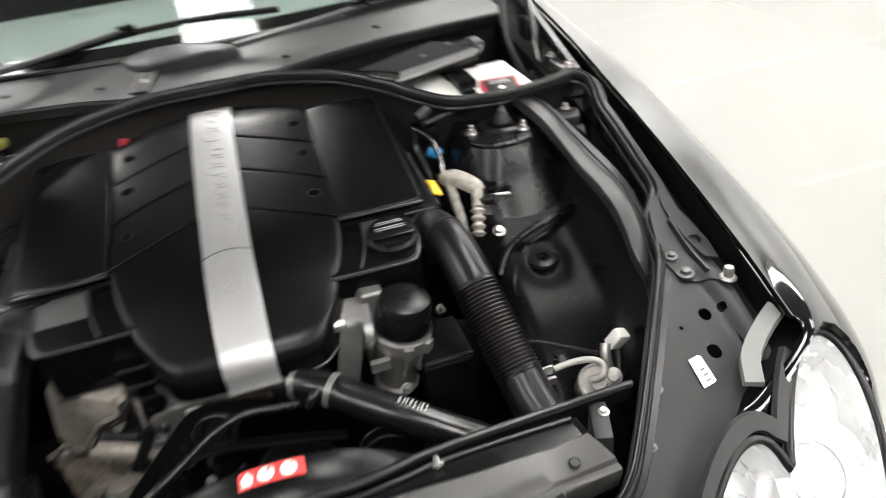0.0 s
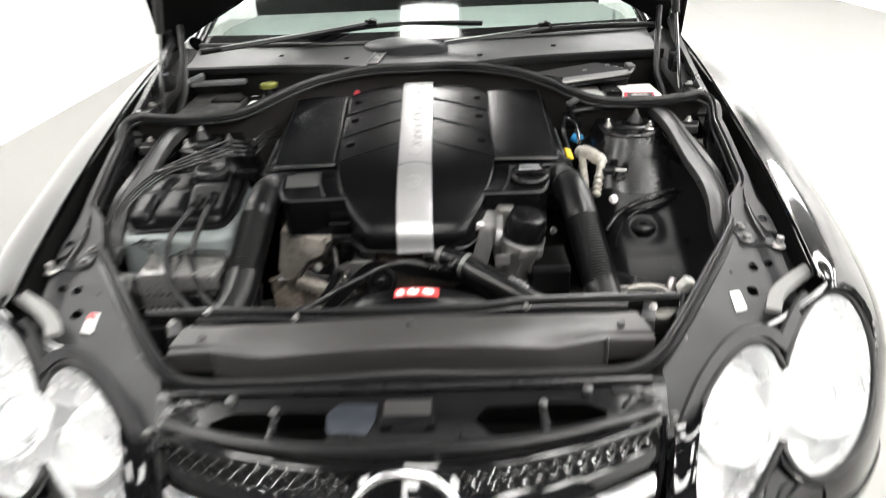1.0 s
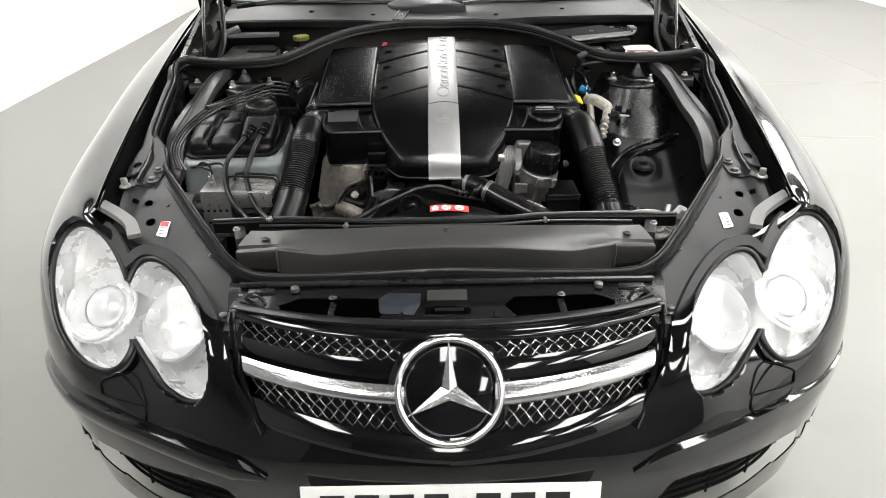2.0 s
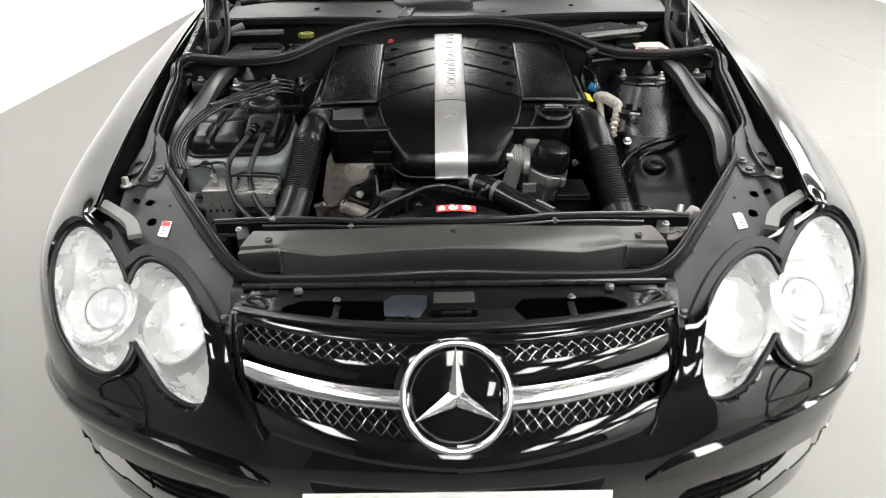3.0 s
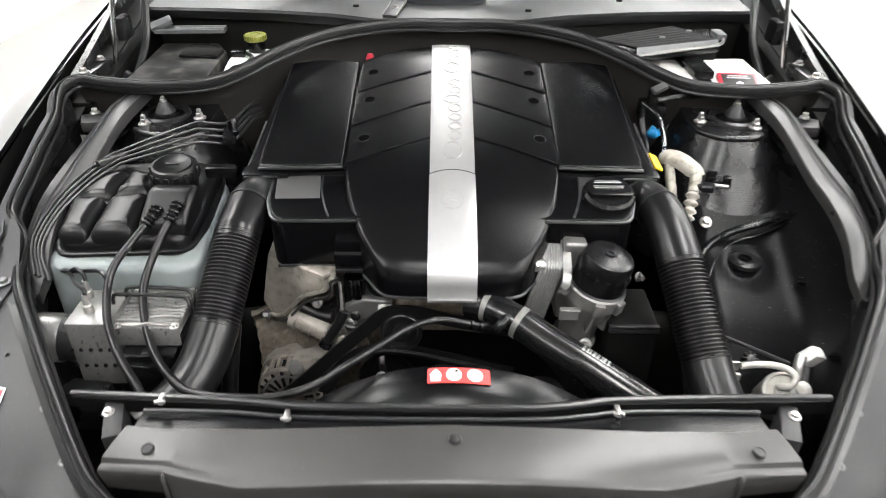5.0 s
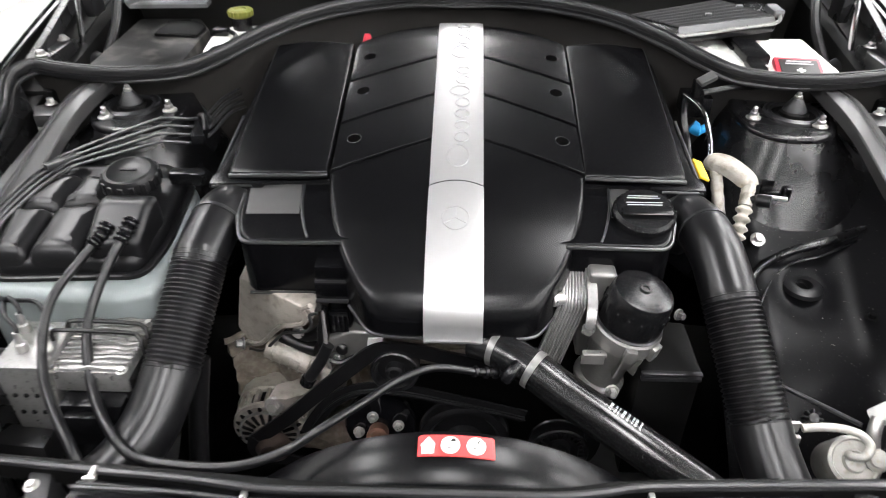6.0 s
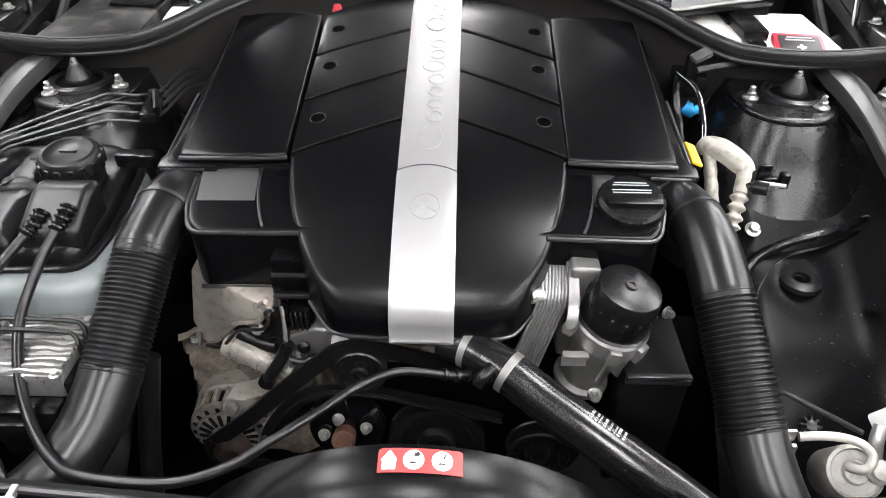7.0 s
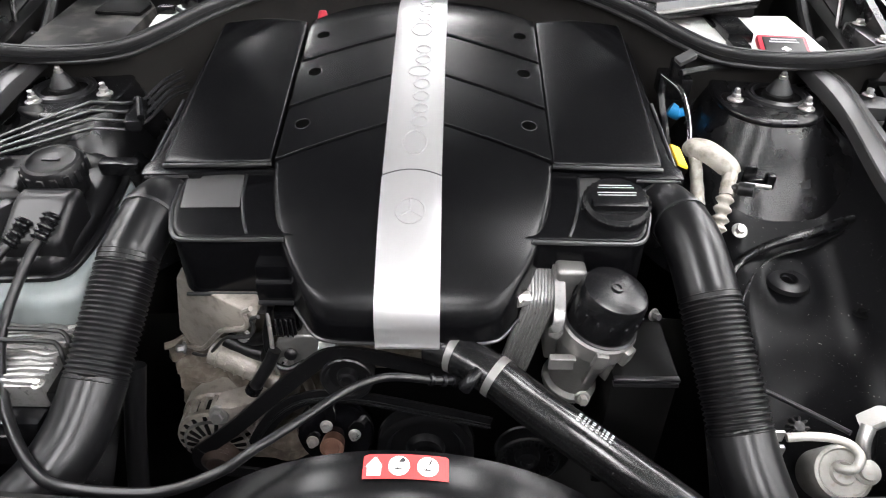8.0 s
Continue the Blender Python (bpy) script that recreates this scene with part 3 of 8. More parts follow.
# ---- headlamps ----
for s in (1, -1):
    M = Matrix.Diagonal((s, 1, 1, 1))
    hl = None

    def put(name, bm, material, label="", parent=None):
        bmesh.ops.transform(bm, matrix=M, verts=bm.verts)
        return part(name, bm, material, parent or hl, label)

    # bowl: side wall and pale back
    bm = bmesh.new()
    rings = []
    for depth, shrink in ((0.0, 0.0), (0.03, 0.004), (0.075, 0.014), (0.085, 0.03), (0.086, 0.2)):
        rings.append([lamp_world(0.006 + (a - 0.006) * (1 - shrink * 3.5), -0.01 + (b + 0.01) * (1 - shrink * 3.5), lamp_height(a, b) * (1 - min(1, depth * 20)) - depth - 0.003) for a, b in OUT_GLASS])
    vv = [[bm.verts.new(p) for p in ring] for ring in rings]
    for A, B in zip(vv, vv[1:]):
        for j in range(len(A)):
            bm.faces.new((A[j], A[(j + 1) % len(A)], B[(j + 1) % len(A)], B[j]))
    bm.faces.new(vv[-1])
    hl = put("headlamp", bm, REFLECT, "twin-oval headlamp with clear glass and silver bowl", car)
    # glass
    bm = bmesh.new()
    t = bmesh.new()
    sheet(t, OUT_GLASS, lambda a, b: lamp_height(a, b), 0.0075)
    for v in t.verts:
        v.co = lamp_world(*v.co)
    merge(bm, t)
    glass = put("lamp_glass", bm, GLASS, "clear domed lamp glass")
    glass.visible_shadow = False
    # black rubber rim
    bm = bmesh.new()
    tube(bm, [lamp_world(a, b, lamp_height(a, b) + 0.001 + 0.006 * smooth((-0.03 - b) / 0.06)) for a, b in lamp_outline(0.0038, 90)], 0.0062, 10, 2, True)
    put("lamp_rim", bm, RUBBER, "black rubber lamp rim")
    # outer oval: projector with its ring; inner oval: wide reflector with its shelf
    base = Matrix((( LAMP_U.x, LAMP_V.x, LAMP_N.x, 0), (LAMP_U.y, LAMP_V.y, LAMP_N.y, 0), (LAMP_U.z, LAMP_V.z, LAMP_N.z, 0), (0, 0, 0, 1)))
    bm = bmesh.new()
    at = Matrix.Translation(lamp_world(0.092, -0.008, -0.07)) @ base
    lathe(bm, [(0.078, 0.034), (0.070, 0.030), (0.058, 0.014), (0.048, 0.002), (0.044, 0.004), (0.044, 0.012)], at, 40, False)
    put("projector_ring", bm, REFLECT, "pale ring round the projector")
    bm = bmesh.new()
    lathe(bm, [(0.042, 0.0), (0.042, 0.010), (0.036, 0.020), (0.023, 0.028), (0.004, 0.031)], at, 36)
    put("projector_lens", bm, LENS, "round projector lens")
    bm = bmesh.new()
    at = Matrix.Translation(lamp_world(-0.078, 0.02, -0.075)) @ base
    lathe(bm, [(0.066, 0.045), (0.060, 0.030), (0.045, 0.012), (0.025, 0.002), (0.006, 0.0)], at @ Matrix.Diagonal((1, 1.1, 1, 1)), 40, False)
    put("reflector", bm, REFLECT, "round silver reflector")
    bm = bmesh.new()
    lathe(bm, [(0.008, 0.0), (0.008, 0.022), (0.003, 0.03)], at, 16)
    put("bulb_cap", bm, CHROME)
    # curved bars between the chambers
    bm = bmesh.new()
    tube(bm, [lamp_world(-0.01 + 0.07 * math.cos(k * 0.3 - 2.8) - 0.07, 0.03 + 0.085 * math.sin(k * 0.3 - 2.8), -0.02 - 0.012 * math.sin(k * 0.35)) for k in range(9)], 0.0032, 8, 4)
    tube(bm, [lamp_world(0.10 + 0.08 * math.cos(k * 0.3 - 2.9), 0.0 + 0.085 * math.sin(k * 0.3 - 2.9), -0.025) for k in range(10)], 0.003, 8, 4)
    tube(bm, [lamp_world(-0.15, -0.075, -0.03), lamp_world(-0.09, -0.088, -0.025), lamp_world(-0.03, -0.082, -0.03)], 0.0035, 8, 5)
    put("lamp_divider", bm, BEZEL)
    # grey sill that follows the lamp's upper edge
    bm = bmesh.new()
    arc = [p for p in lamp_outline(0.019, 120)]
    up = [lamp_world(a, b, lamp_height(a, b) + 0.002) for a, b in arc[14:64]]
    tube(bm, up, 0.0135, 8, 1, False, section=[(-1, -0.3), (-0.8, 0.25), (0.8, 0.25), (1, -0.3)], up=LAMP_N)
    put("lamp_sill", bm, LEDGE, "dark grey trim along the lamp's top edge", car)

# outlines of the washer covers below the headlamps
for s in (1, -1):
    bm = bmesh.new()
    tube(bm, [(s * x, y - 0.001, z) for x, y, z in ((0.660, 0.139, 0.520), (0.640, 0.133, 0.535), (0.600, 0.129, 0.549), (0.588, 0.127, 0.550), (0.571, 0.111, 0.541), (0.557, 0.085, 0.514), (0.563, 0.085, 0.509), (0.574, 0.089, 0.507), (0.652, 0.126, 0.500), (0.660, 0.132, 0.506))], 0.0016, 8, 3, True)
    part("washer_cover_gap", bm, MATTE, car, "thin gap round the washer cover")

# ---- radiator grille ----


def grille_y(x, z):
    return 0.004 + (z - 0.60) * 0.74 + 0.75 * x * x


def half_width(z):
    return table(z, [0.49, 0.51, 0.55, 0.60, 0.65, 0.67], [0.30, 0.325, 0.355, 0.378, 0.39, 0.39])


bm = bmesh.new()
grid(bm, [[(lerp(-half_width(z), half_width(z), i / 40), grille_y(lerp(-half_width(z), half_width(z), i / 40), z) + 0.035, z) for i in range(41)] for z in (0.495, 0.53, 0.56, 0.60, 0.64, 0.66)])
thicken(bm, 0.004)
grille = part("radiator_grille", bm, MATTE, car, "black grille with chrome bar, mesh and badge")


def bar(name, z0, z1, bulge, material, off=0.0, x0=0.0, x1=1.0, label=""):
    for s in (1, -1):
        bm = bmesh.new()
        rows = []
        for j in range(9):
            a = j / 8
            row = []
            for i in range(25):
                z = lerp(z0(1), z1(1), a)
                u = lerp(x0, x1, i / 24)
                x = u * half_width(lerp(z0(u), z1(u), a))
                z = lerp(z0(u), z1(u), a)
                row.append((s * x, grille_y(x, z) + off - bulge * math.sin(math.pi * a) ** 0.7, z))
            rows.append(row)
        grid(bm, rows)
        thicken(bm, -0.004 if s > 0 else 0.004)
        part(name, bm, material, grille, label)


bar("chrome_bar", lambda u: lerp(0.580, 0.577, u), lambda u: lerp(0.607, 0.601, u), 0.010, SATINCHROME, -0.004, 0.2, 0.985, "curved satin chrome grille bar")
bar("gloss_panel", lambda u: lerp(0.609, 0.604, u), lambda u: lerp(0.638, 0.624, u), 0.002, PAINT, 0.006, 0.2, 0.985, "glossy black grille panel")
bar("lower_frame", lambda u: lerp(0.502, 0.512, u), lambda u: lerp(0.535, 0.548, u), 0.006, PAINT, 0.0, 0.0, 1.0, "glossy black lower grille frame")
bar("upper_frame", lambda u: lerp(0.668, 0.650, u), lambda u: lerp(0.678, 0.660, u), 0.004, PAINT, 0.0, 0.0, 1.0, "glossy black upper grille frame")


def lattice(z0, z1, step):
    """Arched wires that cross like fish scales."""
    for s in (1, -1):
        bm = bmesh.new()
        u = 0.24
        while u < 0.97:
            for sign in (1, -1):
                pts = []
                for k in range(7):
                    a = k / 6
                    uu = u + sign * step * (2 * a - 1)
                    if not 0.2 < uu < 0.985:
                        continue
                    z = lerp(z0(uu), z1(uu), a)
                    x = uu * half_width(z)
                    pts.append((s * x, grille_y(x, z) + 0.010 - 0.005 * abs(math.sin(a * math.pi * 2 + (0.8 if sign > 0 else 0.0))), z))
                if len(pts) > 2:
                    tube(bm, pts, 0.0012, 6, 2)
            u += step
        part("wire_mesh", bm, WIRE, grille, "dull silver wire mesh")


lattice(lambda u: lerp(0.636, 0.622, u), lambda u: lerp(0.668, 0.650, u), 0.058)
lattice(lambda u: lerp(0.536, 0.545, u), lambda u: lerp(0.578, 0.575, u), 0.058)

# side posts of the opening
for s in (1, -1):
    bm = bmesh.new()
    tube(bm, [(s * (half_width(z) + 0.006), grille_y(half_width(z), z) - 0.002, z) for z in (0.505, 0.53, 0.56, 0.60, 0.635, 0.66)], 0.006, 8, 4)
    part("grille_post", bm, PAINT, grille)

# badge: black bowl, bright ring and three blades as plain shapes
BADGE = pose(0, 0.0, 0.60) @ face_up((0, -0.80, 0.60))
bm = bmesh.new()
lathe(bm, [(0.112, -0.045), (0.104, -0.012), (0.088, -0.004), (0.05, 0.004), (0.005, 0.007)], BADGE, 48)
badge = part("badge_dome", bm, PAINT, grille, "glossy black domed badge plate")
bm = bmesh.new()
prof = [(0.0862 + 0.0062 * math.cos(a), 0.008 + 0.007 * math.sin(a)) for a in [2 * math.pi * k / 12 for k in range(13)]]
lathe(bm, prof, BADGE, 64, False)
part("badge_ring", bm, SATINCHROME, grille, "chrome badge ring")
upv = BADGE.to_3x3().inverted() @ Vector((0, 0.6, 0.8))
a0 = math.atan2(upv.y, upv.x)
for k in range(3):
    a = a0 + k * 2 * math.pi / 3
    e = Vector((math.cos(a), math.sin(a), 0))
    f = Vector((-e.y, e.x, 0))
    bm = bmesh.new()
    tip, mid = e * 0.081, Vector((0, 0, 0.022))
    l, r = e * 0.008 + f * 0.0125, e * 0.008 - f * 0.0125
    top = [tip + Vector((0, 0, 0.012)), l + Vector((0, 0, 0.010)), r + Vector((0, 0, 0.010)), mid, tip + Vector((0, 0, 0.004)), l, r]
    v = [bm.verts.new(BADGE @ p) for p in top]
    for q in ((0, 1, 3), (0, 3, 2), (0, 4, 5, 1), (0, 2, 6, 4), (1, 5, 6, 2, 3)):
        bm.faces.new([v[i] for i in q])
    part("badge_blade", bm, SATINCHROME, grille, "chrome badge blade", 10)

# ---- inner ledges beside the engine bay ----
LEDGE_Z = ([0.10, 0.198, 0.30, 0.40, 0.50, 0.56, 0.62, 0.70, 0.82, 0.92, 1.05, 1.5], [0.60, 0.622, 0.668, 0.706, 0.742, 0.758, 0.777, 0.804, 0.845, 0.877, 0.906, 0.98])
SEAL_IN = [(0.43, 0.285), (0.47, 0.335), (0.53, 0.415), (0.64, 0.59), (0.658, 0.64), (0.676, 0.69), (0.712, 0.735), (0.719, 0.80), (0.722, 0.9), (0.727, 1.03)]


def ledge_z(x, y):
    z = table(y, *LEDGE_Z)
    # a pressed hollow beside the lamp and a raised rib near the bonnet gap
    z -= 0.008 * math.exp(-((x - 0.545) / 0.04) ** 2 - ((y - 0.325) / 0.045) ** 2)
    z += 0.012 * smooth((x - 0.665) / 0.03) * smooth((0.60 - y) / 0.08)
    return z


for s in (1, -1):
    poly = [(0.405, 0.165), (0.425, 0.265)] + SEAL_IN + [(0.743, 1.03), (0.737, 0.9), (0.730, 0.75), (0.715, 0.58), (0.703, 0.44), (0.700, 0.40), (0.655, 0.37), (0.625, 0.35), (0.57, 0.32), (0.52, 0.275), (0.475, 0.205), (0.455, 0.165)]
    holes = [circle(0.630, 0.430, 0.011), circle(0.678, 0.485, 0.008, 14), circle(0.650, 0.485, 0.010, 14), circle(0.605, 0.475, 0.004, 10)]
    bm = bmesh.new()
    sheet(bm, poly, ledge_z, 0.0075, holes, 0.002)
    for v in bm.verts:
        v.co.x *= s
    part("inner_ledge", bm, LEDGE, car, "dark grey sheet-metal ledge with holes")
    # dark channel under the bonnet gap
    bm = bmesh.new()
    rows = []
    for k in range(24):
        y = lerp(0.42, 1.75, k / 23)
        xo = table(y, [0.42, 0.54, 0.8, 1.2, 1.95], [0.722, 0.735, 0.754, 0.775, 0.832])
        zo = table(y, [0.42, 0.54, 0.8, 1.2, 1.95], [0.765, 0.796, 0.856, 0.937, 1.036])
        rows.append([(s * (xo + 0.004), y, zo - 0.004), (s * (xo - 0.004), y, zo - 0.045), (s * (xo - 0.03), y, zo - 0.05), (s * (xo - 0.05), y, zo - 0.048)])
    grid(bm, rows)
    thicken(bm, 0.002)
    part("bonnet_channel", bm, MATTE, car, "matte black bonnet channel")
    # bright rolled edge of the wing along the gap
    bm = bmesh.new()
    tube(bm, [(s * x, y, z) for x, y, z in ((0.722, 0.40, 0.768), (0.737, 0.54, 0.803), (0.756, 0.8, 0.863), (0.777, 1.2, 0.944), (0.802, 1.6, 0.995))], 0.004, 8, 8)
    part("wing_edge", bm, PAINT, car)
    # raised triangular brace pressed beside the gap
    bm = bmesh.new()
    tube(bm, [(s * x, y, ledge_z(x, y) + 0.006) for x, y in ((0.692, 0.655), (0.690, 0.60), (0.688, 0.54))], 0.006, 8, 5, section=[(-0.4, -1.2), (-0.3, 0.9), (0.3, 0.9), (0.4, -1.2)])
    part("ledge_rib", bm, RAIL, car)
    bm = bmesh.new()
    sheet(bm, [(0.708, 0.712), (0.722, 0.655), (0.729, 0.60), (0.722, 0.56), (0.704, 0.57), (0.697, 0.62), (0.697, 0.68)], lambda x, y: ledge_z(x, y) + 0.007, 0.006, [circle(0.710, 0.607, 0.010, 16)], 0.003)
    for v in bm.verts:
        v.co.x *= s
    part("brace_plate", bm, LEDGE, car, "raised grey brace plate with a hole")
    bm = bmesh.new()
    sheet(bm, [(0.644, 0.585), (0.650, 0.545), (0.685, 0.528), (0.708, 0.506), (0.716, 0.515), (0.690, 0.55), (0.680, 0.60), (0.655, 0.615)], lambda x, y: ledge_z(x, y) + 0.004, 0.006, (), 0.002)
    for v in bm.verts:
        v.co.x *= s
    part("lower_brace", bm, LEDGE, car)
    # matte black sheet added to close the see-through gap between ledge and lamp
    bm = bmesh.new()
    sheet(bm, [(0.585, 0.322), (0.64, 0.352), (0.70, 0.378), (0.735, 0.388), (0.757, 0.41), (0.752, 0.47), (0.735, 0.52), (0.712, 0.47), (0.695, 0.415), (0.65, 0.375), (0.60, 0.345)], lambda x, y: 0.688 + 0.36 * (x - 0.585) - 0.012, 0.008, (), 0.002)
    for v in bm.verts:
        v.co.x *= s
    part("lamp_gap_sheet", bm, MATTE, car, "matte black sheet closing the gap behind the lamp")
    # pale felt pad above the lamp
    bm = bmesh.new()
    arc = [(0.633, 0.350, 0.714), (0.648, 0.380, 0.724), (0.668, 0.400, 0.731), (0.70, 0.422, 0.739), (0.729, 0.437, 0.748)]
    tube(bm, [(s * x, y, z + 0.010) for x, y, z in arc], 0.0135, 8, 6, section=[(-1, -0.5), (-0.9, 0.35), (0.9, 0.35), (1, -0.5)])
    part("lamp_pad", bm, FELT, car, "grey felt strip above the lamp")
    # bolts on the ledge
    for x, y, r in ((0.523, 0.404, 0.006), (0.478, 0.338, 0.005), (0.707, 0.516, 0.008), (0.661, 0.555, 0.009), (0.658, 0.590, 0.007), (0.427, 0.198, 0.009), (0.68, 0.42, 0.004)):
        bolt("ledge_bolt", (s * x, y, ledge_z(x, y) + (0.005 if y > 0.5 else 0.001)), r, r * (2.6 if r == 0.008 else 1.0), car, ZINC if r == 0.008 else DULLBOLT)
    # small white sticker on the ledge
    stk = thing("sticker", (s * 0.592, 0.40, 0.715), "small white label with a red corner on the ledge" if s < 0 else "small white label with unreadable print on the ledge", "sticker")
    bm = bmesh.new()
    sheet(bm, [(0.585, 0.385), (0.607, 0.389), (0.606, 0.430), (0.586, 0.427)], lambda x, y: ledge_z(x, y) + 0.003, 0.006, (), 0.0006)
    for v in bm.verts:
        v.co.x *= s
    part("label_paper", bm, PAPER, stk)
    if s < 0:
        bm = bmesh.new()
        sheet(bm, [(0.588, 0.412), (0.605, 0.415), (0.605, 0.428), (0.588, 0.425)], lambda x, y: ledge_z(x, y) + 0.0042, 0.006, (), 0.0006)
        for v in bm.verts:
            v.co.x *= s
        part("red_print", bm, REDSTK, stk)
    for k in range(3):
        bm = bmesh.new()
        y = 0.391 + 0.008 * k
        sheet(bm, [(0.589, y), (0.603, y + 0.002), (0.603, y + 0.0035), (0.589, y + 0.0015)], lambda x, yy: ledge_z(x, yy) + 0.0042, 0.004, (), 0.0004)
        for v in bm.verts:
            v.co.x *= s
        if len(bm.verts):
            part("print_bar", bm, GREYPAD, stk)
        else:
            bm.free()

# ---- the rubber seal round the bay ----
half = [(0.0, 0.258, 0.684), (0.16, 0.255, 0.68), (0.30, 0.262, 0.674), (0.375, 0.268, 0.676), (0.425, 0.295, 0.69), (0.47, 0.348, 0.708), (0.53, 0.43, 0.732), (0.60, 0.53, 0.758), (0.645, 0.60, 0.770), (0.662, 0.65, 0.774), (0.675, 0.690, 0.784), (0.700, 0.718, 0.803), (0.712, 0.742, 0.816), (0.714, 0.80, 0.838), (0.717, 0.87, 0.862), (0.721, 0.95, 0.886), (0.728, 0.99, 0.908), (0.726, 1.018, 0.922), (0.705, 1.046, 0.926), (0.66, 1.038, 0.923), (0.56, 1.026, 0.921), (0.46, 1.038, 0.925), (0.40, 1.072, 0.939), (0.34, 1.13, 0.956), (0.25, 1.20, 0.972), (0.12, 1.25, 0.980), (0.0, 1.262, 0.978)]
ring = half + [(-x, y, z) for x, y, z in half[-2:0:-1]]
seal = thing("bonnet_seal", (0, 0.7, 0.8), "thick black rubber seal running round the engine bay", "rubber seal")
bm = bmesh.new()
tube(bm, ring, 0.0066, n=6, closed=True, section=[(-1, -1), (-1.1, -0.2), (-1.0, 0.45), (-0.65, 0.85), (-0.28, 0.8), (-0.16, 0.2), (0.08, 0.2), (0.2, 0.85), (0.55, 1.05), (0.92, 0.75), (1.08, 0.1), (1, -1)])
part("bulb", bm, SEAL, seal)
bm = bmesh.new()
tube(bm, [(x * 1.012, y, z - 0.0095) for x, y, z in ring], 0.0105, n=6, closed=True, section=[(-1, -0.3), (-1, 0.25), (1, 0.25), (1, -0.3)])
part("foot", bm, RUBBER, seal)
bm = bmesh.new()
inner = []
for x, y, z in ring:
    d = math.hypot(x, (y - 0.74) * 1.6)
    inner.append((x - 0.0098 * x / d, y - 0.0098 * 1.6 * (y - 0.74) / d, z - 0.0155))
tube(bm, inner, 0.0036, n=6, closed=True, seg=8)
part("inner_lip", bm, SEAL, seal)

# ---- radiator cover in front of the engine ----
cover = thing("radiator_cover", (0, 0.33, 0.73), "long dark grey plastic radiator cover with clips", "engine part")


FOLD_A = [0, 0.10, 0.19, 0.245, 0.29, 0.330, 0.336, 0.42]
FOLD_Y = [0.271, 0.272, 0.2735, 0.276, 0.284, 0.2915, 0.2925, 0.306]
FOLD_Z = [0.731, 0.728, 0.720, 0.7145, 0.7165, 0.7190, 0.7188, 0.707]
bm = bmesh.new()
rows = []
stops = sorted(set([lerp(-0.42, 0.42, i / 112) for i in range(113)] + [q * w for q in (0.329, 0.332, 0.3345, 0.337) for w in (1, -1)]))
for x in stops:
    a = abs(x)
    yf, zf = table(a, FOLD_A, FOLD_Y), table(a, FOLD_A, FOLD_Z)
    yb = table(a, [0, 0.12, 0.25, 0.36, 0.42], [0.348, 0.345, 0.341, 0.343, 0.352])
    zb = table(a, [0, 0.3, 0.42], [0.7395, 0.737, 0.731])
    yr = table(a, [0, 0.2, 0.42], [0.372, 0.378, 0.394])
    foot = table(a, [0, 0.25, 0.33, 0.337, 0.42], [0.286, 0.276, 0.288, 0.303, 0.312])
    prof = [(yr + 0.012, zb - 0.045), (yr + 0.010, zb - 0.014), (yr, zb - 0.012), (yb + 0.006, zb - 0.011), (yb + 0.003, zb - 0.003), (yb, zb), (lerp(yb, yf, 0.4), lerp(zb, zf, 0.36) + 0.001), (lerp(yb, yf, 0.75), lerp(zb, zf, 0.72) + 0.001), (yf + 0.009, zf + 0.0006), (yf + 0.004, zf - 0.0006), (yf + 0.0012, zf - 0.003), (yf, zf - 0.0075), (lerp(yf, foot, 0.5), lerp(zf - 0.008, 0.668, 0.5)), (foot, 0.668)]
    rows.append([(x * lerp(1.0, 0.925, smooth((y - 0.30) / 0.075)), y, z) for y, z in prof])
grid(bm, [row[3:] for row in rows])
thicken(bm, 0.003)
part("cover_shell", bm, SLAM, cover, "", 34)
# recessed rows get near-black plastic, which paints in their shade
bm = bmesh.new()
grid(bm, [row[:4] for row in rows])
thicken(bm, 0.003)
part("rear_channel", bm, PLASTIC, cover, "recessed channel behind the cover, blackened for its shade")
for s in (1, -1):
    bm = bmesh.new()
    prism(bm, [(s * 0.405, 0.352), (s * 0.428, 0.345), (s * 0.448, 0.405), (s * 0.425, 0.412)], 0.66, 0.716, 0.003)
    tab = part("end_bracket", bm, LEDGE, cover, "dark grey end bracket")
    bolt("bracket_bolt", (s * 0.436, 0.388, 0.716), 0.005, 0.006, tab)
    bm = bmesh.new()
    tube(bm, [(s * 0.3335, 0.2915, 0.7195), (s * 0.3335, 0.2875, 0.712), (s * 0.3335, 0.288, 0.672)], 0.0028, 8, 4)
    part("corner_rib", bm, SLAM, cover)
bm = bmesh.new()
lathe(bm, [(0.0088, -0.003), (0.0086, 0.001), (0.0065, 0.0042), (0.001, 0.0055)], pose(0.003, 0.327, 0.7375), 20)
part("clip", bm, LIP, cover, "domed black push clip")
for x in (0.362, -0.359):
    bm = bmesh.new()
    lathe(bm, [(0.0075, -0.002), (0.0074, 0.0012), (0.0060, 0.0018), (0.0050, 0.0008), (0.001, 0.0008)], pose(x, 0.319, 0.7285, 6, 4 if x > 0 else -4), 18)
    part("clip", bm, LEDGE, cover, "grey push clip")
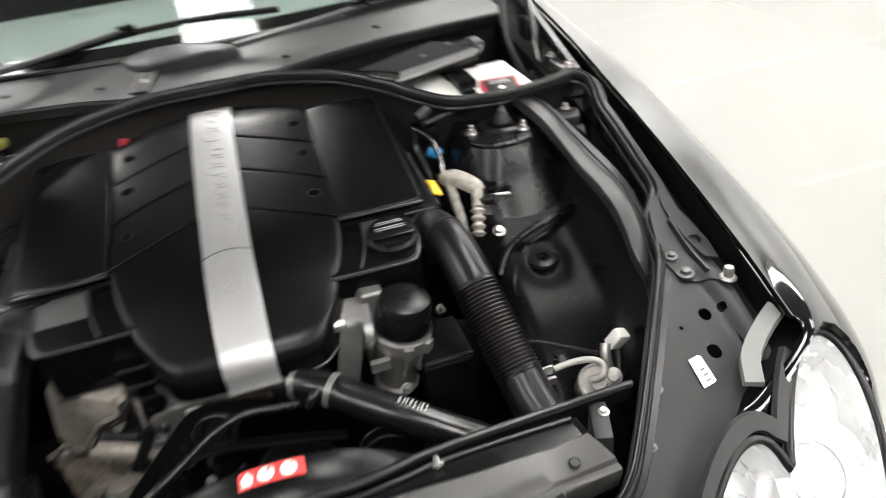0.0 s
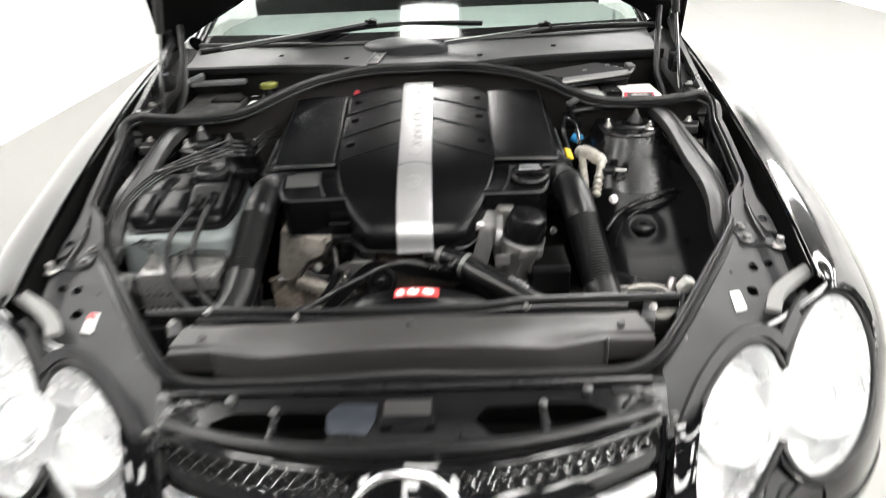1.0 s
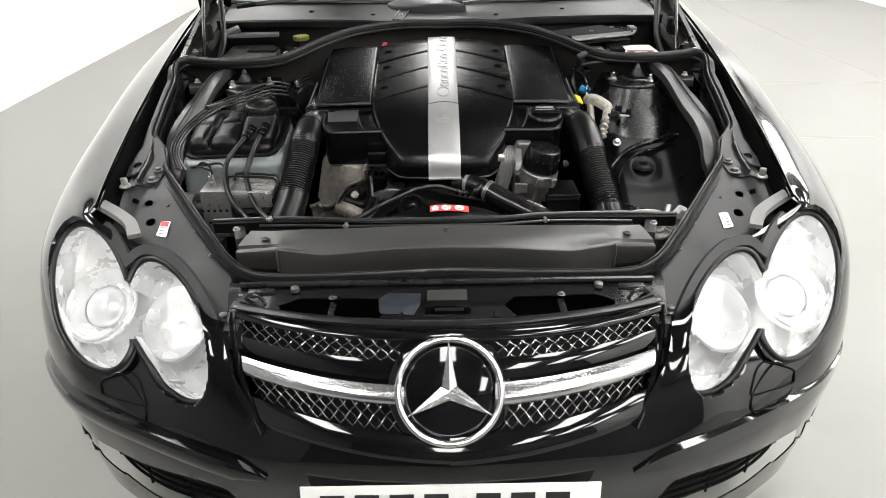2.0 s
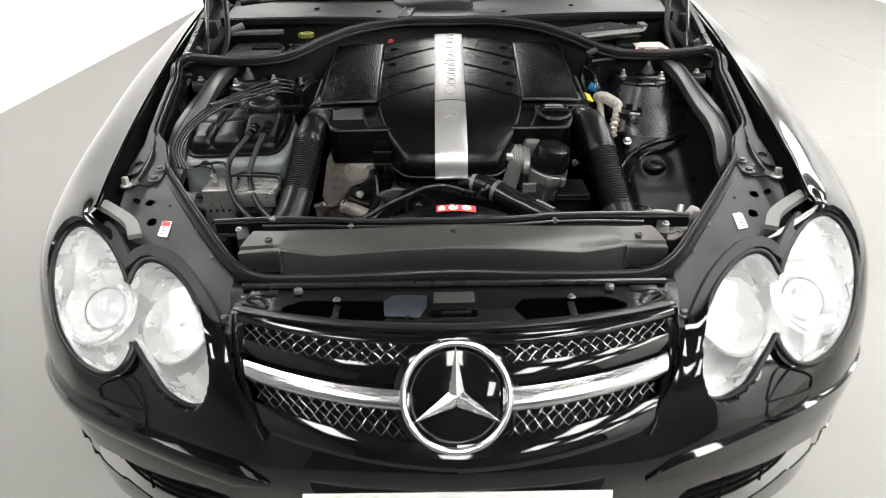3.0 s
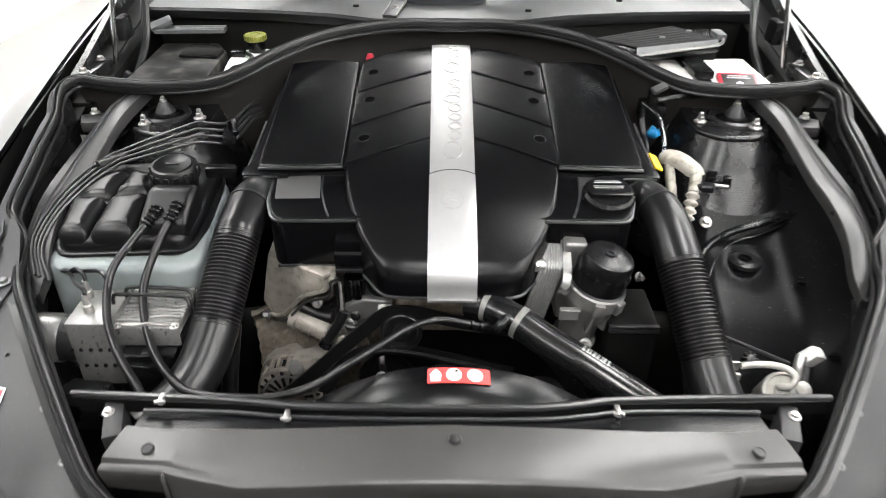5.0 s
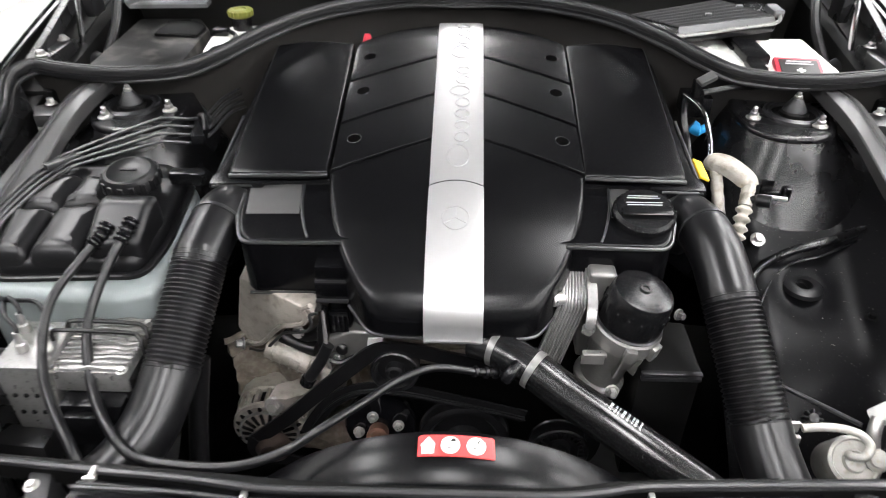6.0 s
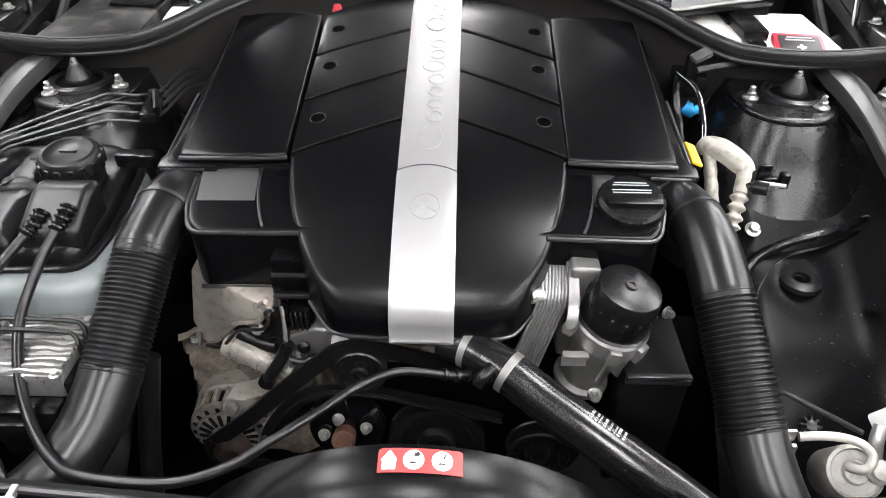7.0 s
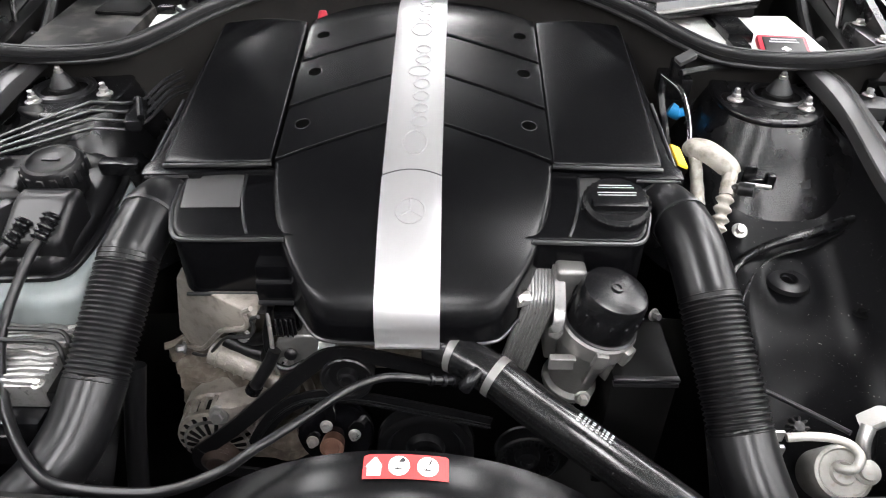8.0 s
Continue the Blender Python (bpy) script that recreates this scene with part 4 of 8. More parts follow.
# two long rails behind the cover
for line, r, mt in (([(-0.49, 0.412, 0.726), (-0.36, 0.393, 0.739), (-0.27, 0.386, 0.740), (-0.18, 0.376, 0.740), (-0.08, 0.376, 0.740), (0.02, 0.376, 0.740), (0.11, 0.377, 0.740), (0.16, 0.383, 0.740), (0.21, 0.391, 0.740), (0.37, 0.401, 0.736), (0.49, 0.412, 0.726)], 0.0042, LIP), ([(-0.385, 0.380, 0.728), (-0.28, 0.377, 0.729), (-0.204, 0.370, 0.729), (-0.08, 0.366, 0.730), (0.02, 0.366, 0.730), (0.11, 0.367, 0.730), (0.17, 0.374, 0.730), (0.211, 0.381, 0.729), (0.30, 0.385, 0.727), (0.39, 0.389, 0.722)], 0.0028, LIP)):
    bm = bmesh.new()
    tube(bm, line, r, 8, 5)
    part("rail", bm, mt, cover, "black edge rail")
bm = bmesh.new()
tube(bm, [(-0.49, 0.418, 0.712), (-0.27, 0.394, 0.724), (-0.10, 0.384, 0.724), (0.10, 0.385, 0.724), (0.21, 0.398, 0.724), (0.49, 0.418, 0.712)], 0.012, n=6, section=[(-0.6, -1.2), (-0.6, 0.6), (0.6, 0.6), (0.6, -1.2)])
part("rail_web", bm, MATTE, cover)
for x, y, z in ((-0.204, 0.369, 0.732), (0.207, 0.380, 0.732), (-0.363, 0.388, 0.740)):
    bm = bmesh.new()
    box(bm, (x, y, z), (0.007, 0.016, 0.008), 0.002)
    box(bm, (x, y - 0.007, z + 0.002), (0.014, 0.004, 0.004), 0.001)
    part("wire_clip", bm, ZINC, cover, "small steel spring clip")
# radiator core top and side tanks below the cover
bm = bmesh.new()
box(bm, (0, 0.352, 0.53), (0.80, 0.045, 0.24), 0.01)
part("radiator_core", bm, MATTE, cover, "matte black radiator core")

# ---- front panel between seal and grille ----
panel = thing("lock_panel", (0, 0.18, 0.65), "black painted front panel with bonnet catches", "car panel")


def lock_z(x, y):
    z = 0.662 + 0.0 * x
    z -= 0.02 * smooth((0.17 - y) / 0.05)
    z -= 0.03 * smooth((abs(x) - 0.33) / 0.08) * smooth((0.25 - y) / 0.1)
    return z


bm = bmesh.new()
ovalhole = [(-0.30, 0.150), (-0.13, 0.140), (-0.105, 0.165), (-0.125, 0.195), (-0.28, 0.200), (-0.315, 0.175)]
poly = [(-0.41, 0.165), (-0.3, 0.135), (-0.15, 0.10), (0, 0.088), (0.15, 0.10), (0.3, 0.135), (0.41, 0.165), (0.425, 0.262), (0.3, 0.250), (0, 0.245), (-0.3, 0.250), (-0.425, 0.262)]
sheet(bm, poly, lock_z, 0.008, [ovalhole, [(-x, y) for x, y in ovalhole]], 0.002)
part("panel_sheet", bm, PLASTIC, panel)
bm = bmesh.new()
box(bm, (0, 0.17, 0.60), (0.8, 0.10, 0.01), 0.002)
part("panel_floor", bm, MATTE, panel)
bm = bmesh.new()
tube(bm, [(x, 0.243 - 0.0 * x, 0.662 + 0.006) for x in (-0.40, -0.3, -0.15, 0, 0.15, 0.3, 0.40)], 0.006, 8, 5)
part("panel_bead", bm, SATIN, panel)
# centre catch box and the bluish foil beside it
bm = bmesh.new()
box(bm, (0.0, 0.175, 0.664), (0.085, 0.055, 0.016), 0.003)
box(bm, (0.0, 0.152, 0.668), (0.05, 0.012, 0.014), 0.002)
part("catch_box", bm, PLASTIC, panel, "black catch box")
bm = bmesh.new()
box(bm, (0.003, 0.148, 0.667), (0.052, 0.006, 0.006), 0.001)
part("catch_slot", bm, INK, panel)
bm = bmesh.new()
box(bm, (0.0, 0.185, 0.6735), (0.074, 0.036, 0.002), 0.0006)
part("catch_label", bm, SLAM, panel, "worn grey label on the catch box")
FOIL = mat("bluish grey foil", (0.022, 0.026, 0.034), 0.4, metal=0.3, var=0.3, scale=60, bump=0.4)
bm = bmesh.new()
sheet(bm, [(-0.125, 0.150), (-0.062, 0.146), (-0.050, 0.165), (-0.050, 0.205), (-0.112, 0.208), (-0.128, 0.185)], lambda x, y: lock_z(x, y) + 0.004 + 0.0012 * math.sin(90 * x) * math.cos(70 * y), 0.005, (), 0.001)
part("foil_patch", bm, FOIL, panel, "bluish grey foil patch")
for x in (-0.082, 0.082):
    bm = bmesh.new()
    box(bm, (x, 0.118, 0.66), (0.004, 0.02, 0.03), 0.001)
    box(bm, (x, 0.108, 0.672), (0.014, 0.004, 0.006), 0.001)
    part("guide_tab", bm, PLASTIC, panel)
for x in (-0.215, 0.215):
    bm = bmesh.new()
    box(bm, (x, 0.165, 0.650), (0.012, 0.07, 0.006), 0.001)
    part("stay", bm, SATIN, panel)
    bolt("panel_bolt", (x, 0.197, 0.664), 0.005, 0.005, panel, DULLBOLT)
for s in (1, -1):
    catch = thing("bonnet_catch", (s * 0.36, 0.2, 0.65), "dark steel bonnet catch with bolts beside the grille", "bonnet catch", "bonnet catches")
    bm = bmesh.new()
    box(bm, (s * 0.365, 0.205, 0.648), (0.085, 0.06, 0.008), 0.002)
    box(bm, (s * 0.355, 0.225, 0.655), (0.05, 0.016, 0.022), 0.002)
    part("catch_plate", bm, SATIN, catch)
    bm = bmesh.new()
    tube(bm, [(s * 0.335, 0.185, 0.655), (s * 0.35, 0.19, 0.672), (s * 0.372, 0.205, 0.668), (s * 0.385, 0.215, 0.655)], 0.0035, 8, 5)
    part("catch_hook", bm, SATIN, catch, "black steel hook")
    for x, y in ((0.335, 0.225), (0.395, 0.225), (0.395, 0.185), (0.34, 0.185)):
        bolt("catch_bolt", (s * x, y, 0.652), 0.0055, 0.006, catch, DULLBOLT)
    # rubber stop
    bm = bmesh.new()
    lathe(bm, [(0.007, 0), (0.009, 0.003), (0.008, 0.009), (0.004, 0.011)], pose(s * 0.29, 0.222, 0.664), 14)
    part("rubber_stop", bm, DULLBOLT, catch)

# top chrome-lit edge of the grille shell
bm = bmesh.new()
tube(bm, [(x, 0.092 + 0.62 * x * x, 0.672 - 0.12 * x * x) for x in [lerp(-0.40, 0.40, k / 16) for k in range(17)]], 0.006, 8, 3, section=[(-1.6, -0.5), (-1.6, 0.4), (0, 0.9), (1.6, 0.4), (1.6, -0.5)])
part("grille_top_edge", bm, RUBBER, car)

# ---- bay walls ----
bay = thing("engine_bay", (0, 0.7, 0.35), "black painted engine bay with strut towers and wheel housings", "engine bay")
bm = bmesh.new()
box(bm, (0, 0.75, 0.30), (1.36, 1.0, 0.02), 0.004)
part("bay_floor", bm, MATTE, bay)
# bulkhead behind the engine, rising to the seal
bm = bmesh.new()
rows = []
for i in range(49):
    x = lerp(-0.72, 0.72, i / 48)
    a = abs(x)
    y = table(a, [0, 0.12, 0.25, 0.34, 0.40, 0.46, 0.56, 0.72], [1.262, 1.25, 1.20, 1.13, 1.072, 1.046, 1.036, 1.046])
    z = table(a, [0, 0.12, 0.25, 0.34, 0.40, 0.46, 0.56, 0.72], [0.972, 0.974, 0.966, 0.95, 0.932, 0.916, 0.911, 0.916])
    rows.append([(x, y + 0.004, z), (x, y + 0.03, z - 0.05), (x, y + 0.035, z - 0.2), (x, y + 0.04, 0.35)])
grid(bm, rows)
thicken(bm, 0.004)
part("bulkhead", bm, LINER, bay, "dusty brown-black bulkhead liner")
for s in (1, -1):
    # outer side wall under the seal
    bm = bmesh.new()
    rows = []
    for x, y, z in catmull([(x, y, z) for x, y, z in half[3:18]], 4):
        rows.append([(s * x, y, z - 0.012), (s * (x - 0.004), y, z - 0.06), (s * (x + 0.01), y + 0.01, z - 0.2), (s * (x + 0.01), y + 0.01, 0.35)])
    grid(bm, rows)
    thicken(bm, 0.003)
    part("side_wall", bm, SATIN, bay)
    # strut tower: upright can with a flat top, slightly dented flank
    cx, cy = s * 0.530, 1.028
    ring = [(math.copysign(abs(math.cos(a)) ** 0.85, math.cos(a)), math.copysign(abs(math.sin(a)) ** 0.85, math.sin(a))) for a in [2 * math.pi * (k + 0.5) / 80 for k in range(80)]]

    def tower_top(x, y):
        return 0.863 + 0.03 * (y - 1.02) - 0.004 * smooth((0.052 - math.hypot(x - s * 0.548, y - 1.024)) / 0.006)

    bm = bmesh.new()
    cushion(bm, [(cx + 0.079 * u, cy + 0.094 * v) for u, v in ring], tower_top, 0.852, 0.006, (s * 0.548, 1.024), 4, (0.12, 0.3, 0.42, 0.5, 0.56, 0.62, 0.7, 0.86, 0.95))
    rows = []
    for h in (0.8535, 0.84, 0.825, 0.81, 0.79, 0.77, 0.75, 0.73, 0.70, 0.64):
        g = 1.0 + 0.62 * max(0.0, 0.8535 - h) / 0.106 + 0.9 * max(0.0, 0.76 - h)
        row = []
        for u, v in ring + ring[:1]:
            dent = 0.006 * math.exp(-((u - s * 0.45) / 0.25) ** 2 - ((h - 0.80) / 0.018) ** 2) - 0.005 * math.exp(-((u - s * 0.72) / 0.18) ** 2 - ((h - 0.785) / 0.016) ** 2) + 0.004 * math.exp(-((u + s * 0.1) / 0.3) ** 2 - ((h - 0.79) / 0.03) ** 2)
            wide = 0.075 * smooth((0.8535 - h) / 0.11) * max(0.0, s * u)
            row.append((cx + 0.079 * u * g + s * wide, cy + (0.094 * g - dent) * v, h + 0.03 * 0.094 * v))
        rows.append(row)
    grid(bm, rows)
    bmesh.ops.remove_doubles(bm, verts=bm.verts, dist=1e-5)
    tower = part("strut_tower", bm, TOWER, bay, "shiny black strut tower")
    for ang, h, r in ((-112, 0.832, 0.0045), (-104, 0.832, 0.0045), (-70, 0.846, 0.0035), (-125, 0.80, 0.004)):
        a = math.radians(ang)
        bm = bmesh.new()
        lathe(bm, [(r * 1.4, -0.003), (r * 1.3, 0.0012), (r, 0.0014), (r * 0.85, -0.001), (r * 0.2, -0.0015)], pose(cx + s * 0.082 * math.cos(a), cy + 0.0985 * math.sin(a), h) @ face_up((s * math.cos(a), math.sin(a), 0.1)), 14)
        part("pressed_hole", bm, SATIN, tower)
    # leaf-shaped pressed rail along the outer side
    line = catmull([(0.598, 1.055, 0.902), (0.617, 1.00, 0.890), (0.635, 0.925, 0.864), (0.648, 0.84, 0.836), (0.657, 0.765, 0.812), (0.653, 0.69, 0.785), (0.638, 0.63, 0.758), (0.626, 0.60, 0.745)], 6)
    rows = []
    for k, p in enumerate(line):
        f = k / (len(line) - 1)
        w = table(f, [0, 0.15, 0.35, 0.6, 0.8, 1], [0.022, 0.026, 0.032, 0.033, 0.026, 0.008])
        lift = 0.0055 * math.sin(f * 11.0 + 0.5 * s) * smooth(f / 0.2)
        fold = 0.006 * math.sin(f * 17.0) * smooth(f / 0.15) * smooth((1 - f) / 0.2)
        row = []
        for q, h in ((-1.04, -0.020), (-1.0, -0.003), (-0.93, 0.0), (-0.45, 0.0015), (0.0, 0.0015), (0.22, 0.0), (0.30, -0.0025), (0.42, -0.0025), (0.50, 0.001), (0.93, 0.0), (1.0, -0.003), (1.03, -0.02)):
            row.append((s * (p.x + w * q * 0.96), p.y + 0.12 * w * q, p.z - 0.22 * w * q + h + lift * (1 - q * q) + fold * q * 0.5))
        rows.append(row)
    bm = bmesh.new()
    grid(bm, rows)
    thicken(bm, 0.003)
    rail = part("side_rail", bm, RAIL, bay, "pressed grey-black side rail")
    bolt("rail_bolt", (s * 0.629, 0.748, 0.808), 0.005, 0.006, rail, MATTE)
    # damper top: cone, nut, cup and studs
    top = thing("damper_top", (cx, 1.02, 0.855), "damper top mount with rubber cup and steel studs", "suspension part", "damper tops")
    at = pose(s * 0.548, 1.024, 0.8595)
    bm = bmesh.new()
    for r0 in (0.0445, 0.0375):
        lathe(bm, [(r0 - 0.003, -0.001), (r0 - 0.0025, 0.0045), (r0, 0.006), (r0 + 0.0025, 0.0045), (r0 + 0.003, -0.001)], at, 40, False)
    part("rubber_cup", bm, LIP, top, "double ring of black rubber")
    bm = bmesh.new()
    lathe(bm, [(0.0335, -0.001), (0.033, 0.0005), (0.0235, 0.001), (0.0225, 0.006), (0.019, 0.008)], at, 30)
    part("rubber_base", bm, MATTE, top)
    bm = bmesh.new()
    lathe(bm, [(0.0195, 0.006), (0.0185, 0.010), (0.0088, 0.027), (0.0075, 0.0285)], at, 28)
    part("cone", bm, LEDGE, top, "tapered dark steel cone")
    bm = bmesh.new()
    lathe(bm, [(0.0065, 0.028), (0.0065, 0.033), (0.0042, 0.0335), (0.0042, 0.0375), (0.0028, 0.039)], at, 12)
    part("spindle", bm, ZINC, top, "bright threaded spindle")
    for dx, dy in ((0.476, 1.003), (0.571, 0.975), (0.582, 1.098)):
        bm = bmesh.new()
        q = pose(s * dx, dy, 0.863 + 0.03 * (dy - 1.02))
        lathe(bm, [(0.0115, 0), (0.012, 0.002), (0.0085, 0.0038), (0.008, 0.005)], q, 18)
        t = bmesh.new()
        lathe(t, [(0.0072, 0.004), (0.0072, 0.010), (0.0045, 0.0115), (0.0045, 0.018), (0.0025, 0.0195)], q, 6)
        merge(bm, t)
        part("stud", bm, ZINC, top, "zinc stud nut")

# small pressed brackets behind the rails
for s in (1, -1):
    bm = bmesh.new()
    prism(bm, [(s * 0.655, 0.975), (s * 0.690, 0.972), (s * 0.700, 1.00), (s * 0.688, 1.03), (s * 0.655, 1.03)], 0.845, lambda x, y: 0.866 + 0.004 * math.sin(y * 90), 0.003)
    br = part("corner_bracket", bm, RAIL, bay, "pressed corner bracket")
    bolt("bracket_bolt", (s * 0.678, 1.012, 0.868), 0.006, 0.010, br)

# wheel housing on the open side: a big slanted pan with a bead and a drain cup
bm = bmesh.new()


def pan_z(x, y):
    z = 0.667 + 0.10 * smooth((y - 0.72) / 0.24) + 0.06 * smooth((x - 0.58) / 0.14)
    q = 0.03 * math.log(1 + math.exp((0.73 - y) / 0.03))
    z -= 0.62 * q + 0.9 * q * q + 0.08 * smooth((0.47 - x) / 0.1)
    d = math.hypot(x - 0.523, y - 0.785)
    z += 0.006 * math.exp(-((d - 0.030) / 0.014) ** 2)
    return z


for s in (1, -1):
    bm = bmesh.new()
    sheet(bm, [(0.40, 0.44), (0.66, 0.50), (0.70, 0.66), (0.70, 1.02), (0.40, 1.02)], pan_z, 0.009, [circle(0.523, 0.785, 0.011, 16)], 0.002)
    for v in bm.verts:
        v.co.x *= s
    part("wheel_housing", bm, PAN, bay, "black wheel housing panel")
bm = bmesh.new()
lathe(bm, [(0.030, 0.0), (0.028, 0.006), (0.020, 0.010), (0.012, 0.009), (0.011, -0.01)], pose(0.523, 0.785, pan_z(0.523, 0.785) + 0.004), 28, False)
part("drain_cup", bm, RUBBER, bay, "round black rubber grommet")
bm = bmesh.new()
tube(bm, [(0.435, 0.775, 0.682), (0.458, 0.809, 0.694), (0.476, 0.819, 0.709), (0.510, 0.821, 0.730), (0.560, 0.829, 0.742), (0.609, 0.853, 0.744), (0.628, 0.862, 0.744)], 0.0075, 10, 6)
part("housing_bead", bm, TOWER, bay, "pressed bead")
bm = bmesh.new()
tube(bm, [(0.452, 0.735, 0.660), (0.456, 0.760, 0.667), (0.475, 0.792, 0.685), (0.497, 0.811, 0.701), (0.521, 0.815, 0.716), (0.556, 0.820, 0.723), (0.611, 0.846, 0.730), (0.628, 0.850, 0.735)], 0.0026, 8, 6)
part("seam_line", bm, TOWER, bay, "thin sealed seam")
bolt("bay_bolt", (0.464, 0.845, 0.733), 0.0072, 0.010, bay, axis=face_up((0, -0.5, 0.8)))
for x, y in ((0.61, 0.74), (0.63, 0.62)):
    bolt("bay_bolt", (x, y, pan_z(x, y) + 0.004), 0.006, 0.008, bay, MATTE)

# ---- engine cover ----
ecover = thing("engine_cover", (0, 0.87, 0.80), "large black plastic engine cover with a silver centre strip", "engine cover")
MIDX = 0.002
CV = [0.59, 0.616, 0.63, 0.66, 0.70, 0.743, 0.765, 0.80, 0.86, 0.95, 1.03, 1.085, 1.12, 1.16, 1.20, 1.228]
CZ = [0.770, 0.790, 0.800, 0.820, 0.841, 0.8575, 0.864, 0.8735, 0.886, 0.905, 0.921, 0.932, 0.939, 0.943, 0.942, 0.936]
CVD = [lerp(CV[0], CV[-1], k / 160) for k in range(161)]
CZD = np.convolve(np.pad(np.interp(CVD, CV, CZ), 5, mode="reflect", reflect_type="odd"), np.ones(11) / 11, mode="valid")


def cover_z(x, y):
    return float(np.interp(y, CVD, CZD)) - 0.010 * ((x - MIDX) / 0.175) ** 2


FRONT_R = 0.020
lobe_half = catmull([(0.0, 0.604, 0), (0.05, 0.604, 0), (0.082, 0.6055, 0), (0.101, 0.610, 0), (0.1125, 0.619, 0), (0.127, 0.640, 0), (0.143, 0.665, 0), (0.158, 0.70, 0), (0.169, 0.74, 0), (0.1755, 0.775, 0), (0.178, 0.801, 0)], 5)
lobe = [(MIDX + p.x, p.y) for p in lobe_half] + [(MIDX + x, 0.804 + (0.178 - x) * 0.434) for x in (0.172, 0.14, 0.10, 0.06, 0.03)]
lobe = lobe + [(2 * MIDX - x, y) for x, y in lobe[:0:-1]]
lobe.insert(len(lobe) // 2 + 1, (MIDX, 0.804 + 0.178 * 0.434))


def lobe_edge(x, y):
    return lerp(FRONT_R, 0.0075, smooth((y - 0.606) / 0.035)) if y < 0.797 else 0.0035


bm = bmesh.new()
cushion(bm, lobe, cover_z, 0.738, lobe_edge, (MIDX, 0.72), 7)
part("front_panel", bm, COVER, ecover, "shield-shaped front of the black engine cover", 40)
bm = bmesh.new()
lip = [p for p in lobe if p[1] < 0.66]
lip.sort(key=lambda p: p[0])
tube(bm, [(x, y - 0.0015, 0.7385 + 0.09 * max(0.0, y - 0.612)) for x, y in lip], 0.0022, 8, 2)
part("front_lip", bm, LIP, ecover)
CHEVRONS = [lambda a: 0.804 + (0.178 - a) * 0.434, lambda a: 0.911 + (0.178 - a) * 0.449, lambda a: 1.020 + (0.178 - a) * 0.42, lambda a: table(a, [0, 0.04, 0.09, 0.14, 0.183], [1.226, 1.222, 1.203, 1.172, 1.139])]
for k in range(3):
    lo, hi = CHEVRONS[k], CHEVRONS[k + 1]
    w = 0.177
    span = [w * q for q in (0, 0.12, 0.24, 0.4, 0.55, 0.7, 0.85, 1.0)]
    right = [(MIDX + a, lo(a) + 0.0012) for a in span] + [(MIDX + w + 0.0015 * q, lerp(lo(w), hi(w), q)) for q in (0.25, 0.5, 0.75)] + [(MIDX + a, hi(a) - 0.0012) for a in span[::-1]]
    ring = right + [(2 * MIDX - x, y) for x, y in right[-2:0:-1]]
    mid = (lo(0) + hi(0)) / 2 - 0.02
    bm = bmesh.new()
    cushion(bm, ring, lambda x, y: cover_z(x, y) + 0.0022 * max(0.0, 1 - (y - lo(abs(x - MIDX))) / 0.10), lambda x, y: cover_z(x, y) - 0.05, 0.0014, (MIDX, mid), 4)
    part("cover_panel", bm, COVER, ecover, "black chevron panel of the engine cover", 40)

# strip: two lengths of brushed silver, the lower one folded down over the front
def strip_line(v0, v1, n, off):
    line = []
    if v0 < 0.61:
        line += [(0.6010, 0.7350), (0.5995, 0.7385), (0.6015, 0.7415)]
        for j in range(9):
            a = math.pi / 2 * (1 - j / 8)
            y = 0.604 + FRONT_R * (1 - math.sin(a))
            line.append((y - off * math.sin(a), cover_z(MIDX, y) - FRONT_R * (1 - math.cos(a)) + off * math.cos(a)))
        v0 = 0.604 + FRONT_R + 0.003
    return line + [(lerp(v0, v1, k / n), cover_z(MIDX, lerp(v0, v1, k / n)) + off) for k in range(n + 1)]


def strip(v0, v1, n, off, w0, w1, arc0, arc1, name):
    bm = bmesh.new()
    line = strip_line(v0, v1, n, off)
    rows = []
    for k, (y, z) in enumerate(line):
        f = k / (len(line) - 1)
        w = lerp(w0, w1, f)
        arc = arc0 if k == 0 else (arc1 if k == len(line) - 1 else 0.0)
        rows.append([(MIDX + w * q, y + arc * (1 - q * q), z - 0.0014 * abs(q) ** 6 + 0.4 * arc * (1 - q * q)) for q in [lerp(-1, 1, i / 12) for i in range(13)]])
    grid(bm, rows)
    thicken(bm, -0.0025)
    return part(name, bm, SILVER, ecover, "brushed silver trim strip", 50)


strip(0.60, 0.762, 26, 0.0026, 0.0372, 0.0366, 0.0, 0.009, "strip_lower")
strip(0.757, 1.2255, 60, 0.0014, 0.0362, 0.0390, 0.0, 0.0, "strip_upper")
bm = bmesh.new()
tube(bm, [(MIDX + 0.0366 * q, 0.7625 + 0.009 * (1 - q * q), cover_z(MIDX, 0.7625) + 0.0054 + 0.0036 * (1 - q * q)) for q in [lerp(-1, 1, k / 10) for k in range(11)]], 0.0007, 6, 2)
part("strip_joint", bm, GREYPAD, ecover, "dark joint across the strip")
# raised maker's mark: plain upright bars and rings in a row, and a ring with a bar
def on_strip(x, v, h):
    return (MIDX + x, v, cover_z(MIDX, v) + 0.0040 + h)


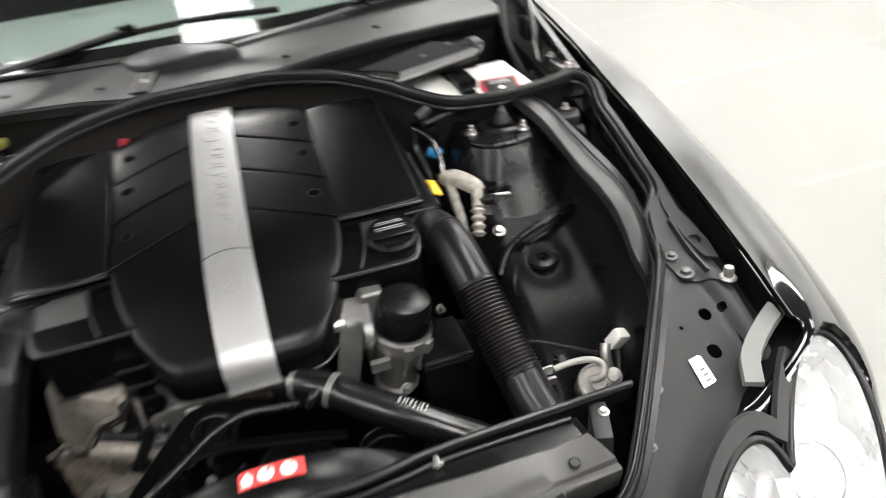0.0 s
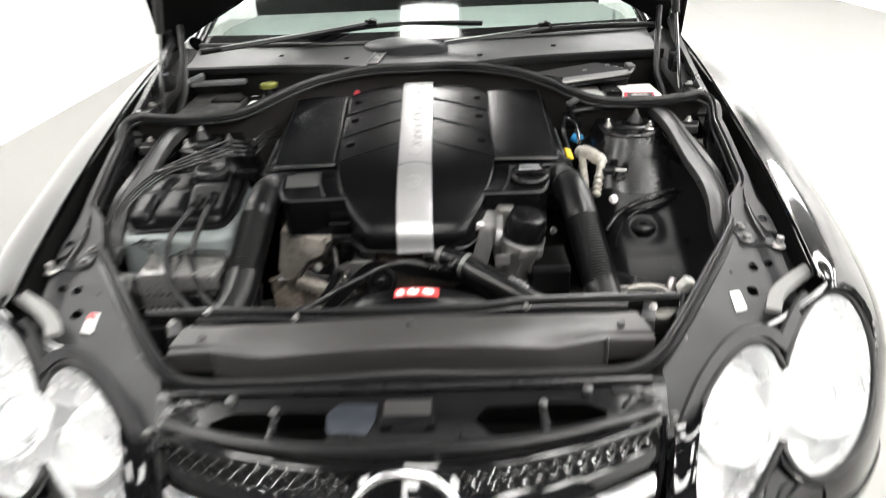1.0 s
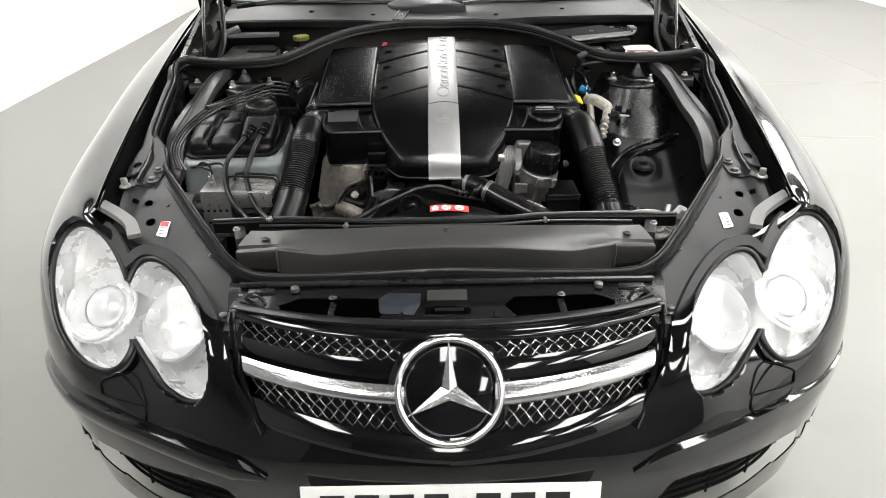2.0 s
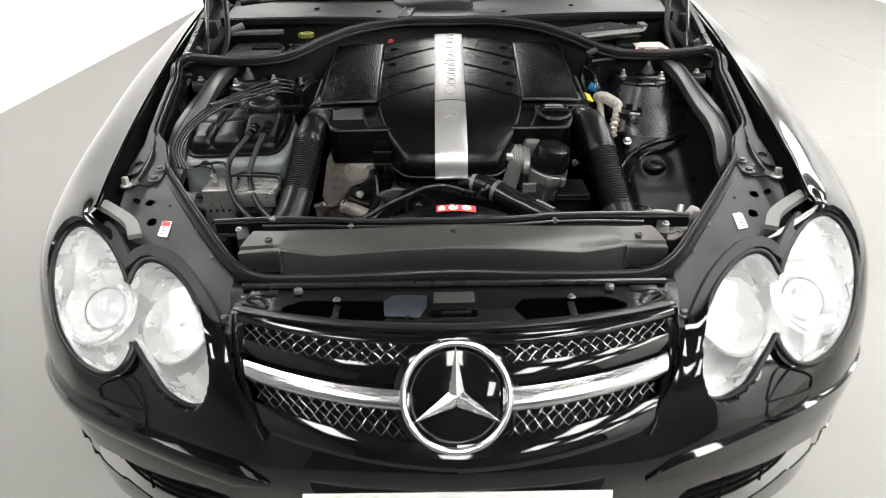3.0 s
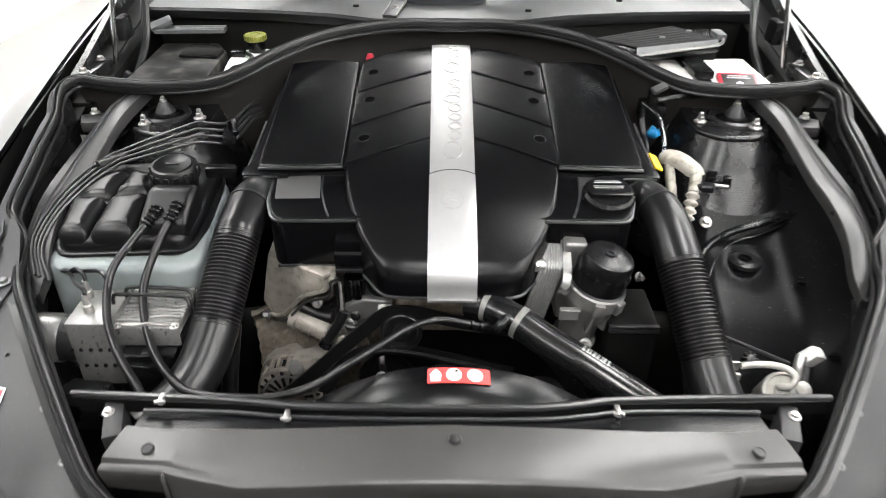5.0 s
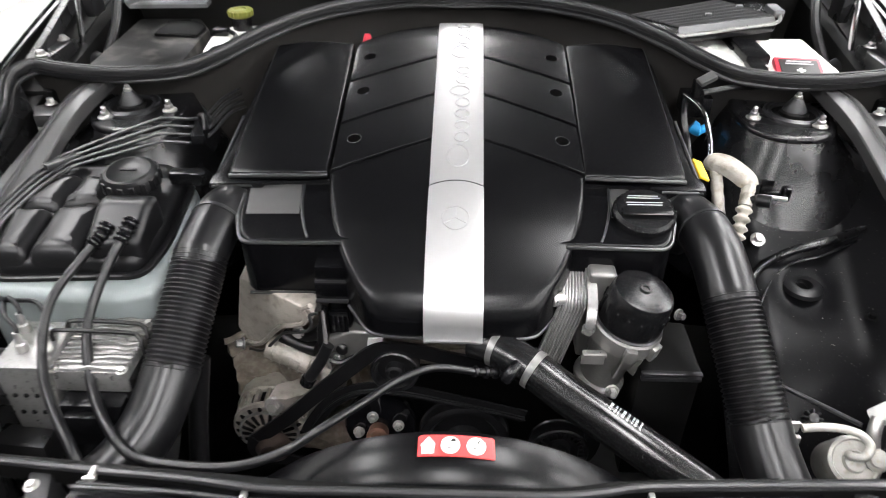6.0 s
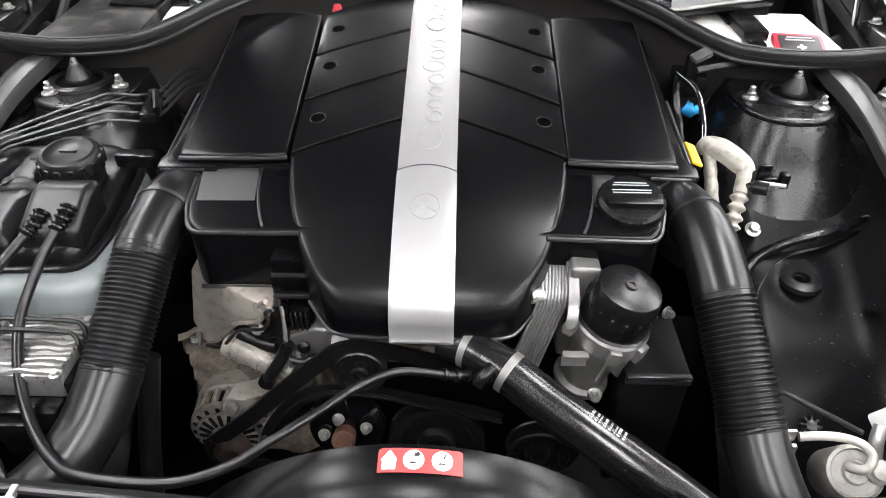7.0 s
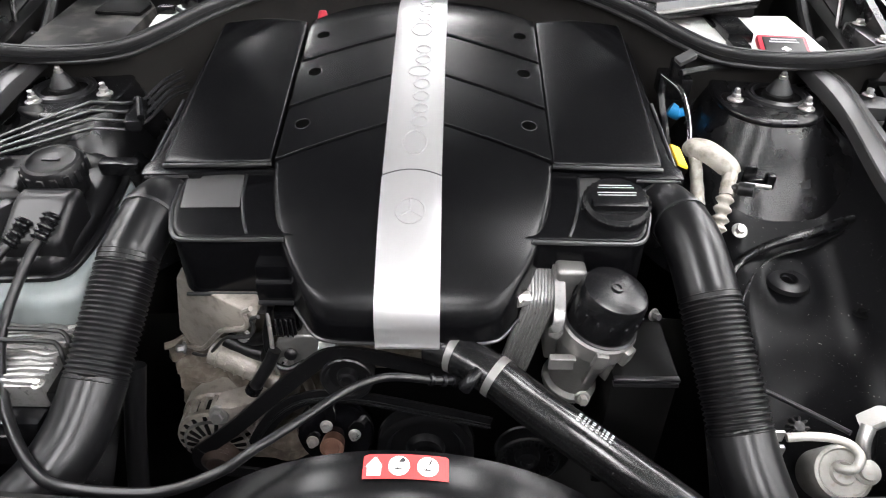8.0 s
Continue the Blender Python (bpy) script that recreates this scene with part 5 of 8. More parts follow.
mark_v = 0.800
for k, (wid, tall) in enumerate([(0.046, 1), (0.022, 0), (0.019, 0), (0.020, 0), (0.022, 0), (0.024, 1), (0.021, 0), (0.019, 0), (0.013, 2), (0.036, 1), (0.022, 0), (0.025, 0), (0.021, 0)]):
    x1, x0 = 0.0165, (-0.0145 if tall == 1 else -0.005)
    if tall < 2:
        bm = bmesh.new()
        v0, v1 = mark_v, mark_v + wid
        pts = [on_strip(lerp(x0, x1, 0.5) + (x1 - x0) / 2 * math.cos(a), lerp(v0, v1, 0.5) + wid / 2 * math.sin(a), 0.0006) for a in [2 * math.pi * j / 14 for j in range(14)]]
        tube(bm, pts, 0.0014, 6, 1, True)
        part("mark_bar", bm, SILVER, ecover, "raised silver shape of the maker's mark")
    mark_v += wid + 0.007
bm = bmesh.new()
tube(bm, [on_strip(0.0175 * math.cos(a), 0.712 + 0.0165 * math.sin(a), 0.0012) for a in [2 * math.pi * k / 28 for k in range(28)]], 0.0011, 6, 1, True)
for a in (1.5708, 3.665, 5.76):
    tube(bm, [on_strip(0, 0.712, 0.0012), on_strip(0.0165 * math.cos(a), 0.712 + 0.0155 * math.sin(a), 0.0012)], 0.0011, 6, 0)
part("mark_ring", bm, SILVER, ecover, "embossed silver ring")


def wing_z(x, y):
    a = abs(x)
    return lerp(0.866, 0.931, (y - 0.80) / 0.34) + 0.002 - 0.0065 * ((a - 0.225) / 0.09) ** 2 + 0.0012 * math.sin(math.pi * min(1.0, max(0.0, (y - 0.80) / 0.34)))


def box_z(x, y):
    return table(y, [0.68, 0.80], [0.828, 0.845])


for s in (1, -1):
    # screw sockets
    for y in (0.872, 0.990, 1.088):
        at = pose(MIDX + s * 0.152, y, cover_z(0.152, y) + 0.0005) @ face_up((0.1 * s, -0.2, 1))
        bm = bmesh.new()
        lathe(bm, [(0.0112, -0.002), (0.0110, 0.0006), (0.0104, 0.0011), (0.0098, 0.0006), (0.0092, -0.004)], at, 28, False)
        screw = part("screw_socket", bm, PLASTIC, ecover)
        # flush disc painted near-black for the shade inside the socket
        bm = bmesh.new()
        lathe(bm, [(0.0094, 0.0004), (0.0060, 0.0003), (0.0015, 0.0004)], at, 18)
        part("screw_head", bm, SOCKET_SHADE, screw)
    # convex wing plates, lighter beads drawing the highlights on their front lip and edges
    front = [(0.1800, 0.8008), (0.215, 0.7965), (0.25, 0.796), (0.285, 0.798), (0.320, 0.8025)]
    plate_edge = rounded(front + [(0.3175, 1.141), (0.25, 1.144), (0.1825, 1.138)], [0.002, 0.01, 0.01, 0.01, 0.006, 0.008, 0.02, 0.004], 4)
    bm = bmesh.new()
    cushion(bm, plate_edge if s > 0 else mirrored(plate_edge), wing_z, lambda x, y: wing_z(x, y) - 0.011, 0.0028, (s * 0.25, 0.97), 4, floor=True)
    part("wing_plate", bm, COVER, ecover, "smooth black side plate", 40)
    bm = bmesh.new()
    tube(bm, [(s * x, y - 0.0015, wing_z(x, y) - 0.0045) for x, y in front], 0.0030, 8, 5)
    part("plate_lip", bm, LIP, ecover)
    # thin bead added to draw the highlight along the plate's edge
    bm = bmesh.new()
    tube(bm, [(s * x, y, wing_z(x, y) - 0.0022) for x, y in ((0.3195, 0.815), (0.3190, 0.90), (0.3180, 1.02), (0.3170, 1.132), (0.3120, 1.1405), (0.285, 1.1425), (0.25, 1.1438), (0.215, 1.1412), (0.185, 1.1378))], 0.0013, 6, 4)
    part("plate_edge", bm, LIP, ecover)
    # body under the wing plates, with its own rim
    bm = bmesh.new()
    prism(bm, [(s * 0.12, 0.81), (s * 0.332, 0.789), (s * 0.340, 0.797), (s * 0.331, 1.12), (s * 0.13, 1.15)], 0.74, lambda x, y: table(y, [0.78, 1.15], [0.847, 0.912]), 0.004)
    part("cover_body", bm, PLASTIC, ecover)
    bm = bmesh.new()
    tube(bm, [(s * 0.286, 0.7900, 0.8475), (s * 0.328, 0.7875, 0.8475), (s * 0.337, 0.7905, 0.8480), (s * 0.340, 0.80, 0.850), (s * 0.336, 0.95, 0.878)], 0.0022, 8, 5)
    part("body_rim", bm, LIP, ecover)
    # lower front box with its rounded corner
    bm = bmesh.new()
    edge = rounded([(0.09, 0.6865), (0.268, 0.6835), (0.2835, 0.6995), (0.2925, 0.735), (0.294, 0.806), (0.09, 0.806)], [0.002, 0.016, 0.014, 0.02, 0.002, 0.002], 5)
    cushion(bm, edge if s > 0 else mirrored(edge), box_z, 0.742, 0.0045, (s * 0.2, 0.75), 4, floor=True)
    part("front_box", bm, COVER, ecover, "black front box of the cover", 40)
    bm = bmesh.new()
    tube(bm, [(s * x, y, box_z(x, y) - 0.0026) for x, y in ((0.146, 0.6846), (0.20, 0.6832), (0.255, 0.6822), (0.271, 0.6845), (0.2805, 0.6935), (0.2865, 0.711), (0.2925, 0.735), (0.294, 0.78))], 0.0028, 8, 6)
    part("box_lip", bm, LIP, ecover)
    bm = bmesh.new()
    a0, a1, zf = (0.186, 0.276, 0.7435) if s < 0 else (0.150, 0.205, 0.7745)
    tube(bm, [(s * lerp(a0, a1, q), 0.6818 - 0.001 * q, zf) for q in (0, 0.5, 1)], 0.0026, 8, 4)
    part("box_foot_lip", bm, LIP, ecover)
    # curved trim beside the shield
    bm = bmesh.new()
    tube(bm, [(s * x, y, box_z(x, y) + 0.0006) for x, y in ((0.2135, 0.799), (0.2085, 0.752), (0.198, 0.711), (0.190, 0.690))], 0.0018, 8, 5)
    part("box_trim", bm, LIP, ecover)
bm = bmesh.new()
prism(bm, [(-0.2815, 0.735), (-0.2095, 0.737), (-0.2165, 0.799), (-0.289, 0.798)], 0.828, lambda x, y: box_z(x, y) + 0.0008, 0.0004)
part("grey_pad", bm, GREYPAD, ecover, "matt grey pad on the cover")
bm = bmesh.new()
prism(bm, [(0.2095, 0.739), (0.2165, 0.739), (0.221, 0.762), (0.229, 0.780), (0.243, 0.799), (0.2155, 0.799)], 0.828, lambda x, y: box_z(x, y) + 0.0008, 0.0004)
part("grey_pad", bm, GREYPAD, ecover, "narrow grey pad beside the filler cap")
# small connector box low on the cover
bm = bmesh.new()
box(bm, (-0.160, 0.690, 0.786), (0.040, 0.05, 0.03), 0.003)
box(bm, (-0.160, 0.683, 0.763), (0.044, 0.045, 0.028), 0.003)
cbox = part("connector_box", bm, COVER, ecover, "small black connector box")
for yy, zz in ((0.6655, 0.778), (0.6595, 0.7495)):
    bm = bmesh.new()
    box(bm, (-0.160, yy, zz), (0.043, 0.006, 0.005), 0.0018)
    part("rim", bm, LIP, cbox)

# oil filler cap
cap = thing("oil_filler_cap", (0.25, 0.745, 0.84), "round black oil filler cap with white print", "filler cap")
at = pose(0.252, 0.742, 0.836) @ pose(0, 0, 0, 12, 0, 0)
bm = bmesh.new()
lathe(bm, [(0.040, 0.0), (0.041, 0.012), (0.037, 0.017), (0.002, 0.018)], at, 40)
part("cap_disc", bm, PLASTIC, cap)
for k in range(28):
    a = 2 * math.pi * k / 28
    bm = bmesh.new()
    box(bm, (0, 0, 0), (0.004, 0.004, 0.012), 0.001, at @ pose(0.040 * math.cos(a), 0.040 * math.sin(a), 0.007, 0, 0, math.degrees(a)), 1)
    part("grip", bm, PLASTIC, cap)
bm = bmesh.new()
box(bm, (0, -0.012, 0.020), (0.066, 0.016, 0.010), 0.003, at)
part("cap_bar", bm, PLASTIC, cap)
for yy, w in ((0.0225, 0.040), (0.0185, 0.044), (0.0100, 0.048), (0.0055, 0.046)):
    bm = bmesh.new()
    box(bm, (0, yy, 0.0183), (w, 0.0012, 0.0006), 0, at)
    part("print_bar", bm, CAPPRINT, cap)

# red flag behind the cover
flag = thing("red_tab", (-0.164, 1.171, 0.918), "small red plastic tab behind the cover", "tab")
bm = bmesh.new()
prism(bm, [(-0.175, 1.168), (-0.153, 1.168), (-0.153, 1.176), (-0.175, 1.176)], 0.918, 0.9375, 0.003, taper=0.5)
part("tab", bm, PINK, flag)

# ---- air ducts ----
for s in (-1, 1):
    duct = thing("air_duct", (s * 0.36, 0.6, 0.7), "thick black air duct with a ribbed middle section", "air duct", "air ducts")
    if s < 0:
        up = [(-0.296, 0.862, 0.795), (-0.310, 0.815, 0.807), (-0.324, 0.755, 0.819), (-0.332, 0.683, 0.804)]
        mid = [(-0.332, 0.683, 0.804), (-0.340, 0.620, 0.760), (-0.349, 0.556, 0.714)]
        low = [(-0.349, 0.556, 0.714), (-0.361, 0.510, 0.682), (-0.384, 0.466, 0.659), (-0.420, 0.428, 0.642)]
    else:
        up = [(0.303, 0.857, 0.795), (0.317, 0.812, 0.807), (0.333, 0.750, 0.817), (0.343, 0.700, 0.809), (0.349, 0.644, 0.784)]
        mid = [(0.349, 0.644, 0.784), (0.360, 0.580, 0.736), (0.371, 0.518, 0.688)]
        low = [(0.371, 0.518, 0.688), (0.377, 0.488, 0.667), (0.388, 0.452, 0.645), (0.402, 0.42, 0.628)]
    bm = bmesh.new()
    tube(bm, up + [lerp(Vector(mid[0]), Vector(mid[1]), 0.06)], 0.0345, 32, 8)
    part("duct_elbow", bm, DUCT, duct, "smooth satin black elbow")
    bend = catmull(up, 30)
    for y0, y1 in ((0.785, 0.793), (0.738, 0.744)):
        bm = bmesh.new()
        tube(bm, [p for p in bend if y0 <= p.y <= y1], 0.0360, 32, 0)
        part("duct_band", bm, LIP, duct)
    bm = bmesh.new()
    line = catmull(mid, 156)
    tube(bm, line, lambda t: 0.0328 + 0.0014 * (1 - math.cos(t * 2 * math.pi * 26)), 36, 0)
    part("duct_bellows", bm, BELLOWS, duct, "ribbed black bellows", 85)
    bm = bmesh.new()
    tube(bm, [lerp(Vector(mid[-2]), Vector(mid[-1]), 0.97)] + low, 0.0348, 32, 8)
    part("duct_foot", bm, DUCT, duct, "smooth satin black foot")
    # flat lid strip beside the cover
    bm = bmesh.new()
    prism(bm, [(s * 0.27, 0.79), (s * 0.346, 0.787), (s * 0.346, 0.806), (s * 0.335, 0.83), (s * 0.335, 1.05), (s * 0.31, 1.05), (s * 0.31, 0.812), (s * 0.27, 0.806)], 0.80, lambda x, y: table(y, [0.78, 0.82, 1.05], [0.851, 0.856, 0.885]), 0.003)
    part("duct_flange", bm, PLASTIC, duct)
# yellow tag on the flange
tag = thing("yellow_tag", (0.352, 0.85, 0.84), "small yellow tag on the air duct", "tag")
bm = bmesh.new()
box(bm, (0, 0, 0), (0.016, 0.045, 0.004), 0.001, pose(0.354, 0.85, 0.850, 8, 25, 5))
part("tag_plate", bm, YELLOW, tag)

# ---- engine front ----
engine = thing("engine", (0, 0.7, 0.45), "alloy engine with belts, pulleys and dusty castings", "engine")
bm = bmesh.new()
prism(bm, [(-0.24, 0.745), (0.24, 0.72), (0.24, 1.15), (-0.24, 1.15)], 0.36, 0.78, 0.01)
part("engine_block", bm, MATTE, engine)
def xz_plate(bm, poly, y0, y1, r=0.004, segs=3):
    """A plate whose outline lies in x and z, from depth y0 back to y1."""
    prism(bm, poly, -y1, -y0, r, pose(0, 0, 0, 90), segs)


def flat_belt(bm, line, w, th, closed=False):
    """A belt w wide along y and th thick."""
    tube(bm, line, w / 2, n=8, closed=closed, section=[(-1, -th / w), (-1, th / w), (1, th / w), (1, -th / w)], up=(0, 1, 0))


# timing cover casting on the left bank, its face slanting back outwards
def slanted(bm, loop, depth, r, segs=3):
    t = bmesh.new()
    lo = [t.verts.new(p) for p in loop]
    hi = [t.verts.new((x, y + depth, z)) for x, y, z in loop]
    t.faces.new(lo)
    t.faces.new(hi[::-1])
    for j in range(len(lo)):
        t.faces.new((lo[j - 1], lo[j], hi[j], hi[j - 1]))
    bmesh.ops.recalc_face_normals(t, faces=t.faces)
    bmesh.ops.bevel(t, geom=t.edges, offset=r, segments=segs, affect="EDGES", profile=0.6)
    merge(bm, t)


bm = bmesh.new()
slanted(bm, [(-0.300, 0.711, 0.745), (-0.190, 0.645, 0.745), (-0.181, 0.639, 0.742), (-0.186, 0.642, 0.728), (-0.201, 0.651, 0.712), (-0.222, 0.664, 0.703), (-0.243, 0.676, 0.681), (-0.285, 0.702, 0.624), (-0.310, 0.717, 0.620), (-0.324, 0.725, 0.640)], 0.08, 0.003, 2)
timing = part("timing_cover", bm, DIRTY, engine, "dusty alloy timing cover", 60)
bm = bmesh.new()
tube(bm, [(-0.311, 0.714, 0.620), (-0.284, 0.698, 0.632), (-0.243, 0.672, 0.688), (-0.223, 0.661, 0.702), (-0.201, 0.647, 0.719), (-0.194, 0.642, 0.734), (-0.196, 0.642, 0.748), (-0.184, 0.636, 0.760)], 0.0036, 8, 6)
part("cover_rim", bm, DIRTY, timing)
bm = bmesh.new()
tube(bm, [(-0.306, 0.709, 0.610), (-0.278, 0.692, 0.625), (-0.238, 0.666, 0.681), (-0.219, 0.656, 0.694), (-0.195, 0.641, 0.711), (-0.186, 0.637, 0.728), (-0.187, 0.637, 0.742), (-0.175, 0.631, 0.752)], 0.0024, 8, 6)
part("gasket", bm, INK, timing, "thin black gasket line")
bm = bmesh.new()
xz_plate(bm, [(-0.31, 0.62), (-0.24, 0.65), (-0.19, 0.70), (-0.15, 0.74), (-0.14, 0.74), (-0.14, 0.58), (-0.31, 0.56)], 0.735, 0.78, 0.004)
part("rear_casting", bm, GRIME, engine, "grimy casting behind the timing cover")
# coolant neck with its cross-ribbed skin
neck = [(-0.2708, 0.6977, 0.6279), (-0.2371, 0.6889, 0.6192), (-0.2044, 0.6824, 0.6061), (-0.1793, 0.6759, 0.5963)]
bm = bmesh.new()
tube(bm, neck, 0.019, 14, 5)
nk = part("coolant_neck", bm, DIRTY, engine, "dusty alloy coolant neck")
for k in range(6):
    p = lerp(Vector(neck[0]), Vector(neck[3]), 0.12 + 0.14 * k)
    bm = bmesh.new()
    lathe(bm, [(0.0195, -0.0012), (0.0207, 0.0), (0.0195, 0.0012)], Matrix.Translation(p) @ face_up(Vector(neck[3]) - Vector(neck[0])), 20, False)
    part("neck_rib", bm, DIRTY, nk)
bm = bmesh.new()
tube(bm, [(-0.2512, 0.7020, 0.6454), (-0.2261, 0.6955, 0.6345), (-0.1989, 0.6889, 0.6323)], 0.012, 10, 5)
tube(bm, [(-0.2207, 0.7009, 0.6454), (-0.2011, 0.6955, 0.6541), (-0.1858, 0.6955, 0.6693)], 0.009, 10, 5)
part("short_hose", bm, RUBBER, engine, "short black hose")
bolt("engine_bolt", (-0.3123, 0.7042, 0.6258), 0.006, 0.012, engine, DULLBOLT, axis=face_up((-0.8, -0.5, 0.3)))
bolt("engine_bolt", (-0.2240, 0.6955, 0.6584), 0.006, 0.010, engine, axis=face_up((0, -1, 0.5)))
bolt("engine_bolt", (-0.1945, 0.7020, 0.7020), 0.005, 0.010, engine, axis=face_up((0, -1, 0.5)))
# pale mounting plate to the right of the sensor
bm = bmesh.new()
xz_plate(bm, [(-0.1422, 0.6835), (-0.0964, 0.6802), (-0.0986, 0.6432), (-0.1161, 0.6323), (-0.1259, 0.6192), (-0.1749, 0.6149), (-0.1836, 0.6279), (-0.1749, 0.6693)], 0.6715, 0.72, 0.005)
plate2 = part("mount_plate", bm, ALU, engine, "dusty alloy mounting plate")
bolt("plate_bolt", (-0.1651, 0.6704, 0.6345), 0.0065, 0.009, plate2, axis=face_up((0, -1, 0.3)))
bm = bmesh.new()
xz_plate(bm, [(-0.1226, 0.6454), (-0.0997, 0.6475), (-0.0964, 0.6759), (-0.1182, 0.6748)], 0.6671, 0.6704, 0.001)
part("label_tag", bm, PAPER, engine, "small white tag")
# hose stub with its cap
bm = bmesh.new()
tube(bm, [(-0.1727, 0.6584, 0.6693), (-0.1836, 0.6519, 0.6475), (-0.1967, 0.6475, 0.6268), (-0.2065, 0.6453, 0.6105)], 0.0085, 14, 5)
stub = part("hose_stub", bm, RUBBER, engine, "black hose stub")
bm = bmesh.new()
tube(bm, [(-0.2033, 0.6459, 0.6159), (-0.2087, 0.6443, 0.6061)], 0.0105, 14, 0)
part("stub_cap", bm, PLASTIC, stub)
# grimy lumps under the cover
bm = bmesh.new()
xz_plate(bm, [(-0.1117, 0.6018), (0.1063, 0.6018), (0.1063, 0.6617), (0.0627, 0.6835), (-0.0245, 0.6672), (-0.0899, 0.6781)], 0.690, 0.74, 0.008)
tube(bm, [(-0.0463, 0.6955, 0.6693), (-0.0136, 0.6868, 0.6737), (0.0300, 0.6868, 0.6650), (0.0627, 0.6955, 0.6454)], 0.011, 10, 5)
tube(bm, [(-0.0354, 0.6955, 0.6345), (0.0191, 0.6868, 0.6279), (0.0845, 0.6900, 0.6149)], 0.016, 10, 5)
part("water_pump", bm, GRIME, engine, "grimy water pump casting")
bm = bmesh.new()
tube(bm, [(-0.0027, 0.6824, 0.6345), (0.0300, 0.6759, 0.6345), (0.0627, 0.6780, 0.6258)], 0.010, 10, 5)
part("pump_lug", bm, DIRTY, engine, "dusty alloy lug")

# alternator: cage of slots at both ends, smooth band between
alt = thing("alternator", (-0.2839, 0.7064, 0.4797), "dusty slotted alloy alternator with a belt pulley", "alternator")
AT = pose(-0.2839, 0.7173, 0.4797) @ face_up((0, -1, 0))
# matte black core paints the shade seen between the slot bars
bm = bmesh.new()
lathe(bm, [(0.050, -0.055), (0.052, 0.050), (0.030, 0.054)], AT, 32)
part("core", bm, MATTE, alt, "matte black core that darkens the open slots")
for z0, z1, r in ((-0.060, -0.046, 0.056), (-0.022, 0.022, 0.061), (0.044, 0.056, 0.058)):
    bm = bmesh.new()
    lathe(bm, [(r - 0.012, z0), (r - 0.003, z0), (r, z0 + 0.003), (r, z1 - 0.004), (r - 0.004, z1), (r - 0.014, z1)], AT, 40, False)
    part("casing_band", bm, DIRTY, alt)
for z in (-0.034, 0.033):
    for k in range(20):
        a = 2 * math.pi * k / 20
        bm = bmesh.new()
        box(bm, (0, 0, 0), (0.010, 0.0070, 0.026), 0.001, AT @ pose(0.054 * math.cos(a), 0.054 * math.sin(a), z, 0, 0, math.degrees(a)), 1)
        part("slot_bar", bm, DIRTY, alt)
bm = bmesh.new()
lathe(bm, [(0.046, 0.053), (0.043, 0.060), (0.020, 0.064), (0.018, 0.07)], AT, 32)
part("front_face", bm, DIRTY, alt)
# solid black bars on the face paint in the dark of open slots
for k in range(18):
    a = 2 * math.pi * k / 18
    bm = bmesh.new()
    box(bm, (0, 0, 0), (0.019, 0.0055, 0.004), 0.001, AT @ pose(0.0335 * math.cos(a), 0.0335 * math.sin(a), 0.0622, 0, 8, math.degrees(a)), 1)
    part("slot_shade", bm, MATTE, alt)
    bm = bmesh.new()
    box(bm, (0, 0, 0), (0.008, 0.0060, 0.005), 0.001, AT @ pose(0.0500 * math.cos(a), 0.0500 * math.sin(a), 0.0555, 0, 30, math.degrees(a)), 1)
    part("slot_shade", bm, MATTE, alt)
bm = bmesh.new()
lathe(bm, [(0.0435, 0.058), (0.0455, 0.0625), (0.0475, 0.058)], AT, 40, False)
part("face_ring", bm, ALU, alt)
bm = bmesh.new()
lathe(bm, [(0.022, 0.066)] + [(0.0255 if k % 2 else 0.0225, 0.068 + 0.0022 * k) for k in range(11)] + [(0.017, 0.093), (0.009, 0.088)], pose(-0.2745, 0.7173, 0.4715) @ face_up((0, -1, 0)), 30)
part("alternator_pulley", bm, OLDSTEEL, alt, "dull brown steel grooved pulley")
bm = bmesh.new()
arm = [(-0.2708, 0.6486), (-0.2447, 0.6432), (-0.2098, 0.6519), (-0.1662, 0.6846), (-0.1640, 0.7195), (-0.2163, 0.6955), (-0.2371, 0.6824), (-0.2643, 0.6759)]
prism(bm, arm, 0.5391, lambda x, y: 0.5691 + 0.14 * (x + 0.2708), 0.003)
part("bracket", bm, DIRTY, alt, "flat dusty alloy bracket arm")
bolt("pivot_nut", (-0.2621, 0.6453, 0.5582), 0.009, 0.014, alt, ALU, axis=face_up((0, -1, 0.4)))
bm = bmesh.new()
tube(bm, [(-0.2163, 0.6889, 0.5691), (-0.2131, 0.6824, 0.5821), (-0.2185, 0.6737, 0.5930)], 0.005, 8, 4)
part("terminal", bm, ZINC, alt)

# grimy block face behind the belts
bm = bmesh.new()
rows = []
for i in range(27):
    x = lerp(-0.345, -0.085, i / 26)
    rows.append([(x, 0.725 + 0.010 * math.sin(x * 95 + 3 * math.sin(z * 60)) * math.cos(z * 80) + 0.012 * math.sin(x * 37) - 0.25 * max(0.0, 0.47 - z), z) for z in [lerp(0.40, 0.625, j / 22) for j in range(23)]])
grid(bm, rows)
thicken(bm, 0.01)
block = part("block_face", bm, GRIME, engine, "grimy cast block face", 60)
for x, z, w, h in ((-0.185, 0.545, 0.030, 0.020), (-0.200, 0.508, 0.022, 0.028), (-0.165, 0.520, 0.018, 0.016), (-0.225, 0.525, 0.02, 0.018)):
    bm = bmesh.new()
    box(bm, (x, 0.70, z), (w, 0.03, h), 0.005, None, 2)
    part("casting_lug", bm, GRIME, block)
bm = bmesh.new()
tube(bm, [(-0.165, 0.70, 0.60), (-0.150, 0.69, 0.585), (-0.145, 0.69, 0.555), (-0.16, 0.70, 0.53)], 0.007, 10, 5)
part("block_pipe", bm, DIRTY, block, "dusty alloy pipe")

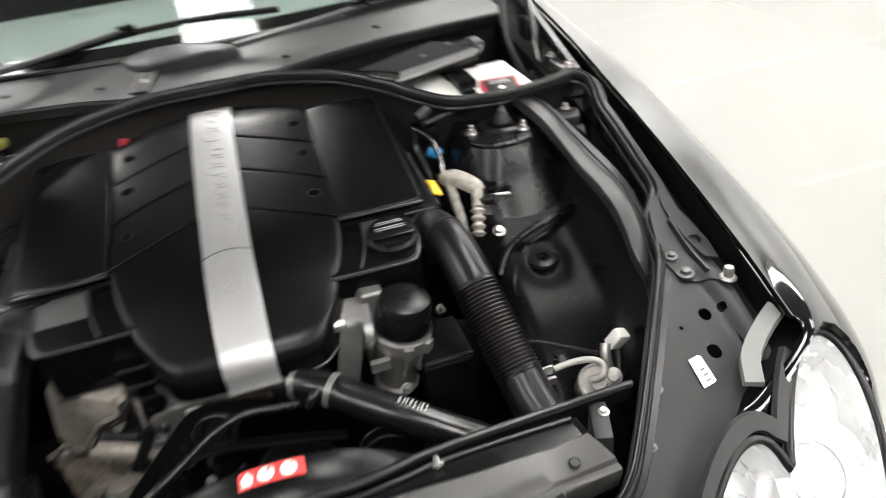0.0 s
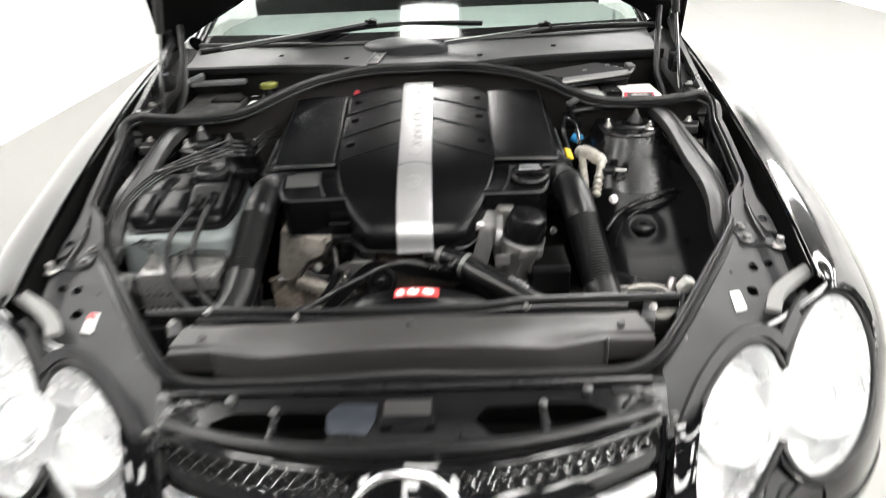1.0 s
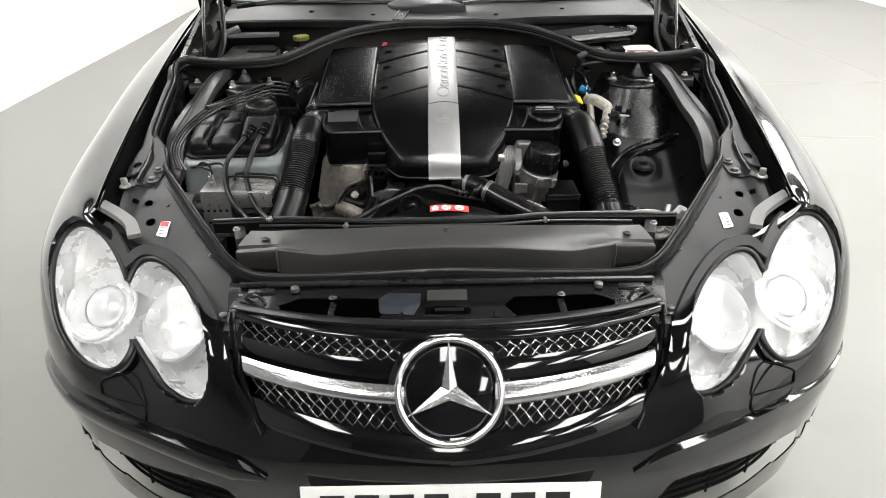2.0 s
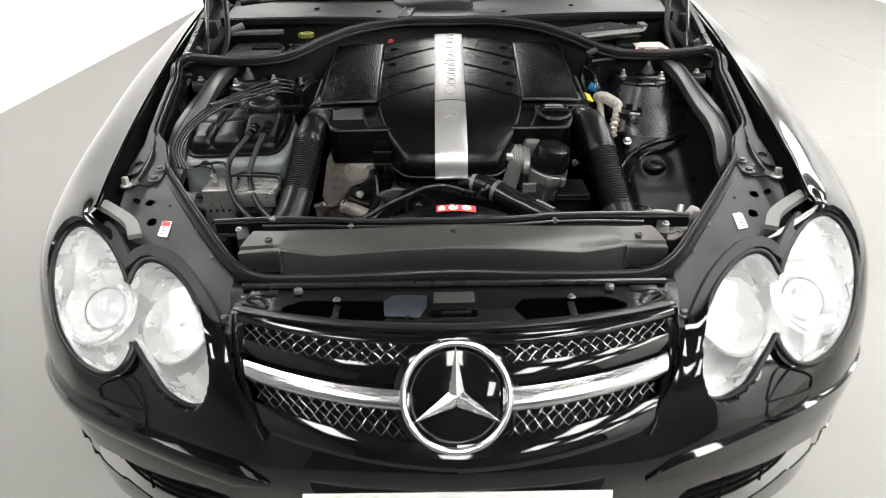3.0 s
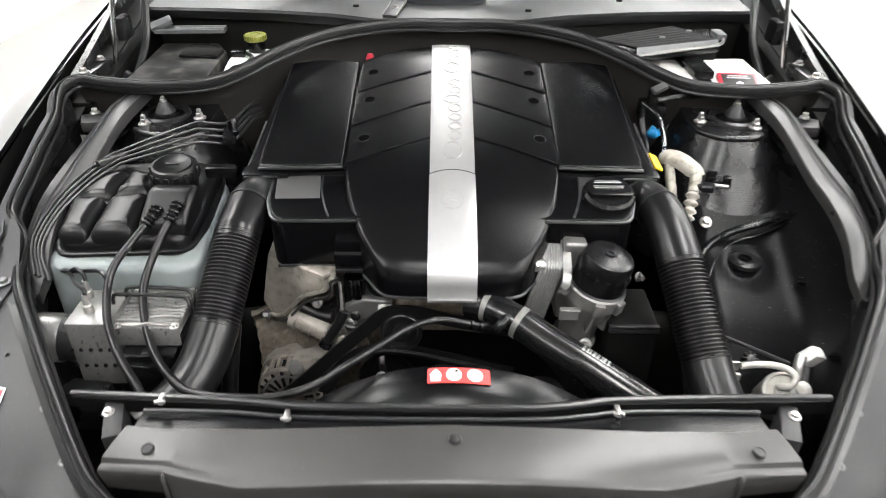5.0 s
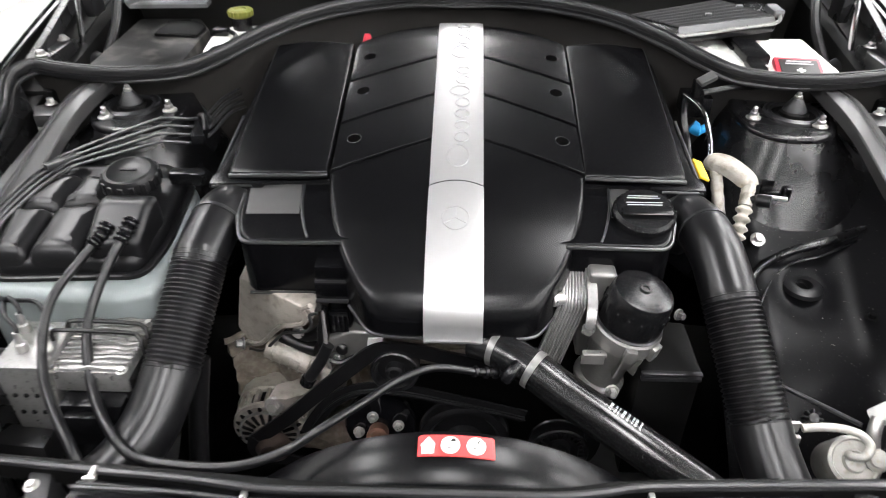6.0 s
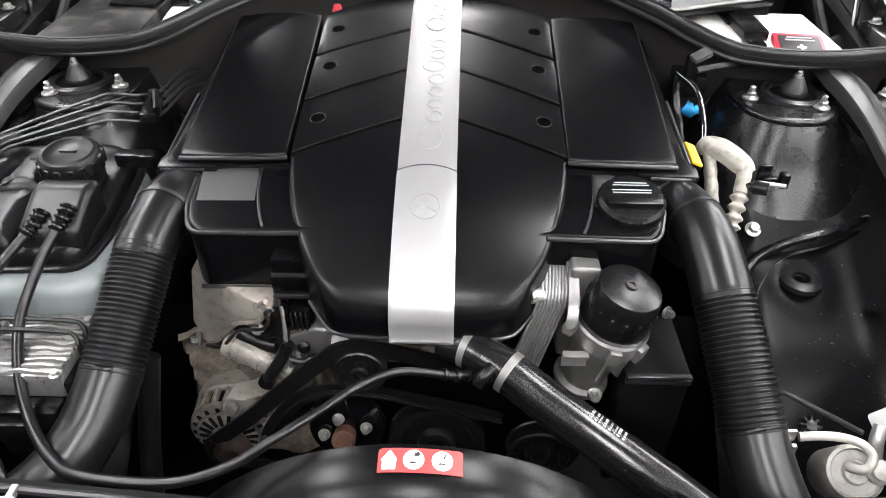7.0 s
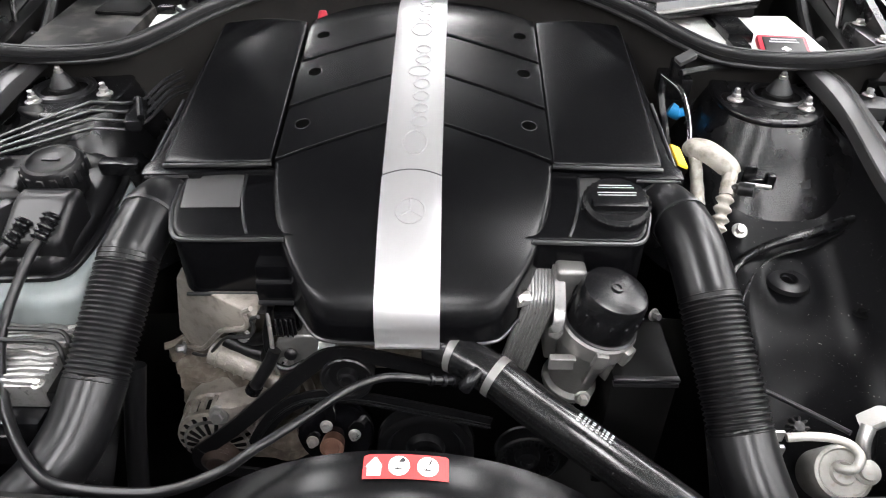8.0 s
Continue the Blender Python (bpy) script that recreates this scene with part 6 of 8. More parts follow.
# pulleys and belts, all in one plane
PULLEY_Y = 0.6355
for x, z, r in ((-0.0779, 0.6519, 0.0327), (0.1608, 0.4928, 0.0436), (0.0191, 0.5091, 0.0654)):
    bm = bmesh.new()
    at = pose(x, PULLEY_Y, z) @ face_up((0, -1, 0.10))
    lathe(bm, [(r, -0.012), (r * 1.04, -0.011), (r, -0.009), (r, 0.009), (r * 1.03, 0.011), (r * 0.97, 0.013), (r * 0.84, 0.012), (r * 0.74, 0.003), (r * 0.42, 0.003), (r * 0.36, 0.013), (r * 0.24, 0.015), (r * 0.20, 0.010), (r * 0.08, 0.010)], at, 40)
    pulley = part("pulley", bm, RUBBER, engine, "black belt pulley")
    if x > 0.1:
        for k in range(26):
            a = 2 * math.pi * k / 26
            bm = bmesh.new()
            box(bm, (0, 0, 0), (r * 0.24, 0.0028, 0.012), 0, at @ pose(r * 0.80 * math.cos(a), r * 0.80 * math.sin(a), 0.008, 0, 0, math.degrees(a)))
            part("spoke", bm, RUBBER, pulley)
Y = PULLEY_Y
bm = bmesh.new()
flat_belt(bm, [(-0.2992, Y, 0.4884), (-0.2883, Y, 0.4993), (-0.2403, Y, 0.5440), (-0.1945, Y, 0.5930), (-0.1390, Y, 0.6497), (-0.1052, Y, 0.6813), (-0.0779, Y, 0.6873), (-0.0463, Y, 0.6835), (-0.0027, Y, 0.6715), (0.0518, Y, 0.6584), (0.1281, Y, 0.6345), (0.2044, Y, 0.5364), (0.1935, Y, 0.4601), (0.1063, Y, 0.4383), (-0.1117, Y, 0.4274), (-0.2643, Y, 0.4470), (-0.2992, Y, 0.4601)], 0.023, 0.0045, True)
belt = part("drive_belt", bm, RUBBER, engine, "black ribbed drive belt")
# inner run with its ribs
inner_run = [(-0.2163, Y, 0.5091), (-0.2033, Y, 0.5364), (-0.1793, Y, 0.5723), (-0.1488, Y, 0.5985), (-0.1117, Y, 0.6094), (-0.0626, Y, 0.6050), (-0.0060, Y, 0.5909), (0.0496, Y, 0.5756), (0.1063, Y, 0.5582)]
bm = bmesh.new()
flat_belt(bm, inner_run, 0.023, 0.003)
part("drive_belt", bm, RUBBER, engine, "black ribbed drive belt")
for k in range(5):
    bm = bmesh.new()
    tube(bm, [(x, y - 0.009 + 0.0045 * k, z + 0.002) for x, y, z in inner_run], 0.0013, 5, 6)
    part("belt_rib", bm, RUBBER, belt)
# fan hub: shiny dish, rusty nose and three bolts
HUB = pose(-0.1063, 0.6432, 0.5244) @ face_up((0, -1, 0.35))
bm = bmesh.new()
lathe(bm, [(0.052, -0.022), (0.054, -0.004), (0.051, 0.0), (0.044, -0.002), (0.030, -0.004), (0.018, 0.0)], HUB, 40)
hub = part("fan_hub", bm, PAINT, engine, "shiny black fan hub dish")
bm = bmesh.new()
lathe(bm, [(0.0155, -0.002), (0.0155, 0.012), (0.0165, 0.013), (0.0165, 0.018), (0.012, 0.0185), (0.010, 0.015), (0.002, 0.015)], pose(-0.1090, 0.6388, 0.5125) @ face_up((0, -1, 0.35)), 24)
part("hub_nose", bm, RUST, hub, "rusty steel hub nose")
for x, z in ((-0.1160, 0.5475), (-0.0785, 0.5300), (-0.1385, 0.5135)):
    bolt("hub_bolt", (x, 0.6388, z - 0.002), 0.0055, 0.011, hub, axis=face_up((0, -1, 0.35)))
# sensor plug below the connector box
bm = bmesh.new()
box(bm, (-0.1586, 0.6955, 0.6802), (0.034, 0.03, 0.07), 0.006)
box(bm, (-0.1586, 0.6770, 0.6944), (0.026, 0.006, 0.030), 0.002)
plug = part("sensor_plug", bm, PLASTIC, engine, "black sensor plug with wires")
for k in range(4):
    bm = bmesh.new()
    box(bm, (-0.152 + 0.006 * k, 0.6195, 0.745), (0.002, 0.003, 0.028), 0.0006, None, 1)
    part("plug_rib", bm, PLASTIC, plug)
for pts, r, mt in (([(-0.1771, 0.6824, 0.7195), (-0.1858, 0.6715, 0.6835), (-0.1815, 0.6628, 0.6454), (-0.1608, 0.6595, 0.6345), (-0.1390, 0.6650, 0.6421)], 0.004, RUBBER), ([(-0.1804, 0.6791, 0.7151), (-0.1771, 0.6650, 0.6835), (-0.1771, 0.6584, 0.6508), (-0.1749, 0.6595, 0.6236)], 0.0028, ZINC), ([(-0.1390, 0.6824, 0.7195), (-0.1281, 0.6791, 0.6944), (-0.1117, 0.6846, 0.6835)], 0.004, RUBBER)):
    bm = bmesh.new()
    tube(bm, pts, r, 8, 6)
    part("wire", bm, mt, plug)
bm = bmesh.new()
lathe(bm, [(0.008, 0), (0.0085, 0.006), (0.004, 0.009)], pose(-0.1564, 0.6715, 0.6519) @ face_up((0, -1, 0.3)), 16)
part("plug_stud", bm, RUBBER, plug)
# cables into the dark on both sides
for pts, r in (([(-0.3569, 0.6519, 0.6454), (-0.3679, 0.6083, 0.5364), (-0.3569, 0.5429, 0.4492), (-0.30, 0.45, 0.50)], 0.014), ([(0.3308, 0.6519, 0.5364), (0.3243, 0.6301, 0.5091), (0.3167, 0.6083, 0.4873)], 0.0042), ([(0.3189, 0.6137, 0.4982), (0.3134, 0.6028, 0.4764)], 0.007)):
    bm = bmesh.new()
    tube(bm, pts, r, 10, 6)
    part("pipe", bm, OLDWHITE if r < 0.005 else RUBBER, engine)
# ribbed box low on the right
bm = bmesh.new()
prism(bm, [(0.245, 0.60), (0.325, 0.60), (0.325, 0.70), (0.245, 0.70)], 0.48, 0.69, 0.006)
sbox = part("side_box", bm, MATTE, engine, "black ribbed box")
for zz, hh in ((0.690, 0.004), (0.682, 0.006)):
    bm = bmesh.new()
    box(bm, (0.285, 0.598, zz), (0.078, 0.008, hh), 0.0018)
    part("box_ridge", bm, LIP, sbox)

# ---- oil filter and cooler ----
filt = thing("oil_filter_housing", (0.22, 0.63, 0.68), "alloy oil filter housing with a black screw cap", "oil filter")
AX = Vector((0.20, -0.10, 0.97)).normalized()
at = Matrix.Translation(Vector((0.240, 0.634, 0.799))) @ face_up(AX)
bm = bmesh.new()
lathe(bm, [(0.0425, -0.054), (0.0425, -0.050), (0.0415, -0.030), (0.040, -0.008), (0.037, -0.002), (0.030, 0.0), (0.0075, 0.0008), (0.0070, 0.003), (0.0045, 0.003), (0.004, 0.0015), (0.001, 0.0015)], at, 48)
scap = part("screw_cap", bm, PLASTIC, filt, "domed black screw cap")
for k in range(16):
    a = 2 * math.pi * k / 16
    bm = bmesh.new()
    box(bm, (0, 0, 0), (0.003, 0.004, 0.016), 0.001, at @ pose(0.0415 * math.cos(a), 0.0415 * math.sin(a), -0.030, 0, 0, math.degrees(a)), 1)
    part("cap_rib", bm, PLASTIC, scap)
bm = bmesh.new()
lathe(bm, [(0.0435, -0.0575), (0.0455, -0.056), (0.0455, -0.0545), (0.0435, -0.0535)], at, 44)
part("sealing_ring", bm, LIP, filt, "thin dull sealing ring")
bm = bmesh.new()
lathe(bm, [(0.026, -0.185), (0.029, -0.178), (0.030, -0.125), (0.034, -0.118), (0.038, -0.095), (0.0455, -0.084), (0.0470, -0.078), (0.0470, -0.060), (0.0445, -0.057)], at, 40)
can = part("canister", bm, ALU, filt, "cast alloy canister")
for a, w in ((-1.9, 0.018), (-0.7, 0.020), (-2.7, 0.016), (0.3, 0.02)):
    bm = bmesh.new()
    box(bm, (0.047, 0, -0.072), (0.012, w, 0.022), 0.003, at @ pose(0, 0, 0, 0, 0, math.degrees(a)))
    box(bm, (0.036, 0, -0.105), (0.012, 0.004, 0.045), 0.001, at @ pose(0, 0, 0, 0, 0, math.degrees(a)))
    part("canister_lug", bm, ALU, can)
bm = bmesh.new()
lathe(bm, [(0.034, -0.178), (0.036, -0.174), (0.036, -0.168), (0.030, -0.164)], at, 28)
part("canister_foot", bm, ALU, can)
bm = bmesh.new()
box(bm, (0.183, 0.603, 0.718), (0.030, 0.010, 0.004), 0.001)
box(bm, (0.183, 0.608, 0.706), (0.030, 0.003, 0.022), 0.001)
part("clip_bracket", bm, ZINC, filt, "small bright clip bracket")
# casting between cooler and canister
bm = bmesh.new()
xz_plate(bm, [(0.176, 0.800), (0.212, 0.798), (0.205, 0.750), (0.205, 0.70), (0.196, 0.655), (0.172, 0.655), (0.168, 0.70), (0.176, 0.740)], 0.662, 0.73, 0.006)
part("mount", bm, ALU, filt, "cast alloy mount")
bm = bmesh.new()
tube(bm, [(0.178, 0.704, 0.792), (0.1795, 0.680, 0.785), (0.1795, 0.655, 0.776), (0.178, 0.632, 0.763), (0.176, 0.622, 0.748), (0.172, 0.622, 0.738)], 0.0062, n=6, section=[(-1, -1), (-1, 1), (1, 1), (1, -1)])
part("flange_plate", bm, STEEL, filt, "bright machined flange")
bolt("housing_bolt", (0.213, 0.600, 0.654), 0.006, 0.012, filt, axis=face_up((0, -1, 0.3)))
bolt("housing_bolt", (0.290, 0.640, 0.755), 0.005, 0.010, filt, DULLBOLT, axis=face_up((0.6, -1, 0.3)))
# stacked cooler plates: upright in front, bent back over the top
for k in range(9):
    a = k / 8
    bm = bmesh.new()
    x0, x1, x2 = lerp(0.108, 0.142, a), lerp(0.138, 0.171, a), lerp(0.143, 0.174, a)
    tube(bm, [(x0, 0.638, 0.645), (x1, 0.647, 0.757), (lerp(x1, x2, 0.3), 0.654, 0.769), (x2, 0.704, 0.792)], 0.0029, n=0, section=[(-0.62, -3.5), (-0.62, 0.8), (-0.3, 1), (0.3, 1), (0.62, 0.8), (0.62, -3.5)], up=(0, -0.8, 0.6))
    part("cooler_plate", bm, STEEL, filt, "stacked alloy cooler plate")
bm = bmesh.new()
lathe(bm, [(0.0085, 0), (0.0085, 0.010), (0.0095, 0.011), (0.0095, 0.016), (0.006, 0.018)], pose(0.143, 0.652, 0.768) @ face_up((-1, -0.35, 0.1)), 18)
part("cooler_port", bm, ZINC, filt)

# ---- coolant hose and the thin hose ----
hose = thing("radiator_hose", (0.15, 0.5, 0.68), "thick black coolant hose with steel clamps", "hose")
pts = [(0.028, 0.622, 0.717), (0.057, 0.607, 0.72), (0.099, 0.581, 0.714), (0.143, 0.549, 0.70), (0.191, 0.515, 0.688), (0.242, 0.482, 0.672), (0.299, 0.448, 0.650), (0.345, 0.42, 0.625)]
bm = bmesh.new()
tube(bm, pts, lambda t: 0.0225 + 0.0025 * smooth(t / 0.3), 28, 7)
part("hose_body", bm, HOSE, hose)
for a, b, mt, r in ((0.053, 0.061, ALU, 0.0242), (0.099, 0.109, ALU, 0.0256)):
    bm = bmesh.new()
    ln = catmull(pts, 30)
    seg = [p for p in ln if a <= p.x <= b]
    tube(bm, seg, r, 28, 0)
    part("clamp", bm, mt, hose, "steel hose clamp")
bm = bmesh.new()
ln = catmull(pts, 30)
tube(bm, [p for p in ln if 0.068 < p.x < 0.090], 0.0245, 28, 0)
box(bm, (0.082, 0.574, 0.722), (0.018, 0.018, 0.016), 0.003)
tube(bm, [(0.084, 0.572, 0.727), (0.074, 0.562, 0.722), (0.068, 0.560, 0.712)], 0.008, 12, 4)
part("coupling", bm, PLASTIC, hose, "black hose coupling")
for j in range(4):
    for k in range(8):
        t0 = 0.184 + 0.0046 * k
        p = min(ln, key=lambda q: abs(q.x - t0))
        tan = (min(ln, key=lambda q: abs(q.x - t0 - 0.01)) - p).normalized()
        side = tan.cross(Vector((0, 0, 1))).normalized()
        nrm = side.cross(tan).normalized()
        ang = -0.42 + 0.15 * j
        off = (nrm * math.cos(ang) + side * math.sin(ang)) * 0.0252
        bm = bmesh.new()
        m = Matrix(((tan.x, side.x, nrm.x, (p + off).x), (tan.y, side.y, nrm.y, (p + off).y), (tan.z, side.z, nrm.z, (p + off).z), (0, 0, 0, 1)))
        box(bm, (0, 0, 0), (0.0034 - 0.0008 * ((j * 3 + k) % 3), 0.0014, 0.0006), 0, m @ pose(0, 0, 0, math.degrees(-ang)))
        part("print_bar", bm, CAPPRINT, hose)
thin = thing("vent_hose", (-0.2, 0.45, 0.68), "thin black hose arching over the fan shroud", "hose")
bm = bmesh.new()
tube(bm, [(-0.427, 0.712, 0.838), (-0.430, 0.698, 0.831), (-0.445, 0.662, 0.806), (-0.460, 0.61, 0.763), (-0.449, 0.56, 0.738), (-0.42, 0.505, 0.711), (-0.374, 0.455, 0.700), (-0.33, 0.432, 0.703), (-0.239, 0.425, 0.707), (-0.180, 0.440, 0.717), (-0.140, 0.458, 0.735), (-0.099, 0.49, 0.741), (-0.064, 0.52, 0.745), (-0.033, 0.545, 0.740), (-0.006, 0.555, 0.735), (0.035, 0.568, 0.716), (0.063, 0.578, 0.706)], lambda t: 0.0062 - 0.0015 * smooth((t - 0.45) / 0.25), 12, 8)
part("hose_body", bm, DUCT, thin)
for k, (x, y, z) in enumerate(((0.030, 0.567, 0.718), (0.044, 0.571, 0.712), (0.056, 0.575, 0.708))):
    bm = bmesh.new()
    lathe(bm, [(0.005, -0.003), (0.0075, -0.002), (0.0075, 0.002), (0.005, 0.003)], Matrix.Translation((x, y, z)) @ face_up((0.85, 0.3, -0.35)), 14)
    part("union_ring", bm, PLASTIC, thin)
bm = bmesh.new()
tube(bm, [(-0.436, 0.684, 0.821), (-0.430, 0.698, 0.831), (-0.426, 0.712, 0.840)], lambda t: 0.010 + 0.002 * math.sin(t * 30), 14, 8)
part("hose_end", bm, PLASTIC, thin)
vent2 = thing("vent_hose", (-0.46, 0.55, 0.75), "thin black hose dropping past the brake unit", "hose")
bm = bmesh.new()
tube(bm, [(-0.458, 0.706, 0.834), (-0.463, 0.692, 0.826), (-0.483, 0.660, 0.808), (-0.504, 0.61, 0.783), (-0.495, 0.55, 0.755), (-0.467, 0.495, 0.729), (-0.42, 0.44, 0.708), (-0.40, 0.415, 0.685)], 0.0060, 12, 8)
part("hose_body", bm, RUBBER, vent2)
bm = bmesh.new()
tube(bm, [(-0.472, 0.680, 0.817), (-0.463, 0.692, 0.826), (-0.457, 0.706, 0.836)], lambda t: 0.010 + 0.002 * math.sin(t * 30), 14, 8)
part("hose_end", bm, PLASTIC, vent2)

# ---- fan shroud ----
shroud = thing("fan_shroud", (0, 0.43, 0.6), "black arched fan shroud with a red warning label", "fan shroud")
bm = bmesh.new()
rows = []
R0 = 0.30
for k in range(49):
    a = lerp(-62, 62, k / 48)
    c, n = math.sin(radians(a)), math.cos(radians(a))
    cz = 0.735 - R0
    rows.append([(c * (R0 - 0.012), 0.462, cz + n * (R0 - 0.012) - 0.0), (c * R0, 0.458, cz + n * R0), (c * R0, 0.452, cz + n * R0), (c * (R0 - 0.003), 0.425, cz + n * (R0 - 0.004)), (c * (R0 - 0.010), 0.405, cz + n * (R0 - 0.016)), (c * (R0 - 0.012), 0.40, cz + n * (R0 - 0.022)), (c * (R0 - 0.03), 0.398, cz + n * (R0 - 0.10))])
grid(bm, rows)
thicken(bm, 0.002)
part("shroud_ring", bm, COVER, shroud)
bm = bmesh.new()
box(bm, (0, 0.40, 0.52), (0.84, 0.01, 0.30), 0.003)
part("shroud_plate", bm, MATTE, shroud)
bm = bmesh.new()
tube(bm, [((R0 - 0.045) * math.sin(radians(a)), 0.400, 0.735 - R0 + (R0 - 0.045) * math.cos(radians(a)) + 0.012) for a in range(-24, 25, 6)], 0.003, 8, 4)
part("shroud_bead", bm, COVER, shroud)
# the label: red with three white pictograms as plain shapes
label = thing("warning_label", (0.01, 0.44, 0.735), "red warning label with three white pictograms", "label")


def shroud_top(x, y):
    cz = 0.735 - R0
    return cz + math.sqrt(max(0.0, R0 * R0 - x * x)) - table(y, [0.405, 0.425, 0.458], [0.013, 0.003, 0.0])


bm = bmesh.new()
sheet(bm, [(-0.032, 0.426), (0.051, 0.426), (0.051, 0.452), (-0.032, 0.452)], lambda x, y: shroud_top(x, y) + 0.0025, 0.004, (), 0.0005)
part("label_sheet", bm, REDSTK, label)
bm = bmesh.new()
sheet(bm, [(-0.0275, 0.4285), (-0.0145, 0.4285), (-0.0140, 0.438), (-0.0125, 0.4385), (-0.0205, 0.4495), (-0.0295, 0.4385), (-0.0280, 0.438)], lambda x, y: shroud_top(x, y) + 0.0036, 0.002, (), 0.0004)
part("pictogram", bm, PAPER, label)
for cx, blob in ((0.003, [(0.0, 0.0035), (0.005, 0.0035), (0.0065, 0.006), (0.004, 0.0085), (0.001, 0.0065)]), (0.031, [(0.0, 0.0005), (0.0015, 0.0005), (0.0045, 0.0075), (0.003, 0.0078)])):
    bm = bmesh.new()
    sheet(bm, circle(cx, 0.439, 0.0105, 24), lambda x, y: shroud_top(x, y) + 0.0036, 0.002, (), 0.0004)
    part("pictogram", bm, PAPER, label)
    for mark in (blob, [(-0.004, -0.0045), (0.003, -0.0045), (0.003, -0.0032), (-0.004, -0.0032)], [(-0.0015, -0.0045), (0.0, -0.0045), (-0.0015, -0.001), (-0.003, -0.001)]):
        bm = bmesh.new()
        sheet(bm, [(cx + x, 0.439 + y) for x, y in mark], lambda x, y: shroud_top(x, y) + 0.0042, 0.0012, (), 0.0003)
        part("pictogram_bar", bm, INK, label)

# ---- coolant reservoir ----
res = thing("coolant_reservoir", (-0.49, 0.72, 0.72), "bulging dull black coolant reservoir over a milky tank", "reservoir")


FLANGE_Y, FLANGE_Z = 0.66, 0.777


def flange_z(x, y):
    return FLANGE_Z + 0.14 * (y - FLANGE_Y)


body = rounded([(-0.604, 0.662), (-0.50, 0.668), (-0.415, 0.672), (-0.402, 0.73), (-0.405, 0.86), (-0.44, 0.89), (-0.60, 0.88), (-0.632, 0.82), (-0.622, 0.70)], 0.02, 5)
bm = bmesh.new()
cushion(bm, body, lambda x, y: 0.803 + 0.14 * (y - 0.68), flange_z, 0.015, (-0.51, 0.78), 5)
shell = part("upper_shell", bm, RESERVOIR, res, "", 60)
for outline, zt, r in (
        ([(-0.607, 0.664), (-0.561, 0.666), (-0.561, 0.757), (-0.618, 0.757)], 0.826, 0.018),
        ([(-0.559, 0.666), (-0.489, 0.668), (-0.489, 0.768), (-0.559, 0.760)], 0.828, 0.020),
        ([(-0.618, 0.762), (-0.561, 0.762), (-0.550, 0.838), (-0.60, 0.845)], 0.834, 0.018),
        ([(-0.559, 0.764), (-0.497, 0.772), (-0.502, 0.83), (-0.548, 0.838)], 0.836, 0.018)):
    bm = bmesh.new()
    mx, my = sum(p[0] for p in outline) / 4, sum(p[1] for p in outline) / 4
    cushion(bm, rounded(outline, 0.012, 5, 0.008), lambda x, y: zt + 0.16 * (y - my) - 3.0 * (x - mx) ** 2, lambda x, y: flange_z(x, y) + 0.012, r, (mx, my), 6)
    part("lobe", bm, RESERVOIR, shell, "", 60)
bm = bmesh.new()
cushion(bm, rounded([(-0.486, 0.676), (-0.412, 0.682), (-0.406, 0.76), (-0.482, 0.76)], 0.012, 5, 0.008), lambda x, y: 0.851 - 0.55 * max(0.0, 0.735 - y), lambda x, y: flange_z(x, y) + 0.006, 0.010, (-0.447, 0.72), 5)
part("hose_block", bm, RESERVOIR, shell, "black moulded block for the hose ends", 60)
bm = bmesh.new()
grown = [(-0.51 + (x + 0.51) * 1.03, 0.775 + (y - 0.775) * 1.03) for x, y in body]
tube(bm, [(x, y, flange_z(x, y)) for x, y in grown], 0.0055, n=1, closed=True, section=[(-1, -0.5), (-1, 0.4), (-0.6, 0.7), (0.6, 0.7), (1, 0.4), (1, -0.5)])
part("weld_flange", bm, RESERVOIR, res, "thin moulded flange")
bm = bmesh.new()
cushion(bm, rounded([(-0.625, 0.640), (-0.43, 0.632), (-0.384, 0.648), (-0.382, 0.72), (-0.392, 0.86), (-0.43, 0.89), (-0.63, 0.88), (-0.64, 0.70)], 0.02, 4), lambda x, y: flange_z(x, y) - 0.004, 0.655, 0.014, (-0.51, 0.76), 5, floor=True)
part("lower_tank", bm, MILKY, res, "milky grey lower tank")
at = pose(-0.458, 0.796, 0.843) @ pose(0, 0, 0, 6, 0, 0)
bm = bmesh.new()
lathe(bm, [(0.033, -0.02), (0.036, 0.0), (0.0385, 0.003), (0.0385, 0.019), (0.0345, 0.025), (0.030, 0.026), (0.028, 0.0245), (0.002, 0.0245)], at, 44)
capr = part("reservoir_cap", bm, RESERVOIR, res, "ribbed black screw cap")
for k in range(16):
    a = 2 * math.pi * k / 16
    bm = bmesh.new()
    box(bm, (0, 0, 0), (0.004, 0.008, 0.018), 0.001, at @ pose(0.0386 * math.cos(a), 0.0386 * math.sin(a), 0.011, 0, 0, math.degrees(a)), 1)
    part("cap_rib", bm, RESERVOIR, capr)
bm = bmesh.new()
box(bm, (0, 0, 0.0255), (0.022, 0.004, 0.002), 0.0005, at)
part("cap_mark", bm, RESERVOIR, capr)
bm = bmesh.new()
box(bm, (-0.395, 0.835, 0.835), (0.05, 0.02, 0.02), 0.004)
box(bm, (-0.375, 0.828, 0.842), (0.02, 0.014, 0.008), 0.002)
part("level_plug", bm, PLASTIC, res, "black level sensor plug")

